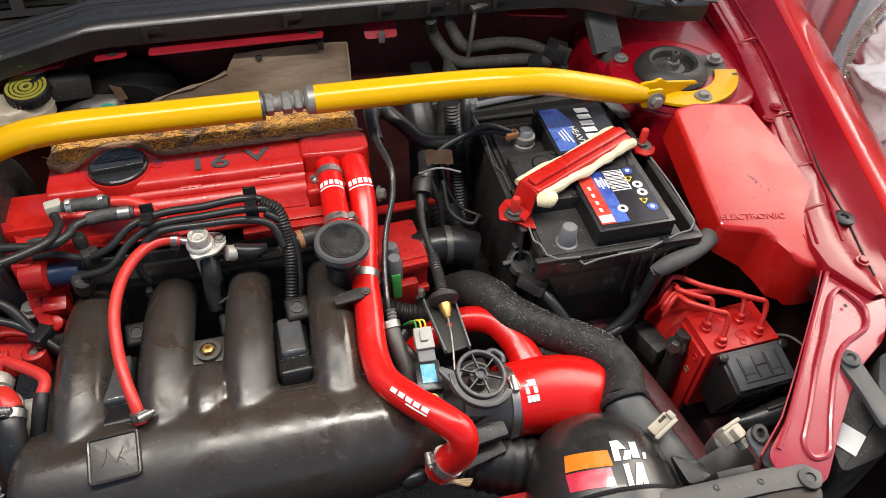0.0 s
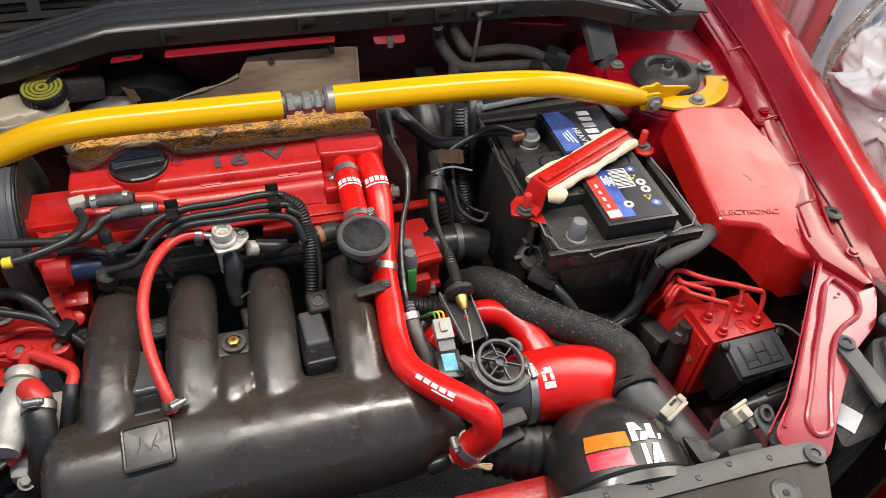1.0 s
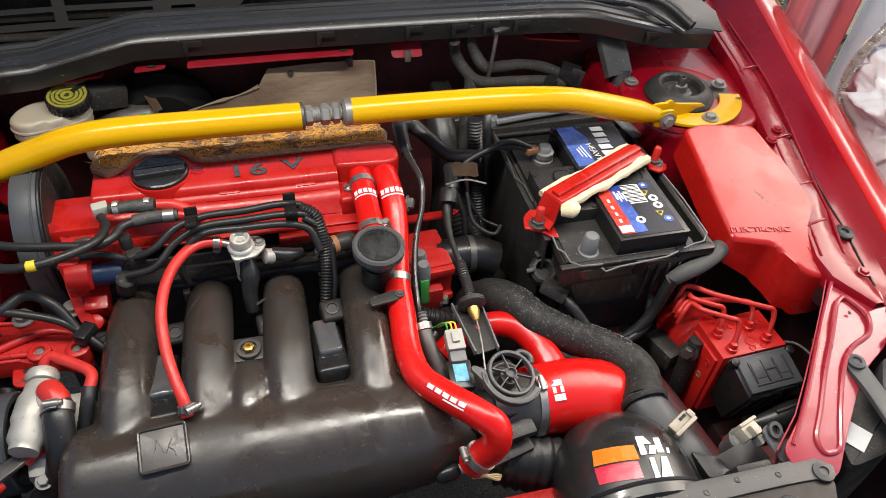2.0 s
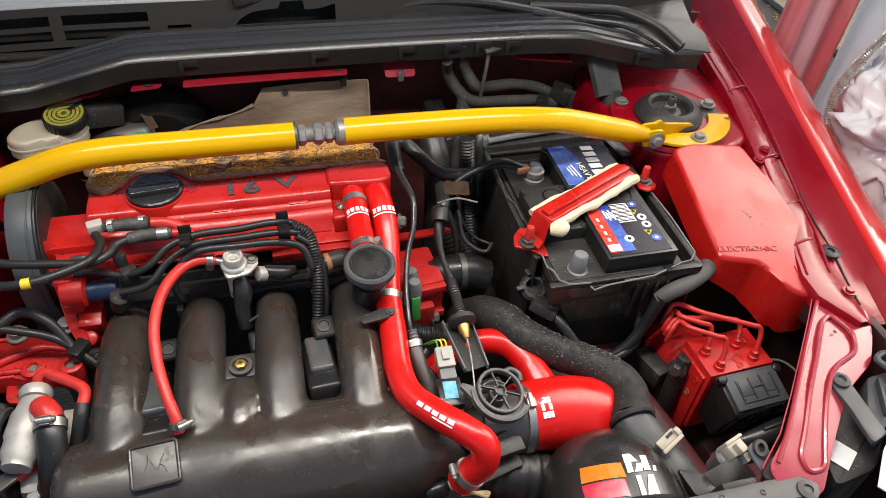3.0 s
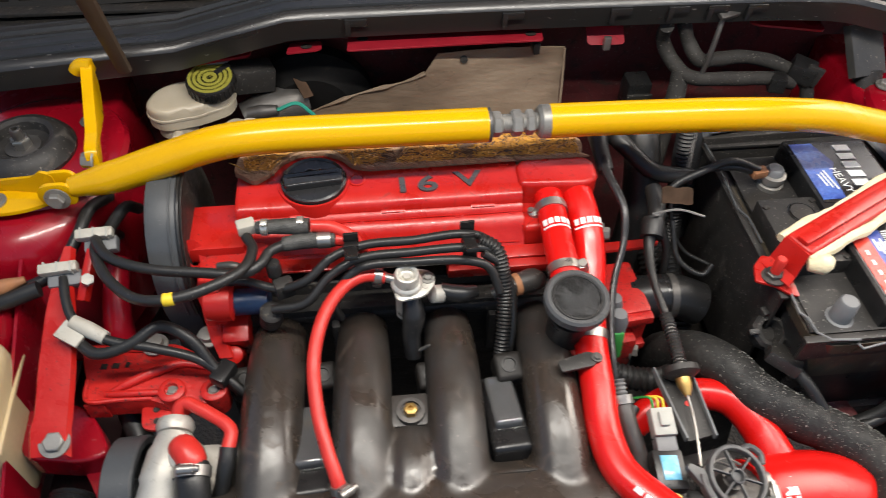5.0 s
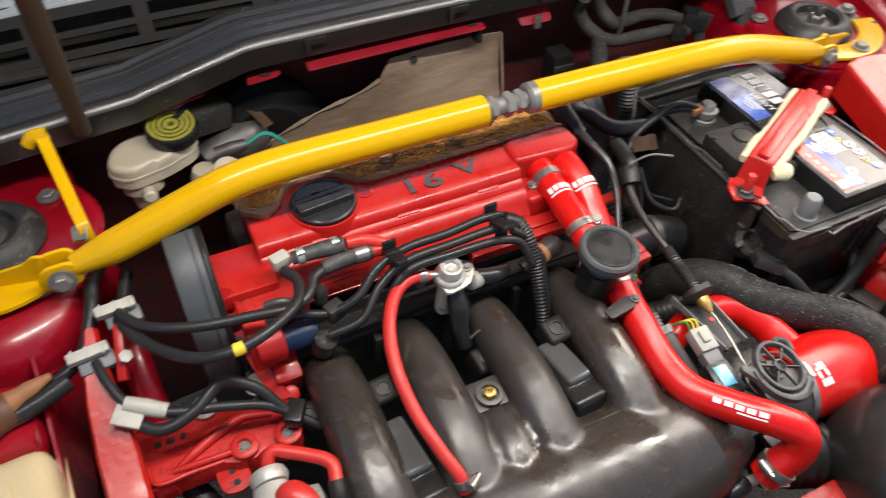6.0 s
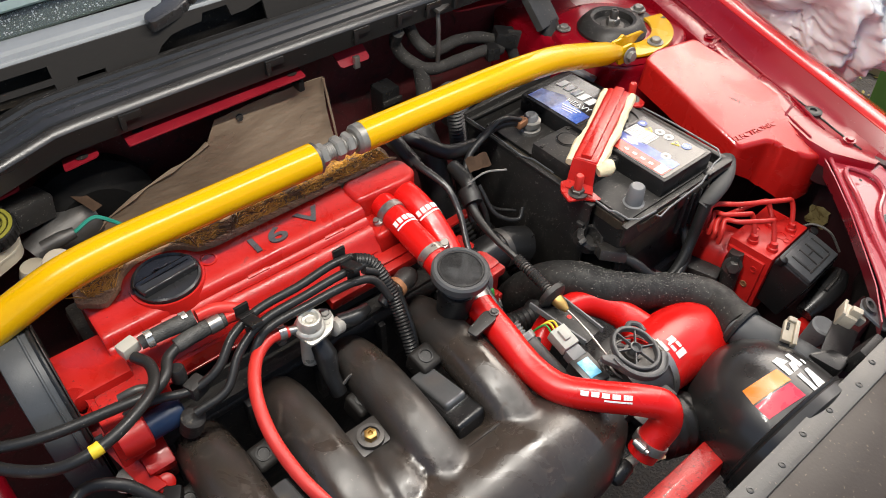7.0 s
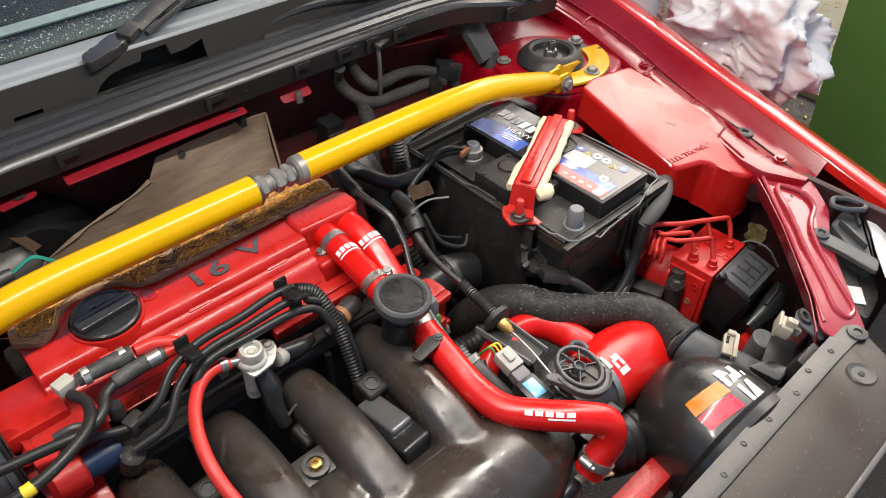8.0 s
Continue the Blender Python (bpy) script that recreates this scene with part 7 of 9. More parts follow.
part("red_tail", sweep([(-0.243, 0.683, 0.897), (-0.225, 0.682, 0.895), (-0.205, 0.675, 0.885), (-0.20, 0.672, 0.87)], 0.006, 12), M_VAC, L1, "red line end")
L2 = thing("fuel_line", (-0.23, 0.67, 0.88), "black fuel line with a steel crimp", "fuel line", "fuel lines")
part("tube", sweep([(-0.268, 0.672, 0.886), (-0.282, 0.664, 0.886), (-0.289, 0.652, 0.885), (-0.304, 0.642, 0.884), (-0.342, 0.646, 0.884), (-0.394, 0.656, 0.884), (-0.43, 0.675, 0.882), (-0.447, 0.702, 0.878), (-0.452, 0.74, 0.85), (-0.462, 0.78, 0.80)], 0.005, 14), M_RUBBER, L2)
part("sleeve", sweep([(-0.270, 0.672, 0.886), (-0.25, 0.674, 0.887), (-0.222, 0.674, 0.886)], [0.0066, 0.0074, 0.0074], 16, wobble=0.1), M_BRAID, L2)
part("crimp", lathe([(0.0081, -0.006), (0.0081, 0.006), (0.0074, 0.006)], axis_pose((-0.232, 0.674, 0.8865), (1, 0, 0)), seg=18), M_STEEL, L2)
part("red_tail", sweep([(-0.222, 0.674, 0.886), (-0.205, 0.673, 0.882), (-0.195, 0.672, 0.87)], 0.006, 12), M_VAC, L2, "red line end")
cable("injector_lead", [(-0.07, 0.652, 0.868), (-0.082, 0.665, 0.884), (-0.105, 0.665, 0.892), (-0.15, 0.661, 0.892), (-0.195, 0.660, 0.891), (-0.225, 0.652, 0.886), (-0.250, 0.639, 0.871), (-0.276, 0.640, 0.861), (-0.31, 0.652, 0.861), (-0.335, 0.656, 0.855)], 0.0043, M_RUBBER, "black lead held by two combs", "cable", G)
cable("injector_lead", [(-0.066, 0.64, 0.858), (-0.075, 0.653, 0.878), (-0.10, 0.652, 0.887), (-0.15, 0.651, 0.887), (-0.20, 0.649, 0.885), (-0.228, 0.640, 0.874), (-0.252, 0.624, 0.857), (-0.283, 0.626, 0.848)], 0.0043, M_RUBBER, "black lead held by two combs", "cable", G)
cable("injector_lead", [(-0.07, 0.625, 0.85), (-0.08, 0.638, 0.872), (-0.10, 0.640, 0.882), (-0.15, 0.643, 0.882), (-0.20, 0.642, 0.880), (-0.218, 0.634, 0.866), (-0.226, 0.628, 0.845), (-0.223, 0.632, 0.82)], 0.0043, M_RUBBER, "black lead held by two combs", "cable", G)
cable("wiring_loom", [(-0.088, 0.660, 0.889), (-0.072, 0.655, 0.879), (-0.066, 0.640, 0.860), (-0.065, 0.622, 0.835), (-0.069, 0.600, 0.81), (-0.074, 0.580, 0.785)], [0.0065, 0.0072, 0.0075, 0.007, 0.0065, 0.0065], M_RUBBER, "black corrugated wiring loom beside the runners", "cable", "looms", rib=0.0007, pitch=0.0036)
cable("wiring_loom", [(-0.085, 0.648, 0.882), (-0.068, 0.644, 0.868), (-0.058, 0.630, 0.845), (-0.058, 0.610, 0.815), (-0.064, 0.59, 0.785)], 0.0042, M_RUBBER, "thin black wire beside the corrugated loom", "cable", "looms", wobble=0.08)
for x, ys in ((-0.207, (0.660, 0.6495, 0.642)), (-0.098, (0.664, 0.652, 0.640))):
    comb = thing("lead_comb", (x, 0.65, 0.88), "black plastic comb spacing three leads", "comb", "lead combs")
    part("spine", box((0.012, 0.036, 0.004), pose(x, 0.652, 0.8945, -22, 0, 2), 0.001), M_BLACK, comb)
    for y in ys:
        part("tooth", box((0.014, 0.003, 0.014), pose(x, y + 0.0065, 0.890 + (y - 0.65) * 0.4, 0, 0, 2), 0.0008), M_BLACK, comb)
stud = thing("spark_stud", (-0.28, 0.652, 0.85), "black rubber bolt cap on a clip", "cap")
part("cap", lathe([(0.007, 0), (0.007, 0.014), (0.0055, 0.016), (0, 0.016)], Matrix.Translation((-0.28, 0.655, 0.865)), seg=16), M_RUBBER, stud)
part("clip", box((0.018, 0.014, 0.018), pose(-0.272, 0.643, 0.858, 0, 0, 20), 0.003), M_BLACK_DUSTY, stud)
part("plug", lathe([(0.011, -0.02), (0.011, 0.002), (0.007, 0.005), (0, 0.005)], axis_pose((-0.286, 0.630, 0.838), (0.2, -0.3, 1)), seg=20), M_DARK, stud, "grimy dark plug body")

# fuel pressure regulator and its red line
reg = thing("pressure_regulator", (-0.159, 0.644, 0.80), "bright metal fuel pressure regulator with a round top", "regulator")
m = axis_pose((-0.158, 0.635, 0.866), (0.03, -0.12, 1))
part("can", lathe([(0.009, -0.06), (0.0105, -0.010), (0.0150, -0.006), (0.0152, -0.003), (0.0145, -0.001), (0.0122, 0.0005), (0.0116, 0.009), (0.0105, 0.0115), (0.0088, 0.0118), (0.0074, 0.0105), (0.0068, 0.0065), (0.0045, 0.0060), (0.0035, 0.0085), (0, 0.0088)], m, seg=32), M_ZINC, reg)
part("flange", prism(round_corners([(-0.014, -0.016), (0.012, -0.018), (0.028, -0.006), (0.026, 0.008), (0.008, 0.016), (-0.014, 0.014)], 0.006), 0.003, m @ pose(0, 0, -0.006), 0.0008), M_ZINC, reg)
part("stem", sweep([(-0.155, 0.635, 0.845), (-0.153, 0.622, 0.828), (-0.156, 0.612, 0.81), (-0.155, 0.60, 0.79)], [0.008, 0.0115, 0.009, 0.008], 14), M_BLACK, reg)
part("nipple", sweep([(-0.168, 0.638, 0.864), (-0.184, 0.643, 0.866)], 0.0045, 10, straight=True), M_STEEL, reg)
hex_bolt(m @ Vector((0.021, 0.0, -0.006)), (0.03, -0.12, 1), reg, 0.0045, 0.004, M_DULL)
part("wire_clip", sweep([(-0.150, 0.60, 0.80), (-0.138, 0.60, 0.806), (-0.134, 0.575, 0.80), (-0.145, 0.565, 0.792)], 0.0016, 6), M_DARKSTEEL, reg)
vac = thing("vacuum_line", (-0.18, 0.648, 0.858), "curved red rubber vacuum line with steel end clamps", "hose")
VP = [(-0.178, 0.641, 0.865), (-0.195, 0.642, 0.868), (-0.214, 0.632, 0.869), (-0.233, 0.605, 0.866), (-0.244, 0.565, 0.856), (-0.243, 0.525, 0.84), (-0.236, 0.492, 0.828), (-0.228, 0.466, 0.816), (-0.227, 0.458, 0.806)]
part("tube", sweep(VP, 0.0060, 16), M_VAC, vac)
hose_clamp((-0.184, 0.6425, 0.866), (-1, 0.1, 0.15), 0.0062, vac, 250, 0.007)
hose_clamp((-0.2275, 0.463, 0.8135), (0.1, -0.5, -0.7), 0.0062, vac, 60, 0.007)
inj = thing("injector_plug", (-0.12, 0.63, 0.82), "black injector plug with steel tip", "plug")
part("body", sweep([(-0.125, 0.64, 0.84), (-0.105, 0.636, 0.838), (-0.09, 0.64, 0.836)], [0.008, 0.009, 0.006], 12), M_BLACK, inj)
part("tip", lathe([(0.009, 0), (0.009, 0.01), (0.005, 0.012), (0, 0.012)], axis_pose((-0.125, 0.638, 0.838), (-1, -0.3, 0.4)), seg=14), M_ALU, inj)
inj2 = thing("sensor_plug", (-0.05, 0.635, 0.82), "brown and black sensor plug", "plug")
part("body", sweep([(-0.075, 0.634, 0.836), (-0.055, 0.638, 0.842), (-0.035, 0.645, 0.84), (-0.025, 0.652, 0.83)], [0.006, 0.010, 0.012, 0.009], 12), M_BLACK_DUSTY, inj2)
part("copper_ring", lathe([(0.0115, -0.003), (0.0115, 0.003), (0.010, 0.003)], axis_pose((-0.052, 0.639, 0.842), (1, 0.3, 0)), seg=16), M_RUST, inj2)
for x, y, z in ((-0.066, 0.577, 0.789), (-0.140, 0.585, 0.772), (-0.32, 0.60, 0.765), (-0.245, 0.60, 0.762)):
    plug = thing("injector", (x, y, z - 0.03), "black fuel injector connector", "injector", "injectors")
    part("socket", box((0.027, 0.028, 0.03), pose(x, y, z, 15, 0, 5), 0.005, segments=3), M_FACE, plug)
    part("latch", lathe([(0.008, 0), (0.008, 0.0015), (0.006, 0.0018), (0.0055, 0.0004), (0, 0.0004)], pose(x, y - 0.003, z + 0.0145, 15, 0, 5), seg=18), M_BLACK_DUSTY, plug)
cable("fuel_rail", [(-0.34, 0.66, 0.79), (-0.2, 0.66, 0.792), (0.01, 0.655, 0.792)], 0.009, M_DARK, "dark steel fuel rail behind the runners", "fuel rail")

# gearbox-end castings and the two control cables
hs = thing("thermostat_housing", (0.07, 0.66, 0.74), "red painted coolant outlet housing", "housing")
part("body", box((0.082, 0.07, 0.07), pose(0.055, 0.667, 0.752, 0, 0, 5), 0.006), M_RED_DIRTY, hs)
for dz in (0.778, 0.731):
    part("flange_rib", box((0.086, 0.012, 0.012), pose(0.056, 0.630, dz, 0, 0, 5), 0.003), M_RED_DIRTY, hs)
part("flange", box((0.04, 0.03, 0.05), pose(0.062, 0.63, 0.735, 0, 0, 5), 0.006), M_RED_DIRTY, hs)
part("bracket", prism(round_corners([(0.02, 0.707), (0.02, 0.719), (0.118, 0.723), (0.127, 0.717), (0.118, 0.711)], 0.003), 0.004, Matrix.Translation((0, 0, 0.801)), 0.001), M_COVER, hs)
for p in ((0.087, 0.645, 0.765), (0.083, 0.625, 0.73), (0.05, 0.70, 0.84)):
    hex_bolt(p, (1, -0.4, 0.2), hs, 0.007, 0.008)
part("outlet", sweep([(0.08, 0.67, 0.763), (0.135, 0.668, 0.765), (0.165, 0.662, 0.755)], 0.024, 22), M_BLACK, hs, "black outlet elbow")
part("clamp_ring", lathe([(0.0255, -0.004), (0.0255, 0.004), (0.024, 0.004)], axis_pose((0.13, 0.668, 0.765), (1, -0.05, -0.05)), seg=24), M_DARKSTEEL, hs)
for y in (0.635, 0.615):
    part("sender", lathe([(0.010, -0.02), (0.010, 0.004), (0.007, 0.014), (0, 0.014)], Matrix.Translation((0.052, y, 0.80)), seg=14), M_GREYPL, hs)
part("green_plug", box((0.012, 0.014, 0.036), pose(0.052, 0.607, 0.776, -10, 0, 5), 0.003), M_GREEN, hs, "green plug")
cable("control_cable", [(0.062, 0.802, 0.885), (0.058, 0.77, 0.893), (0.057, 0.742, 0.888), (0.066, 0.70, 0.876), (0.062, 0.672, 0.858), (0.048, 0.64, 0.836), (0.038, 0.60, 0.815), (0.034, 0.56, 0.798), (0.034, 0.545, 0.788)], [0.0062, 0.006, 0.0052, 0.004, 0.0036, 0.0036, 0.0036, 0.0036, 0.0036], M_CAP, "black sheathed control cable", "cable", "control cables")
pivot = thing("vacuum_elbow", (0.06, 0.80, 0.86), "black rubber elbow with a pale worn cap", "hose")
part("elbow", sweep([(0.058, 0.745, 0.885), (0.057, 0.775, 0.893), (0.062, 0.80, 0.893), (0.078, 0.805, 0.885), (0.095, 0.79, 0.875), (0.12, 0.765, 0.862), (0.16, 0.755, 0.86)], [0.008, 0.009, 0.0115, 0.0105, 0.0095, 0.0095, 0.009], 16), M_RUBBER, pivot)
part("cap", lathe([(0.0125, -0.004), (0.0125, 0.003), (0.010, 0.005), (0, 0.005)], axis_pose((0.064, 0.803, 0.902), (0.1, 0.1, 1)), seg=20), M_GREYPL, pivot, "pale worn cap")
acc = thing("throttle_cable", (0.10, 0.62, 0.80), "steel throttle cable with a spring and black end stop", "cable", "control cables")
part("sheath", sweep([(0.118, 0.75, 0.85), (0.112, 0.715, 0.848), (0.10, 0.69, 0.83), (0.095, 0.65, 0.82), (0.098, 0.61, 0.811)], [0.009, 0.0095, 0.006, 0.004, 0.004], 14), M_RUBBER, acc)
part("knot", lathe([(0.012, -0.01), (0.013, 0), (0.012, 0.01)], axis_pose((0.105, 0.702, 0.84), (0.3, 1, 0.5)), seg=14), M_RUBBER, acc)
part("spring", sweep([(0.098, 0.612, 0.811), (0.098, 0.58, 0.806), (0.097, 0.556, 0.803)], 0.0058, 12, rib=0.0013, pitch=0.0034), M_DARKSTEEL, acc)
part("grommet", lathe([(0.010, -0.006), (0.017, -0.004), (0.0175, 0.002), (0.012, 0.006), (0.008, 0.007)], axis_pose((0.0965, 0.552, 0.801), (0, -1, -0.25)), seg=28), M_BLACK_DUSTY, acc)
part("brass_tip", lathe([(0.0075, 0), (0.007, 0.008), (0.003, 0.018), (0, 0.018)], axis_pose((0.0965, 0.546, 0.80), (0, -1, -0.2)), seg=16), M_BRASS, acc, "brass cable tip")
part("wire", sweep([(0.0965, 0.53, 0.797), (0.094, 0.50, 0.795), (0.088, 0.462, 0.79)], 0.0013, 6), M_STEEL, acc)
cable("tie_wire", [(0.035, 0.55, 0.80), (0.036, 0.53, 0.79), (0.037, 0.515, 0.783)], 0.0055, M_GREYPL, "ribbed grey cable end", "cable", rib=0.001, pitch=0.004)
for pts, r in (([(0.16, 0.76, 0.74), (0.158, 0.70, 0.73), (0.15, 0.64, 0.71), (0.13, 0.60, 0.68)], 0.012), ([(0.15, 0.90, 0.80), (0.148, 0.83, 0.78), (0.145, 0.77, 0.74), (0.16, 0.70, 0.68)], 0.016),
               ([(0.135, 0.72, 0.83), (0.14, 0.69, 0.80), (0.165, 0.675, 0.79), (0.175, 0.68, 0.80)], 0.003), ([(0.03, 0.60, 0.75), (0.06, 0.585, 0.745), (0.10, 0.58, 0.74), (0.13, 0.60, 0.72)], 0.012)):
    cable("corrugated_conduit", pts, r, M_RUBBER, "black corrugated conduit deep in the bay", "cable", "conduits", rib=0.0012 if r > 0.01 else 0, pitch=0.006)
for pts, r, rb in (([(0.166, 0.805, 0.885), (0.168, 0.80, 0.85), (0.174, 0.795, 0.79), (0.182, 0.78, 0.70)], 0.0105, 0.0013), ([(0.128, 0.86, 0.87), (0.13, 0.82, 0.835), (0.128, 0.79, 0.78), (0.12, 0.77, 0.70)], 0.021, 0.0),
                   ([(0.139, 0.745, 0.838), (0.143, 0.73, 0.81), (0.158, 0.715, 0.785), (0.185, 0.70, 0.775)], 0.0022, 0.0), ([(0.205, 0.87, 0.87), (0.20, 0.84, 0.85), (0.195, 0.82, 0.80), (0.19, 0.80, 0.72)], 0.014, 0.0),
                   ([(0.112, 0.742, 0.845), (0.118, 0.715, 0.835), (0.128, 0.70, 0.805), (0.13, 0.69, 0.76)], 0.0042, 0.0)):
    cable("corrugated_conduit" if rb else "black_hose", pts, r, M_RUBBER, "black corrugated conduit beside the battery" if rb else "black hose in the gap beside the battery", "cable" if rb else "hose", "gap hoses", rib=rb, pitch=0.005)
gapb = thing("hose_bracket", (0.145, 0.84, 0.85), "small grimy steel bracket between the hoses", "bracket")
part("plate", box((0.03, 0.004, 0.022), pose(0.143, 0.84, 0.872, 10, 0, 12), 0.001), M_DULL, gapb)
part("stem", box((0.008, 0.004, 0.05), pose(0.15, 0.842, 0.84, 10, 0, 12), 0.001), M_DARKSTEEL, gapb)
plugs = thing("loose_connector", (0.232, 0.615, 0.75), "open black connector beside the battery tray", "connector")
part("ring", lathe([(0.018, -0.008), (0.019, 0.004), (0.016, 0.008), (0.012, 0.008), (0.011, -0.006)], axis_pose((0.202, 0.592, 0.795), (0.1, -0.5, 1)), seg=10), M_BLACK_DUSTY, plugs)
part("cover", box((0.034, 0.03, 0.014), pose(0.209, 0.563, 0.79, -20, 10, -40), 0.003), M_BLACK_DUSTY, plugs)
for a in (20, 95, 170, 245, 320):
    q = axis_pose((0.202, 0.592, 0.795), (0.1, -0.5, 1)) @ pose(0, 0, 0, 0, 0, a)
    part("claw", box((0.010, 0.006, 0.012), q @ pose(0.019, 0, 0.006, 0, 20, 0), 0.0015), M_BLACK_DUSTY, plugs)
part("tail", sweep([(0.214, 0.556, 0.788), (0.226, 0.535, 0.780), (0.238, 0.518, 0.765)], 0.0065, 10), M_RUBBER, plugs)
cable("drain_elbow", [(0.428, 0.562, 0.822), (0.41, 0.549, 0.824), (0.385, 0.538, 0.823), (0.362, 0.534, 0.818), (0.348, 0.535, 0.806)], [0.0125, 0.0108, 0.0105, 0.0105, 0.0085], M_DUSTGREY, "dusty grey rubber elbow from the fuse box", "elbow")
cable("drain_tube", [(0.352, 0.534, 0.812), (0.345, 0.532, 0.79), (0.338, 0.53, 0.76), (0.318, 0.525, 0.73), (0.28, 0.525, 0.70)], [0.0085, 0.0075, 0.0072, 0.0072, 0.0072], M_RUBBER, "black conduit below the battery tray", "cable")
cable("harness_branch", [(0.34, 0.55, 0.77), (0.33, 0.525, 0.735), (0.28, 0.52, 0.715), (0.24, 0.555, 0.72)], 0.006, M_RUBBER, "black wiring branch below the tray", "cable")
cable("chassis_brace", [(0.30, 0.56, 0.70), (0.34, 0.46, 0.68), (0.37, 0.36, 0.66)], 0.012, M_BODY_DIRTY, "dirty red inner flange", "flange", flat=0.3)

# scuttle corner: grey drain chute and harness
chute = thing("drain_chute", (0.42, 0.905, 0.86), "dark grey plastic drain chute with a rubber tube", "drain")
part("chute", prism([(-0.022, 0.0), (0.022, 0.0), (0.026, -0.062), (-0.018, -0.062)], 0.012, pose(0.409, 0.918, 0.936, 52, 0, 10), 0.003), M_PANEL, chute)
part("tube", sweep([(0.425, 0.897, 0.885), (0.425, 0.888, 0.868), (0.424, 0.875, 0.84), (0.42, 0.85, 0.80)], [0.016, 0.017, 0.016, 0.016], 16), M_BLACK_DUSTY, chute)
for k, pts in enumerate(([(0.162, 0.915, 0.945), (0.168, 0.93, 0.92), (0.178, 0.925, 0.90), (0.196, 0.897, 0.888), (0.25, 0.893, 0.884), (0.30, 0.898, 0.878), (0.335, 0.90, 0.868)],
                         [(0.185, 0.925, 0.945), (0.196, 0.92, 0.92), (0.208, 0.905, 0.905), (0.235, 0.915, 0.897), (0.275, 0.923, 0.893), (0.32, 0.918, 0.883), (0.352, 0.90, 0.868), (0.36, 0.89, 0.84)],
                         [(0.19, 0.905, 0.89), (0.185, 0.89, 0.86), (0.17, 0.865, 0.82), (0.16, 0.84, 0.77)])):
    cable("wiring_harness", pts, 0.0085 if k != 2 else 0.011, M_CLOTH, "black taped wiring harness at the bulkhead", "cable", "bulkhead harness", wobble=0.12)
hc = thing("harness_connector", (0.35, 0.90, 0.86), "black multi-way connector on the harness", "connector")
part("body", box((0.03, 0.03, 0.022), pose(0.345, 0.905, 0.882, 0, 10, -30), 0.003), M_BLACK, hc)
part("lock", box((0.02, 0.006, 0.026), pose(0.352, 0.893, 0.882, 0, 10, -30), 0.002), M_BLACK_DUSTY, hc)
part("socket", box((0.02, 0.02, 0.02), pose(0.31, 0.893, 0.875, 0, 0, -15), 0.003), M_BLACK, hc)
hc2 = thing("relay_block", (0.155, 0.93, 0.80), "black relay connector on the bulkhead", "connector")
part("body", box((0.03, 0.03, 0.045), pose(0.155, 0.94, 0.835, 0, 0, 0), 0.003), M_BLACK, hc2)
part("strap", box((0.032, 0.004, 0.008), pose(0.155, 0.923, 0.84, 0, 0, 0), 0.001), M_BLACK_DUSTY, hc2)
stayc = thing("pipe_bracket", (0.22, 0.905, 0.88), "thin grey steel pipe bracket with a square head", "bracket")
part("rod", sweep([(0.222, 0.908, 0.962), (0.216, 0.898, 0.93), (0.209, 0.892, 0.88)], 0.003, 8), M_DARKSTEEL, stayc)
part("head", box((0.026, 0.016, 0.006), pose(0.224, 0.906, 0.965, 20, 0, 20), 0.002), M_DARKSTEEL, stayc)
ecb = thing("relay_tray", (0.28, 0.84, 0.83), "black relay tray behind the battery", "tray")
part("body", box((0.17, 0.05, 0.04), pose(0.283, 0.848, 0.835, 0, 0, 2), 0.004), M_BLACK_DUSTY, ecb)
part("bar", sweep([(0.205, 0.826, 0.862), (0.25, 0.832, 0.862), (0.34, 0.842, 0.862), (0.365, 0.85, 0.86)], 0.0045, 8), M_GREYPL, ecb, "grey metal bar")
part("post", box((0.012, 0.02, 0.03), pose(0.205, 0.835, 0.85, 0, 0, 0), 0.003), M_GREYPL, ecb)
part("earth_strap", box((0.03, 0.05, 0.006), pose(0.40, 0.80, 0.853, 15, 20, 30), 0.002), M_GREYPL, ecb)

# ---- brake fluid reservoir ----
MIDR = (-0.378, 0.898)
res = thing("brake_fluid_reservoir", (-0.36, 0.90, 0.85), "aged cream brake fluid reservoir with a black and lime cap", "reservoir")
out = [(-0.428, 0.882), (-0.420, 0.91), (-0.40, 0.925), (-0.35, 0.93), (-0.332, 0.918), (-0.335, 0.892), (-0.37, 0.874), (-0.41, 0.866)]
part("tank", prism(round_corners(out, 0.012), 0.026, pose(0, 0, 0.896, 0, 0, 0), 0.007, segments=4), M_CREAM, res)
part("seam", prism(round_corners([(MIDR[0] + (x - MIDR[0]) * 1.03, MIDR[1] + (y - MIDR[1]) * 1.03) for x, y in out], 0.012), 0.003, pose(0, 0, 0.884, 0, 0, 0), 0.001), M_CREAM, res)
part("sump", prism(round_corners([(-0.422, 0.884), (-0.40, 0.915), (-0.372, 0.915), (-0.38, 0.873), (-0.408, 0.869)], 0.01), 0.016, pose(0, 0, 0.872, 0, 0, 0), 0.002), M_CREAM, res)
part("nub", lathe([(0.007, 0), (0.007, 0.012), (0.005, 0.014), (0, 0.014)], axis_pose((-0.395, 0.868, 0.862), (0, -1, 0.2)), seg=14), M_CREAM, res)
part("foot", lathe([(0.012, 0), (0.014, 0.02), (0.012, 0.03)], Matrix.Translation((-0.40, 0.89, 0.83)), seg=18), M_CREAM, res)
part("foot", lathe([(0.014, 0), (0.016, 0.02), (0.012, 0.03)], Matrix.Translation((-0.335, 0.885, 0.83)), seg=18), M_CREAM, res)
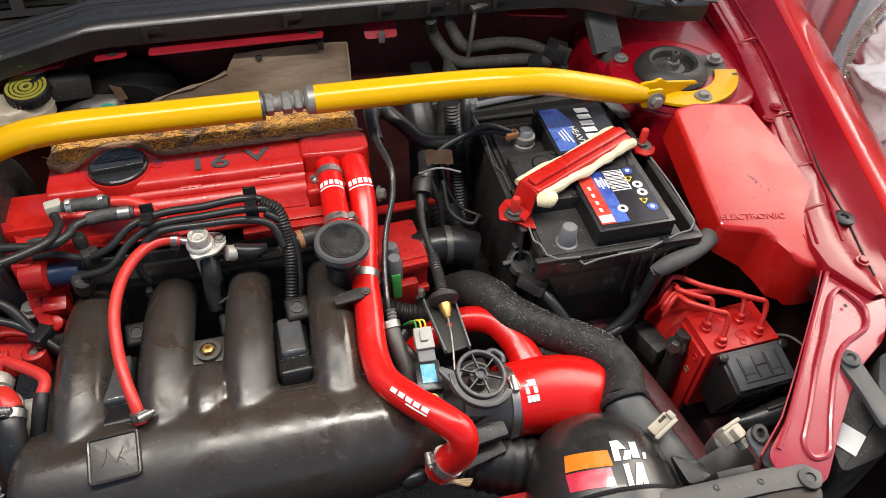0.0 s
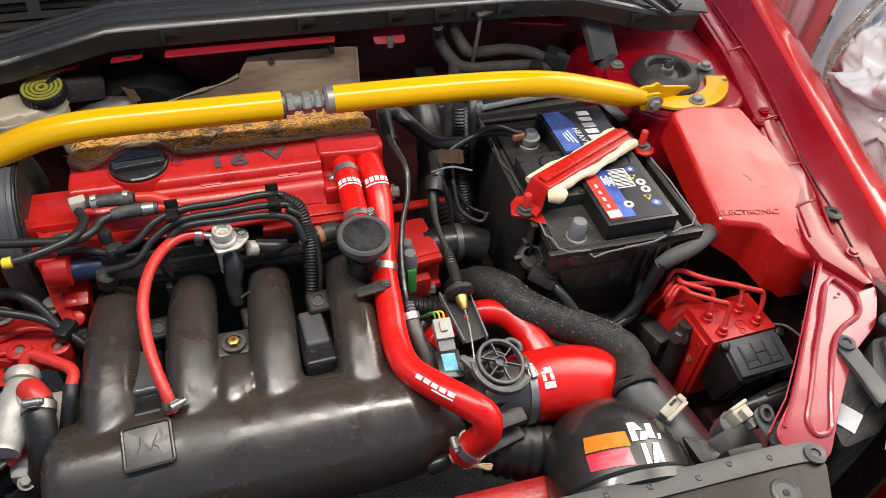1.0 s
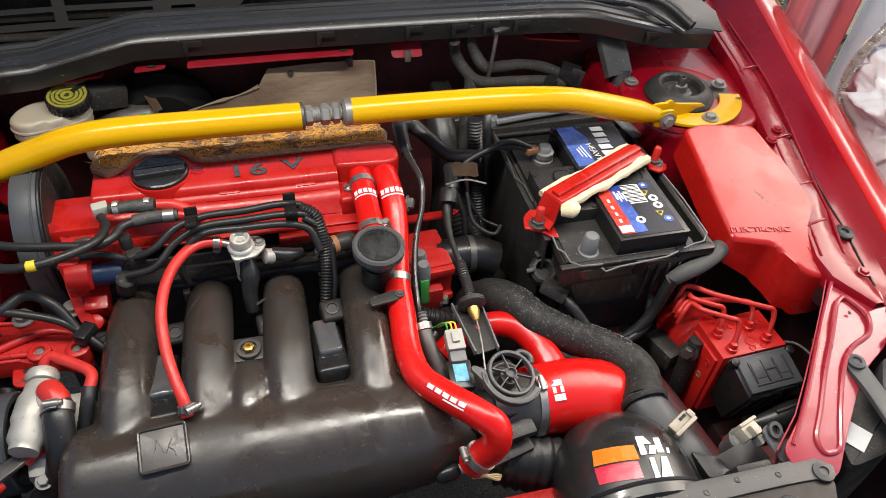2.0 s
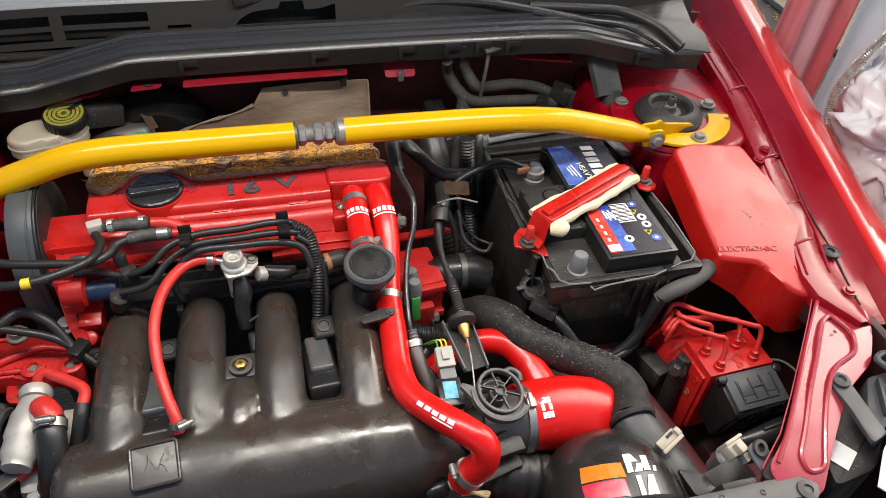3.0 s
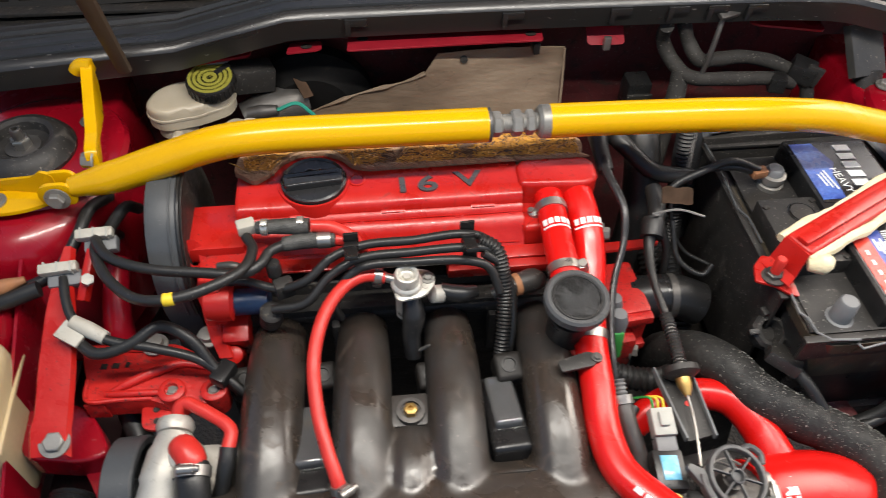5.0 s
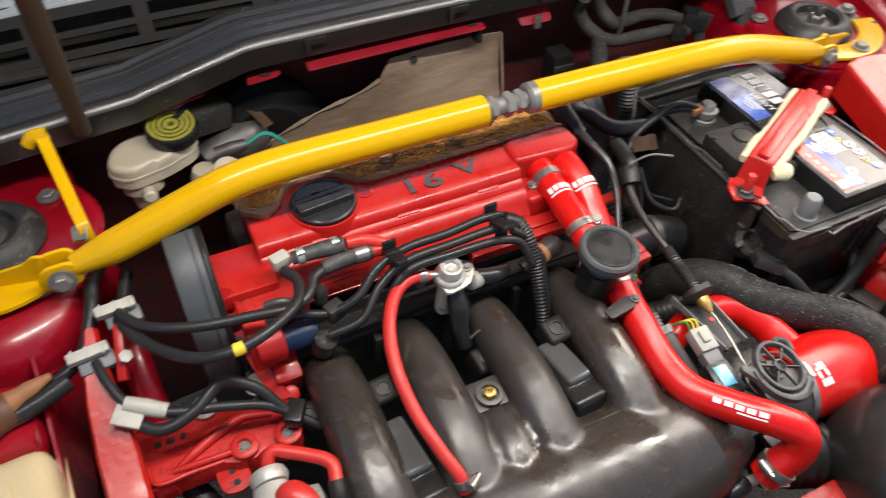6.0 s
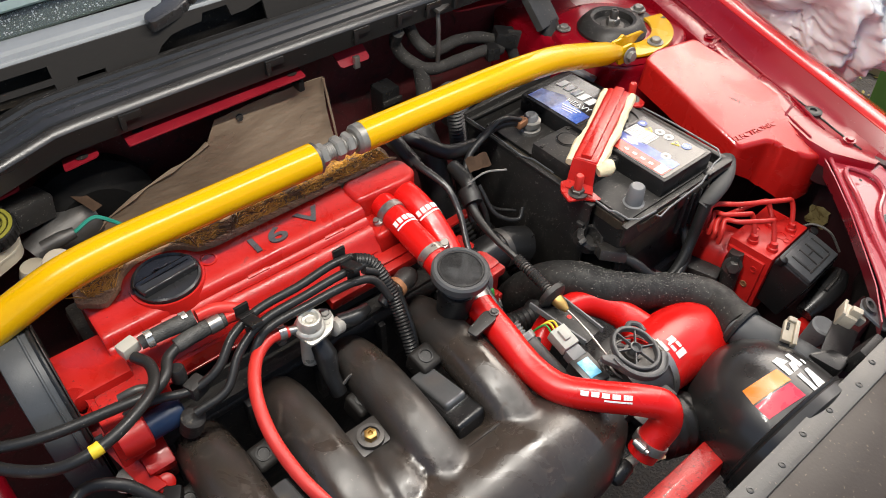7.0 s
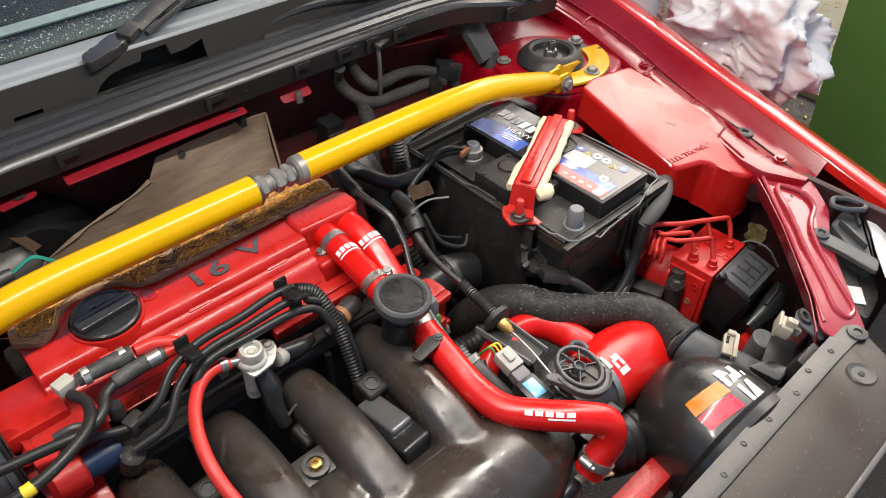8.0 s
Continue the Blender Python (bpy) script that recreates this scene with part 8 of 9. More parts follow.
m = axis_pose((-0.354, 0.905, 0.897), (0, -0.15, 1)) @ Matrix.Scale(0.88, 4)
capr = part("cap", lathe([(0.028, 0), (0.030, 0.003), (0.030, 0.017), (0.0285, 0.019), (0, 0.019)], m, seg=40), M_BLACK, res, "black ribbed cap")
for r0, r1 in ((0.0275, 0.0235), (0.0215, 0.0175), (0.0155, 0.0115), (0.009, 0.004)):
    part("cap_ring", lathe([(r0, 0.019), (r0, 0.0198), (r1, 0.0198), (r1, 0.019)], m, seg=36), M_LIME, capr, "lime printed ring")
for k in range(28):
    part("grip_rib", box((0.0016, 0.0022, 0.013), m @ pose(0, 0, 0.010, 0, 0, 360 / 28 * k) @ pose(0.0302, 0, 0), 0.0005), M_BLACK, capr)
part("cap_notch", box((0.008, 0.022, 0.002), m @ pose(0.014, 0.014, 0.0195, 0, 0, -45), 0.0005), M_BLACK, capr)
mcy = thing("master_cylinder", (-0.30, 0.92, 0.80), "grimy brake master cylinder and servo", "master cylinder")
part("cylinder", sweep([(-0.33, 0.92, 0.84), (-0.30, 0.93, 0.845), (-0.26, 0.945, 0.845)], [0.02, 0.024, 0.026], 18), M_DARKSTEEL, mcy)
part("servo", lathe([(0.06, 0.0), (0.075, 0.012), (0.075, 0.03), (0.05, 0.05)], axis_pose((-0.25, 0.985, 0.83), (0, -1, 0)), seg=36), M_SERVO, mcy)
part("bracket", box((0.05, 0.03, 0.03), pose(-0.315, 0.935, 0.89, 0, 10, 20), 0.004), M_BLACK_DUSTY, mcy)
part("plug", lathe([(0.016, 0), (0.016, 0.012), (0.012, 0.014), (0, 0.014)], axis_pose((-0.315, 0.86, 0.865), (0.2, -0.6, 0.8)), seg=24), M_CREAM, mcy, "cream round plug")
part("sensor", sweep([(-0.318, 0.888, 0.872), (-0.30, 0.886, 0.876), (-0.285, 0.885, 0.878)], [0.008, 0.008, 0.006], 12), M_DARKSTEEL, mcy)
part("wire", sweep([(-0.285, 0.885, 0.878), (-0.262, 0.886, 0.885), (-0.248, 0.88, 0.876), (-0.235, 0.878, 0.86)], 0.0022, 6), material("teal_wire", (0.03, 0.3, 0.22), 0.45, big=60), mcy, "teal wire")
part("label", box((0.012, 0.035, 0.001), pose(-0.258, 0.93, 0.877, 20, 0, 25), 0), M_PAPER, mcy)
cable("hose_clip_wire", [(-0.375, 0.935, 0.925), (-0.36, 0.925, 0.918), (-0.34, 0.925, 0.918), (-0.325, 0.935, 0.925)], 0.0025, M_GREYPL, "bent grey wire clip", "clip")

# ---- timing belt cover and left engine mount ----
belt = thing("timing_belt_cover", (-0.38, 0.72, 0.70), "grey moulded timing belt cover", "belt cover")
rows = []
for x in (-0.396, -0.395, -0.390, -0.368, -0.364, -0.363):
    k = 0.93 if x in (-0.396, -0.363) else (0.985 if x in (-0.395, -0.364) else 1.0)
    row = []
    for a in np.linspace(-20, 200, 23):
        ra, rb = 0.078 * k, 0.096 * k
        row.append((x, 0.737 - ra * math.cos(radians(a)), 0.822 + rb * math.sin(radians(a))))
    row = [(x, 0.727 - 0.060 * k, 0.55)] + row + [(x, 0.727 + 0.060 * k, 0.55)]
    rows.append(row)
bm = strip(rows)
n = len(rows[0])
bm.verts.ensure_lookup_table()
bm.faces.new(bm.verts[:n]), bm.faces.new(bm.verts[-n:])
part("shell", bm, M_BELT, belt)
# added black end sheet imitates the shaded recess next to the cover
bm = bmesh.new()
bm.faces.new([bm.verts.new((-0.3615, y * 0.985 + 0.011, z)) for _, y, z in rows[2]])
part("recess_shade", thicken(bm, 0.001), M_DARK, belt, "black sheet for the shaded recess beside the cover")
part("lip", sweep([(-0.3655, 0.737 - 0.0775 * math.cos(radians(a)), 0.822 + 0.0955 * math.sin(radians(a))) for a in np.linspace(-10, 185, 24)], 0.0022, 8, per=2), M_BLACK, belt, "dark moulded lip")
for k in range(3):
    part("moulded_mark", box((0.008, 0.0012, 0.0006), pose(-0.380 + 0.004 * k, 0.668 - 0.001 * k, 0.862 - 0.006 * k, 62, 0, 10), 0.0002), M_FACE, belt)
part("seam_rib", sweep([(-0.373, 0.737 - 0.0785 * math.cos(radians(a)), 0.822 + 0.0965 * math.sin(radians(a))) for a in np.linspace(-10, 170, 16)], 0.0012, 6), M_BELT, belt)
part("rib", box((0.03, 0.004, 0.003), pose(-0.37, 0.665, 0.836, 60, 0, 0), 0.001), M_BELT, belt)
head = thing("head_end_bracket", (-0.345, 0.68, 0.70), "red painted head end plate with a lifting eye", "bracket")
part("plate", box((0.022, 0.06, 0.14), pose(-0.342, 0.672, 0.79, 0, 0, 0), 0.004), M_RED_DIRTY, head)
part("shoulder", box((0.06, 0.05, 0.035), pose(-0.318, 0.69, 0.845, 0, 0, 0), 0.006), M_RED_DIRTY, head)
em = pose(-0.358, 0.684, 0.862, 62, 0, 18)
part("lifting_eye", open_ring([(0.005, -0.002), (0.011, -0.002), (0.0115, 0.002), (0.005, 0.002), (0.005, -0.002)], em @ Matrix.Diagonal((1, 1.7, 1, 1)), 24), M_COVER, head)
part("strip", thicken(strip([[(x - 0.0065, y - 0.002, z), (x + 0.0065, y - 0.003, z + 0.001), (x + 0.007, y + 0.004, z)] for x, y, z in ((-0.366, 0.708, 0.850), (-0.357, 0.682, 0.835), (-0.351, 0.658, 0.818), (-0.344, 0.634, 0.800), (-0.336, 0.618, 0.790))]), 0.004), M_COVER, head, "bright red diagonal strip")
part("block", box((0.026, 0.036, 0.052), pose(-0.326, 0.650, 0.785, 20, 0, 0), 0.004), M_COVER, head)
part("lug", lathe([(0.009, -0.02), (0.009, 0.004), (0.006, 0.006), (0, 0.006)], axis_pose((-0.330, 0.622, 0.785), (0, -0.6, 0.8)), seg=20), M_COVER, head)
part("blue_sleeve", lathe([(0.013, -0.02), (0.013, 0.02), (0.010, 0.022)], axis_pose((-0.31, 0.648, 0.835), (1, 0, 0)), seg=20), M_BLUE, head, "blue plastic sleeve")
part("red_cup", lathe([(0.016, -0.012), (0.018, 0.0), (0.018, 0.012), (0.012, 0.014)], axis_pose((-0.335, 0.645, 0.84), (1, 0, 0)), seg=24), M_COVER, head)
part("hook_wire", sweep([(-0.33, 0.66, 0.875), (-0.315, 0.655, 0.88), (-0.30, 0.652, 0.872)], 0.004, 10), M_DARKSTEEL, head)
mnt = thing("engine_mount", (-0.40, 0.60, 0.72), "red painted cast engine mount arm", "engine mount")
out = [(-0.477, 0.639), (-0.466, 0.641), (-0.414, 0.634), (-0.398, 0.640), (-0.384, 0.638), (-0.359, 0.622), (-0.340, 0.600), (-0.331, 0.584), (-0.336, 0.570), (-0.352, 0.568), (-0.366, 0.577), (-0.376, 0.570), (-0.392, 0.572), (-0.402, 0.577), (-0.462, 0.580), (-0.466, 0.605)]
bm = prism(round_corners(out, 0.006), 0.024, Matrix.Translation((0, 0, 0.788)), 0.002, segments=2)
part("arm", bm, M_RED_DIRTY, mnt)
part("gusset", sweep([(-0.445, 0.587, 0.787), (-0.425, 0.595, 0.791), (-0.40, 0.606, 0.792), (-0.376, 0.613, 0.791), (-0.352, 0.607, 0.788)], [0.002, 0.0042, 0.0048, 0.0042, 0.003], 12), M_RED_DIRTY, mnt)
part("rib", sweep([(-0.445, 0.587, 0.788), (-0.42, 0.584, 0.791), (-0.398, 0.583, 0.791), (-0.386, 0.584, 0.789)], 0.0032, 10), M_RED_DIRTY, mnt)
part("folded_edge", sweep([(-0.475, 0.638, 0.788), (-0.466, 0.6395, 0.790), (-0.414, 0.633, 0.790), (-0.398, 0.638, 0.789)], 0.0024, 8), M_RED_DIRTY, mnt)
part("folded_edge", sweep([(-0.465, 0.605, 0.787), (-0.461, 0.582, 0.788), (-0.43, 0.580, 0.788), (-0.402, 0.579, 0.788)], 0.0022, 8), M_RED_DIRTY, mnt)
part("hanging_lip", box((0.020, 0.003, 0.022), pose(-0.455, 0.580, 0.772, 0, 0, -4), 0.001), M_RED_DIRTY, mnt)
for k, w in enumerate((0.006, 0.007, 0.004)):
    part("cast_mark", box((w, 0.006, 0.0008), pose(-0.452 + 0.011 * k, 0.618, 0.7883, 0, 0, -6), 0.0002), M_DARK, mnt)
for x, y in ((-0.383, 0.583), (-0.344, 0.580)):
    part("boss", lathe([(0.0125, -0.012), (0.0125, 0.005), (0.0105, 0.0065), (0.0065, 0.0065), (0.0055, 0.002), (0, 0.002)], Matrix.Translation((x, y, 0.7885)), seg=24), M_RED_DIRTY, mnt)
    hex_bolt((x, y, 0.790), (0, 0, 1), mnt, 0.0042, 0.003, M_DULL)
for x, y in ((-0.406, 0.637), (-0.355, 0.641)):
    part("nut", lathe([(0.0125, 0), (0.0125, 0.002), (0.0085, 0.003), (0.0085, 0.009), (0.005, 0.010), (0, 0.010)], Matrix.Translation((x, y, 0.790)), seg=18), M_DULL, mnt)
part("tab", prism(round_corners([(-0.411, 0.555), (-0.414, 0.577), (-0.408, 0.583), (-0.386, 0.581), (-0.384, 0.557), (-0.396, 0.552)], 0.008), 0.004, pose(0, 0, 0.775, 0, 0, 0), 0.001), M_RED_DIRTY, mnt)
for x, y in ((-0.398, 0.562), (-0.400, 0.574)):
    part("tab_hole", lathe([(0.0032, 0), (0.0032, 0.0003), (0, 0.0003)], Matrix.Translation((x, y, 0.7752)), seg=12), M_DARK, mnt)
pmp = thing("steering_pump", (-0.39, 0.50, 0.72), "grimy aluminium pump with a black pulley", "pump")
part("pulley", lathe([(0.050, 0), (0.053, 0.002), (0.053, 0.026), (0.051, 0.028), (0.045, 0.028), (0.041, 0.012), (0.015, 0.010), (0.012, 0.03), (0, 0.03)], axis_pose((-0.430, 0.506, 0.742), (1, 0, 0.05)), seg=44), M_BELT, pmp)
pa, pb = Vector((-0.369, 0.552, 0.796)), Vector((-0.384, 0.462, 0.786))
pm = axis_pose(pa, pb - pa)
part("body", lathe([(0.0, 0.0), (0.009, 0.0), (0.0125, 0.003), (0.0125, 0.014), (0.0165, 0.018), (0.0175, 0.030), (0.0200, 0.036), (0.0205, 0.060), (0.0185, 0.064), (0.0185, 0.080), (0.0145, 0.086), (0.0138, 0.092), (0, 0.092)], pm, seg=24), M_ALU, pmp)
part("cast_flat", box((0.022, 0.010, 0.050), pm @ pose(-0.003, -0.0165, 0.060), 0.003), M_ALU, pmp, "flat machined face")
part("side_boss", lathe([(0.017, -0.012), (0.0165, 0.010), (0.014, 0.013), (0, 0.013)], axis_pose((-0.362, 0.510, 0.795), (0.55, -0.1, 0.8)), seg=24), M_ALU, pmp)
for q in ((-0.015, -0.010, 0.038), (0.016, -0.006, 0.040), (-0.012, -0.014, 0.084)):
    hex_bolt(pm @ Vector(q), pm.to_3x3() @ Vector((0, -1, 0)), pmp, 0.004, 0.004, M_DULL)
part("rear_body", box((0.06, 0.09, 0.10), pose(-0.36, 0.50, 0.72, 10, 0, 0), 0.012), M_ALU, pmp)
part("collar", lathe([(0.015, -0.006), (0.017, 0), (0.015, 0.006)], axis_pose((-0.372, 0.54, 0.80), (0, 1, 0.1)), seg=20), M_ALU, pmp)
ln = thing("pump_hose", (-0.35, 0.50, 0.78), "black rubber pump hose with a red elbow and steel clamp", "hose")
part("tube", sweep([(-0.352, 0.50, 0.805), (-0.35, 0.48, 0.80), (-0.352, 0.46, 0.775), (-0.365, 0.45, 0.74), (-0.40, 0.44, 0.70), (-0.42, 0.44, 0.65)], 0.0145, 18), M_RUBBER, ln)
part("elbow", sweep([(-0.366, 0.516, 0.800), (-0.359, 0.513, 0.810), (-0.352, 0.503, 0.809), (-0.3515, 0.497, 0.806)], [0.0105, 0.0125, 0.0125, 0.0125], 16), M_VAC, ln, "red elbow")
hose_clamp((-0.351, 0.493, 0.805), (0, -1, -0.3), 0.0148, ln, 90)
ln2 = thing("pressure_line", (-0.37, 0.545, 0.80), "bent red pressure line with a black end", "hose")
part("tube", sweep([(-0.370, 0.545, 0.803), (-0.368, 0.553, 0.810), (-0.362, 0.556, 0.813), (-0.349, 0.549, 0.813), (-0.335, 0.540, 0.812), (-0.324, 0.531, 0.812), (-0.320, 0.524, 0.811), (-0.322, 0.509, 0.809)], 0.0060, 14, per=5), M_VAC, ln2)
part("black_end", sweep([(-0.322, 0.511, 0.8095), (-0.324, 0.498, 0.803), (-0.330, 0.485, 0.785), (-0.338, 0.476, 0.765)], 0.0072, 12), M_RUBBER, ln2)
ln3 = thing("lower_line", (-0.37, 0.455, 0.76), "red hydraulic line bent round a flat grey bracket", "hose")
part("red_piece", sweep([(-0.362, 0.482, 0.770), (-0.372, 0.474, 0.772), (-0.388, 0.462, 0.770)], 0.0062, 12, per=4), M_VAC, ln3)
part("red_bend", sweep([(-0.408, 0.446, 0.764), (-0.416, 0.437, 0.764), (-0.417, 0.425, 0.762), (-0.409, 0.416, 0.758), (-0.396, 0.409, 0.750), (-0.380, 0.400, 0.735)], 0.0066, 14, per=5), M_VAC, ln3)
part("black_piece", sweep([(-0.350, 0.490, 0.768), (-0.356, 0.486, 0.770), (-0.364, 0.480, 0.770)], 0.0068, 12), M_RUBBER, ln3)
part("bracket", prism(round_corners([(-0.380, 0.463), (-0.388, 0.474), (-0.412, 0.457), (-0.424, 0.444), (-0.446, 0.444), (-0.447, 0.433), (-0.420, 0.428), (-0.402, 0.444)], 0.003), 0.004, Matrix.Translation((0, 0, 0.776)), 0.001), M_DARKSTEEL, ln3, "flat dark steel bracket")
hex_bolt((-0.372, 0.446, 0.755), (0, -0.3, 1), ln3, 0.006, 0.006, M_DULL)

# left inner wing: red stay, white clips, coolant tank
stay = thing("red_stay", (-0.48, 0.60, 0.75), "bright red painted sheet metal stay", "stay")
rows = [[(x - w, y, z), (x - w + 0.003, y, z + 0.005), (x + w - 0.003, y, z + 0.005), (x + w, y, z)] for x, y, z, w in ((-0.474, 0.70, 0.868, 0.006), (-0.478, 0.67, 0.855, 0.010), (-0.479, 0.645, 0.842, 0.014), (-0.479, 0.60, 0.822, 0.017), (-0.479, 0.56, 0.805, 0.017), (-0.479, 0.545, 0.803, 0.018), (-0.479, 0.525, 0.790, 0.018))]
part("arm", thicken(strip(rows), 0.003), M_COVER, stay)
hex_bolt((-0.474, 0.535, 0.80), (0, -0.3, 1), stay, 0.009, 0.006)
part("prong", box((0.008, 0.05, 0.012), pose(-0.455, 0.675, 0.858, 30, 0, -12), 0.002), M_COVER, stay)
part("prong_bolt", lathe([(0.006, 0), (0.006, 0.005), (0, 0.005)], axis_pose((-0.452, 0.665, 0.862), (0.3, -0.4, 1)), seg=6), M_DULL, stay)
apron = thing("wheel_arch_panel", (-0.50, 0.55, 0.6), "cherry red folded inner arch panel", "panel")
part("fold", thicken(strip([[(-0.527, y, z) for z in (0.86 - 0.45 * (0.72 - y), 0.70)] for y in (0.74, 0.68, 0.60, 0.54, 0.48)]), 0.003), M_BODY, apron)
part("column", sweep([(-0.45, 0.729, 0.818), (-0.45, 0.701, 0.806), (-0.45, 0.677, 0.788), (-0.45, 0.664, 0.767)], [0.012, 0.013, 0.014, 0.015], 16), M_BODY, apron)
part("ledge", box((0.14, 0.14, 0.05), pose(-0.60, 0.69, 0.81, -8, 0, 0), 0.02), M_BODY, apron)
part("arch", prism(round_corners([(-0.533, 0.591), (-0.505, 0.6), (-0.474, 0.594), (-0.454, 0.569), (-0.44, 0.539), (-0.467, 0.534), (-0.521, 0.543)], 0.016), 0.03, Matrix.Translation((0, 0, 0.762)), 0.004, segments=3), M_BODY, apron)
part("arch_flange", prism(round_corners([(-0.48, 0.553), (-0.448, 0.498), (-0.45, 0.554), (-0.462, 0.577)], 0.006), 0.006, Matrix.Translation((0, 0, 0.735)), 0.002), M_BODY, apron)
for (x, y, z), turn in (((-0.449, 0.708, 0.879), 4), ((-0.479, 0.677, 0.868), 6)):
    ck = thing("line_clip", (x, y, z), "off-white plastic line clip", "clip", "line clips")
    part("body", box((0.034, 0.010, 0.010), pose(x, y, z, 20, 0, turn), 0.002), M_OFFWHITE, ck)
    for dx in (-0.012, 0.0, 0.012):
        part("groove", box((0.0016, 0.0106, 0.0106), pose(x + dx, y, z, 20, 0, turn), 0), M_PALEGREY, ck)
    part("foot", box((0.03, 0.016, 0.012), pose(x + 0.004, y - 0.004, z - 0.012, 20, 0, turn), 0.003), M_GREYPL, ck)
ck = thing("wire_sleeve", (-0.448, 0.622, 0.846), "off-white flat sleeve round two wires", "sleeve")
part("sleeve", sweep([(-0.462, 0.628, 0.85), (-0.447, 0.62, 0.846), (-0.432, 0.612, 0.842)], [0.0065, 0.0075, 0.0065], 12), M_OFFWHITE, ck)
part("tab", box((0.024, 0.018, 0.005), pose(-0.462, 0.617, 0.846, 10, 12, -30), 0.0015), M_OFFWHITE, ck)
cable("sender_wire", [(-0.476, 0.672, 0.86), (-0.47, 0.648, 0.856), (-0.46, 0.628, 0.85), (-0.43, 0.610, 0.842), (-0.39, 0.602, 0.835), (-0.355, 0.597, 0.82), (-0.335, 0.588, 0.805), (-0.315, 0.575, 0.79)], 0.0045, M_RUBBER, "black wire over the engine mount", "cable", "mount wires")
cable("sender_wire", [(-0.46, 0.615, 0.838), (-0.44, 0.600, 0.836), (-0.41, 0.605, 0.84), (-0.385, 0.618, 0.846), (-0.36, 0.61, 0.835), (-0.34, 0.592, 0.808), (-0.32, 0.58, 0.785)], 0.0055, M_RUBBER, "black wire over the engine mount", "cable", "mount wires")
single("wire_clip", box((0.016, 0.024, 0.014), pose(-0.333, 0.588, 0.806, 0, 0, -30), 0.003), M_BLACK, (-0.333, 0.588, 0.806), "small black wire clip", "clip")
for pts, r in (([(-0.46, 0.79, 0.85), (-0.466, 0.75, 0.87), (-0.472, 0.72, 0.865), (-0.49, 0.69, 0.85), (-0.53, 0.67, 0.845), (-0.6, 0.66, 0.845)], 0.006), ([(-0.44, 0.80, 0.82), (-0.437, 0.76, 0.86), (-0.445, 0.72, 0.865)], 0.006), ([(-0.50, 0.668, 0.852), (-0.54, 0.655, 0.848), (-0.64, 0.64, 0.85)], 0.008)):
    cable("side_wire", pts, r, M_RUBBER, "black wire along the wing", "cable", "wing wires")
wrap = thing("taped_joint", (-0.56, 0.655, 0.85), "brown taped cable joint on the wing", "cable joint")
part("wrap", sweep([(-0.585, 0.648, 0.852), (-0.565, 0.654, 0.854), (-0.545, 0.66, 0.854)], [0.012, 0.018, 0.014], 14, wobble=0.2), M_ORANGE_WRAP, wrap)
part("band", sweep([(-0.572, 0.652, 0.853), (-0.563, 0.655, 0.854)], 0.019, 14, straight=True), M_RUBBER, wrap)
part("braid", sweep([(-0.548, 0.662, 0.856), (-0.53, 0.668, 0.858), (-0.512, 0.675, 0.858)], [0.010, 0.008, 0.004], 10, wobble=0.3), M_RUST, wrap, "frayed copper braid")
tank = thing("coolant_tank", (-0.58, 0.58, 0.70), "yellowed plastic coolant tank", "tank")
part("tank", box((0.13, 0.10, 0.14), pose(-0.588, 0.575, 0.77, 0, 0, 4), 0.02, segments=4), M_TANK, tank)
part("pad_rib", box((0.08, 0.05, 0.004), pose(-0.592, 0.572, 0.8405, 0, 0, 4), 0.0018), M_TANK, tank)
part("seam", box((0.136, 0.106, 0.005), pose(-0.588, 0.575, 0.80, 0, 0, 4), 0.002), M_TANK, tank)
part("neck", box((0.01, 0.012, 0.022), pose(-0.575, 0.628, 0.842, 0, 0, 0), 0.003), M_GREYPL, tank)
for pts, r, rb in (([(-0.48, 0.52, 0.72), (-0.485, 0.47, 0.72), (-0.48, 0.42, 0.70)], 0.022, 0.0015), ([(-0.45, 0.53, 0.68), (-0.44, 0.46, 0.68), (-0.45, 0.40, 0.66)], 0.02, 0.0), ([(-0.44, 0.60, 0.74), (-0.42, 0.55, 0.72), (-0.43, 0.50, 0.68)], 0.012, 0.0)):
    cable("lower_hose", pts, r, M_RUBBER, "black hose low in the bay", "hose", "low hoses", rib=rb, pitch=0.005)

# ---- beside the car: bag on the wing, wheeled bins, paving ----
bag = thing("plastic_bag", (0.72, 0.85, 0.9), "crumpled white film bag lying over the wing", "bag")
bm = bmesh.new()
bmesh.ops.create_icosphere(bm, subdivisions=6, radius=1)
for v in bm.verts:
    p = v.co.copy()
    n = noise.noise(p * 1.1) * 0.25
    for f, k in ((1.7, 0.34), (3.4, 0.15), (7.0, 0.06)):
        q = Vector((p.x * f + 0.6 * noise.noise(p * f), p.y * f * 0.8, p.z * f)) + Vector((7, f, 2))
        n += k * (1 - 2.4 * abs(noise.noise(q)))
    p *= 0.72 + n
    v.co = Vector((0.845 + p.x * 0.085, 0.70 + p.y * 0.135, 0.875 + p.z * 0.125))
part("film", bm, M_BAG, bag, sharp=180)
part("gathered_edge", sweep([(0.772, 0.775, 1.02), (0.768, 0.787, 0.985), (0.766, 0.803, 0.94), (0.764, 0.808, 0.905), (0.762, 0.805, 0.880), (0.756, 0.790, 0.858)], [0.005, 0.006, 0.0065, 0.006, 0.005, 0.004], 12, per=40, rib=0.002, pitch=0.0038), M_BRIGHT, bag, "ribbed silver gathered hem")
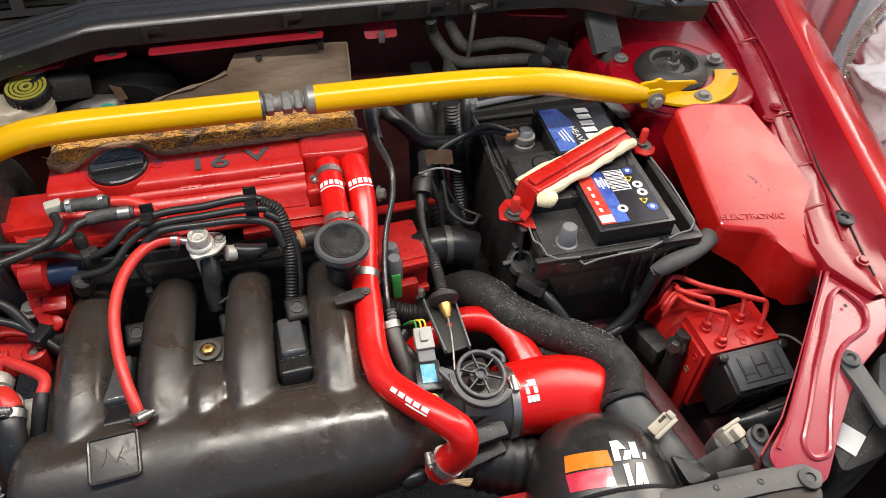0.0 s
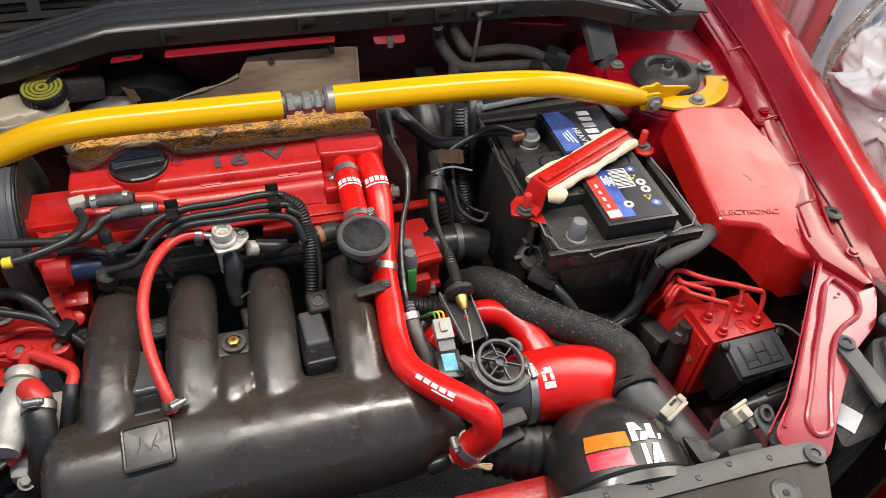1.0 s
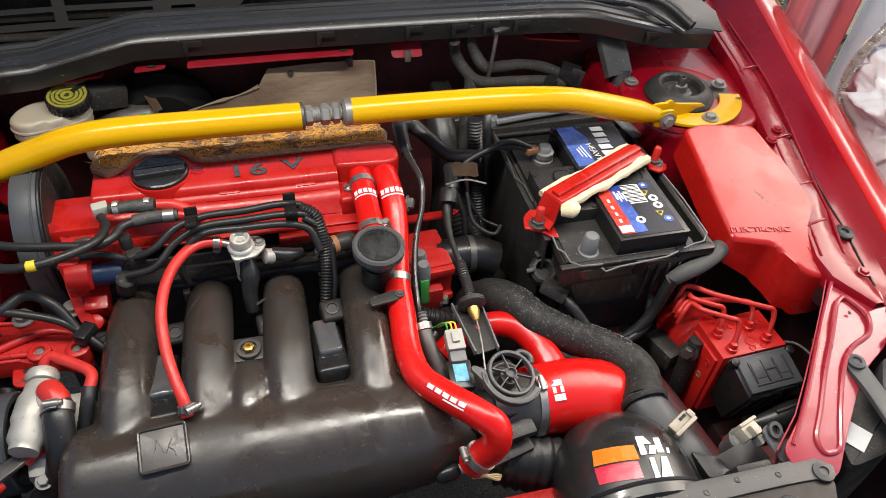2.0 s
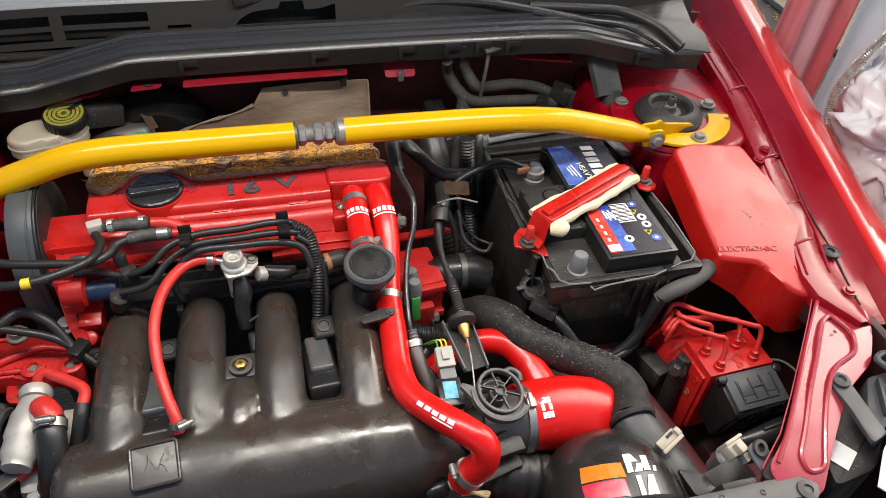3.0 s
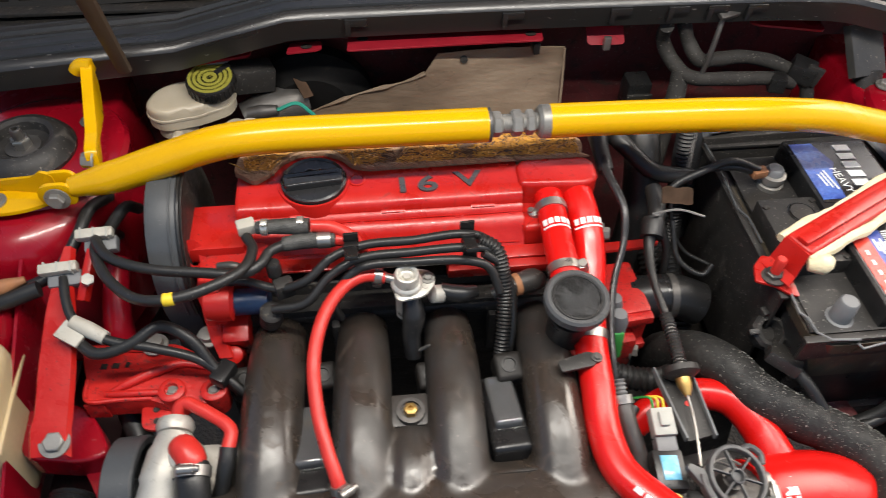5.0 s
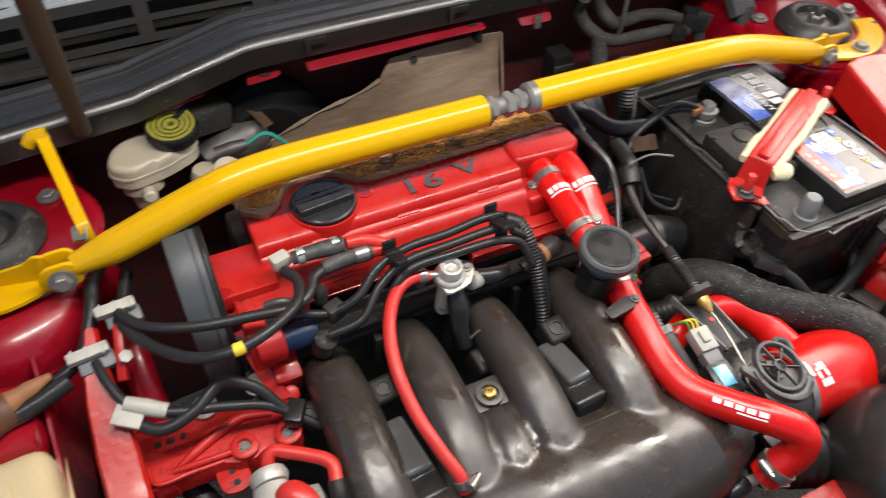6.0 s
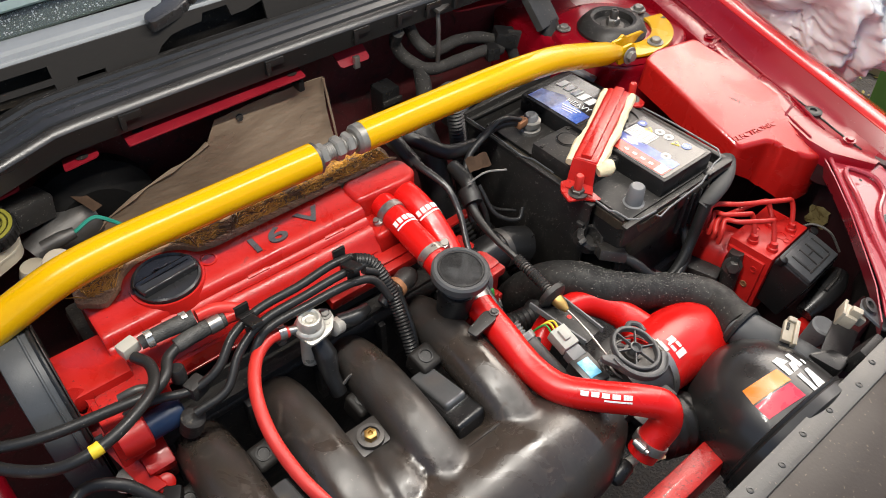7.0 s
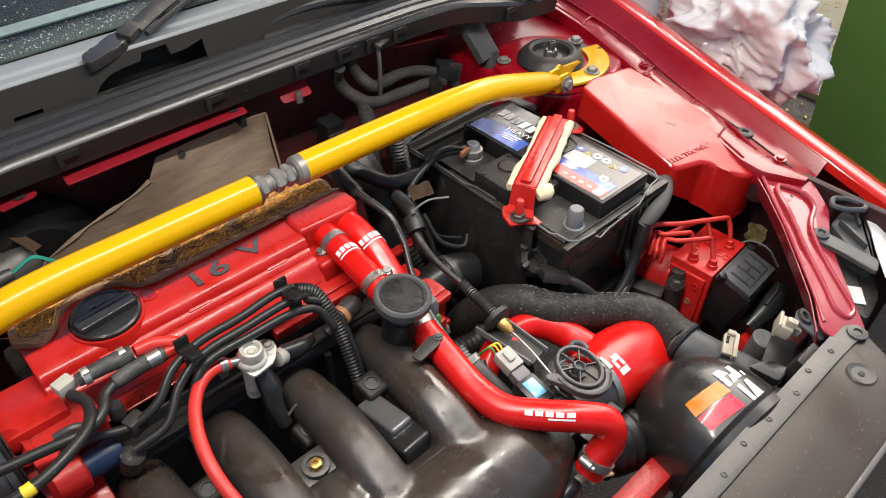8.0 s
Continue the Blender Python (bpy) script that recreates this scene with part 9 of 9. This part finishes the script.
for x0, x1, y0, mat_, words in ((0.80, 0.95, 1.02, M_PINKFILM, "pink translucent hanging folds"), (0.935, 1.35, 1.0, M_BAG, "white hanging folds")):
    rows = [[(x0 + (x1 - x0) * u, y0 + 0.010 * math.sin(u * 19) + 0.02 * noise.noise(Vector((u * 3, v * 1.2, 4))), 0.35 + 0.95 * v) for v in np.linspace(0, 1, 14)] for u in np.linspace(0, 1, 40)]
    part("hanging_fold", thicken(strip(rows), 0.001), mat_, bag, words, sharp=70)


def wheelie_bin(name, x, y, turn, mat, label, h=1.05, w=0.56):
    b = thing(name, (x, y, 0.0), label, "bin", "wheeled bins")
    base = pose(x, y, 0, 0, 0, turn)
    bm = box((w, w, h * 0.82), base @ pose(0, 0, 0.08 + h * 0.41), 0.03)
    c = base.inverted()
    for v in bm.verts:
        q = c @ v.co
        k = 0.80 + 0.20 * (q.z / h)
        v.co = base @ Vector((q.x * k, q.y * k, q.z))
    part("body", bm, mat, b)
    part("rim", box((w * 1.04, w * 1.04, 0.05), base @ pose(0, 0, h * 0.9), 0.015), mat, b)
    part("lid", box((w * 1.06, w * 1.1, 0.05), base @ pose(0, 0, h * 0.96, 4, 0, 0), 0.02), mat, b)
    part("handle", sweep([base @ Vector(p) for p in ((-w * 0.4, w * 0.55, h * 0.92), (-w * 0.3, w * 0.64, h * 0.94), (w * 0.3, w * 0.64, h * 0.94), (w * 0.4, w * 0.55, h * 0.92))], 0.014, 10), mat, b)
    for s in (-1, 1):
        wh = part("wheel", lathe([(0.02, -0.025), (0.085, -0.025), (0.10, -0.015), (0.10, 0.015), (0.085, 0.025), (0.02, 0.025)], axis_pose(base @ Vector((s * w * 0.43, w * 0.46, 0.10)), base.to_3x3() @ Vector((1, 0, 0))), seg=28), M_RUBBER, b, "black rubber wheel")
        part("hub", lathe([(0.03, -0.028), (0.03, 0.028), (0, 0.028)], axis_pose(base @ Vector((s * w * 0.43, w * 0.46, 0.10)), base.to_3x3() @ Vector((1, 0, 0))), seg=18), M_GREYPL, wh)
    return b


wheelie_bin("wheeled_bin", 2.0, 0.58, 0, M_BIN, "green plastic wheeled bin beside the car")
wheelie_bin("wheeled_bin", 2.0, 1.36, 0, M_BIN_DARK, "dark brown plastic wheeled bin beside the car")
pav = thing("pavement", (3.2, 1.2, 0.0), "pale worn paving strewn with yellow leaves", "pavement", kind="structure")
part("slab", box((3.0, 6.0, 0.05), (3.9, 1.2, 0.0), 0.005), M_PAVING, pav)
bm = bmesh.new()
rnd = random.Random(8)
for _ in range(2600):
    x, y, a, s = rnd.uniform(2.0, 4.6), rnd.uniform(-0.5, 3.5), rnd.uniform(0, 360), rnd.uniform(0.005, 0.012)
    prism([(0, -s), (s * 0.5, -s * 0.2), (s * 0.3, s * 0.7), (0, s), (-s * 0.35, s * 0.6), (-s * 0.5, -s * 0.3)], 0.001, pose(x, y, 0.03 if x > 2.4 else 0.005, rnd.uniform(-15, 15), rnd.uniform(-15, 15), a), 0, bm)
tagged(part("leaves", bm, M_LEAF, pav, "fallen yellow leaves"), kind="stuff")
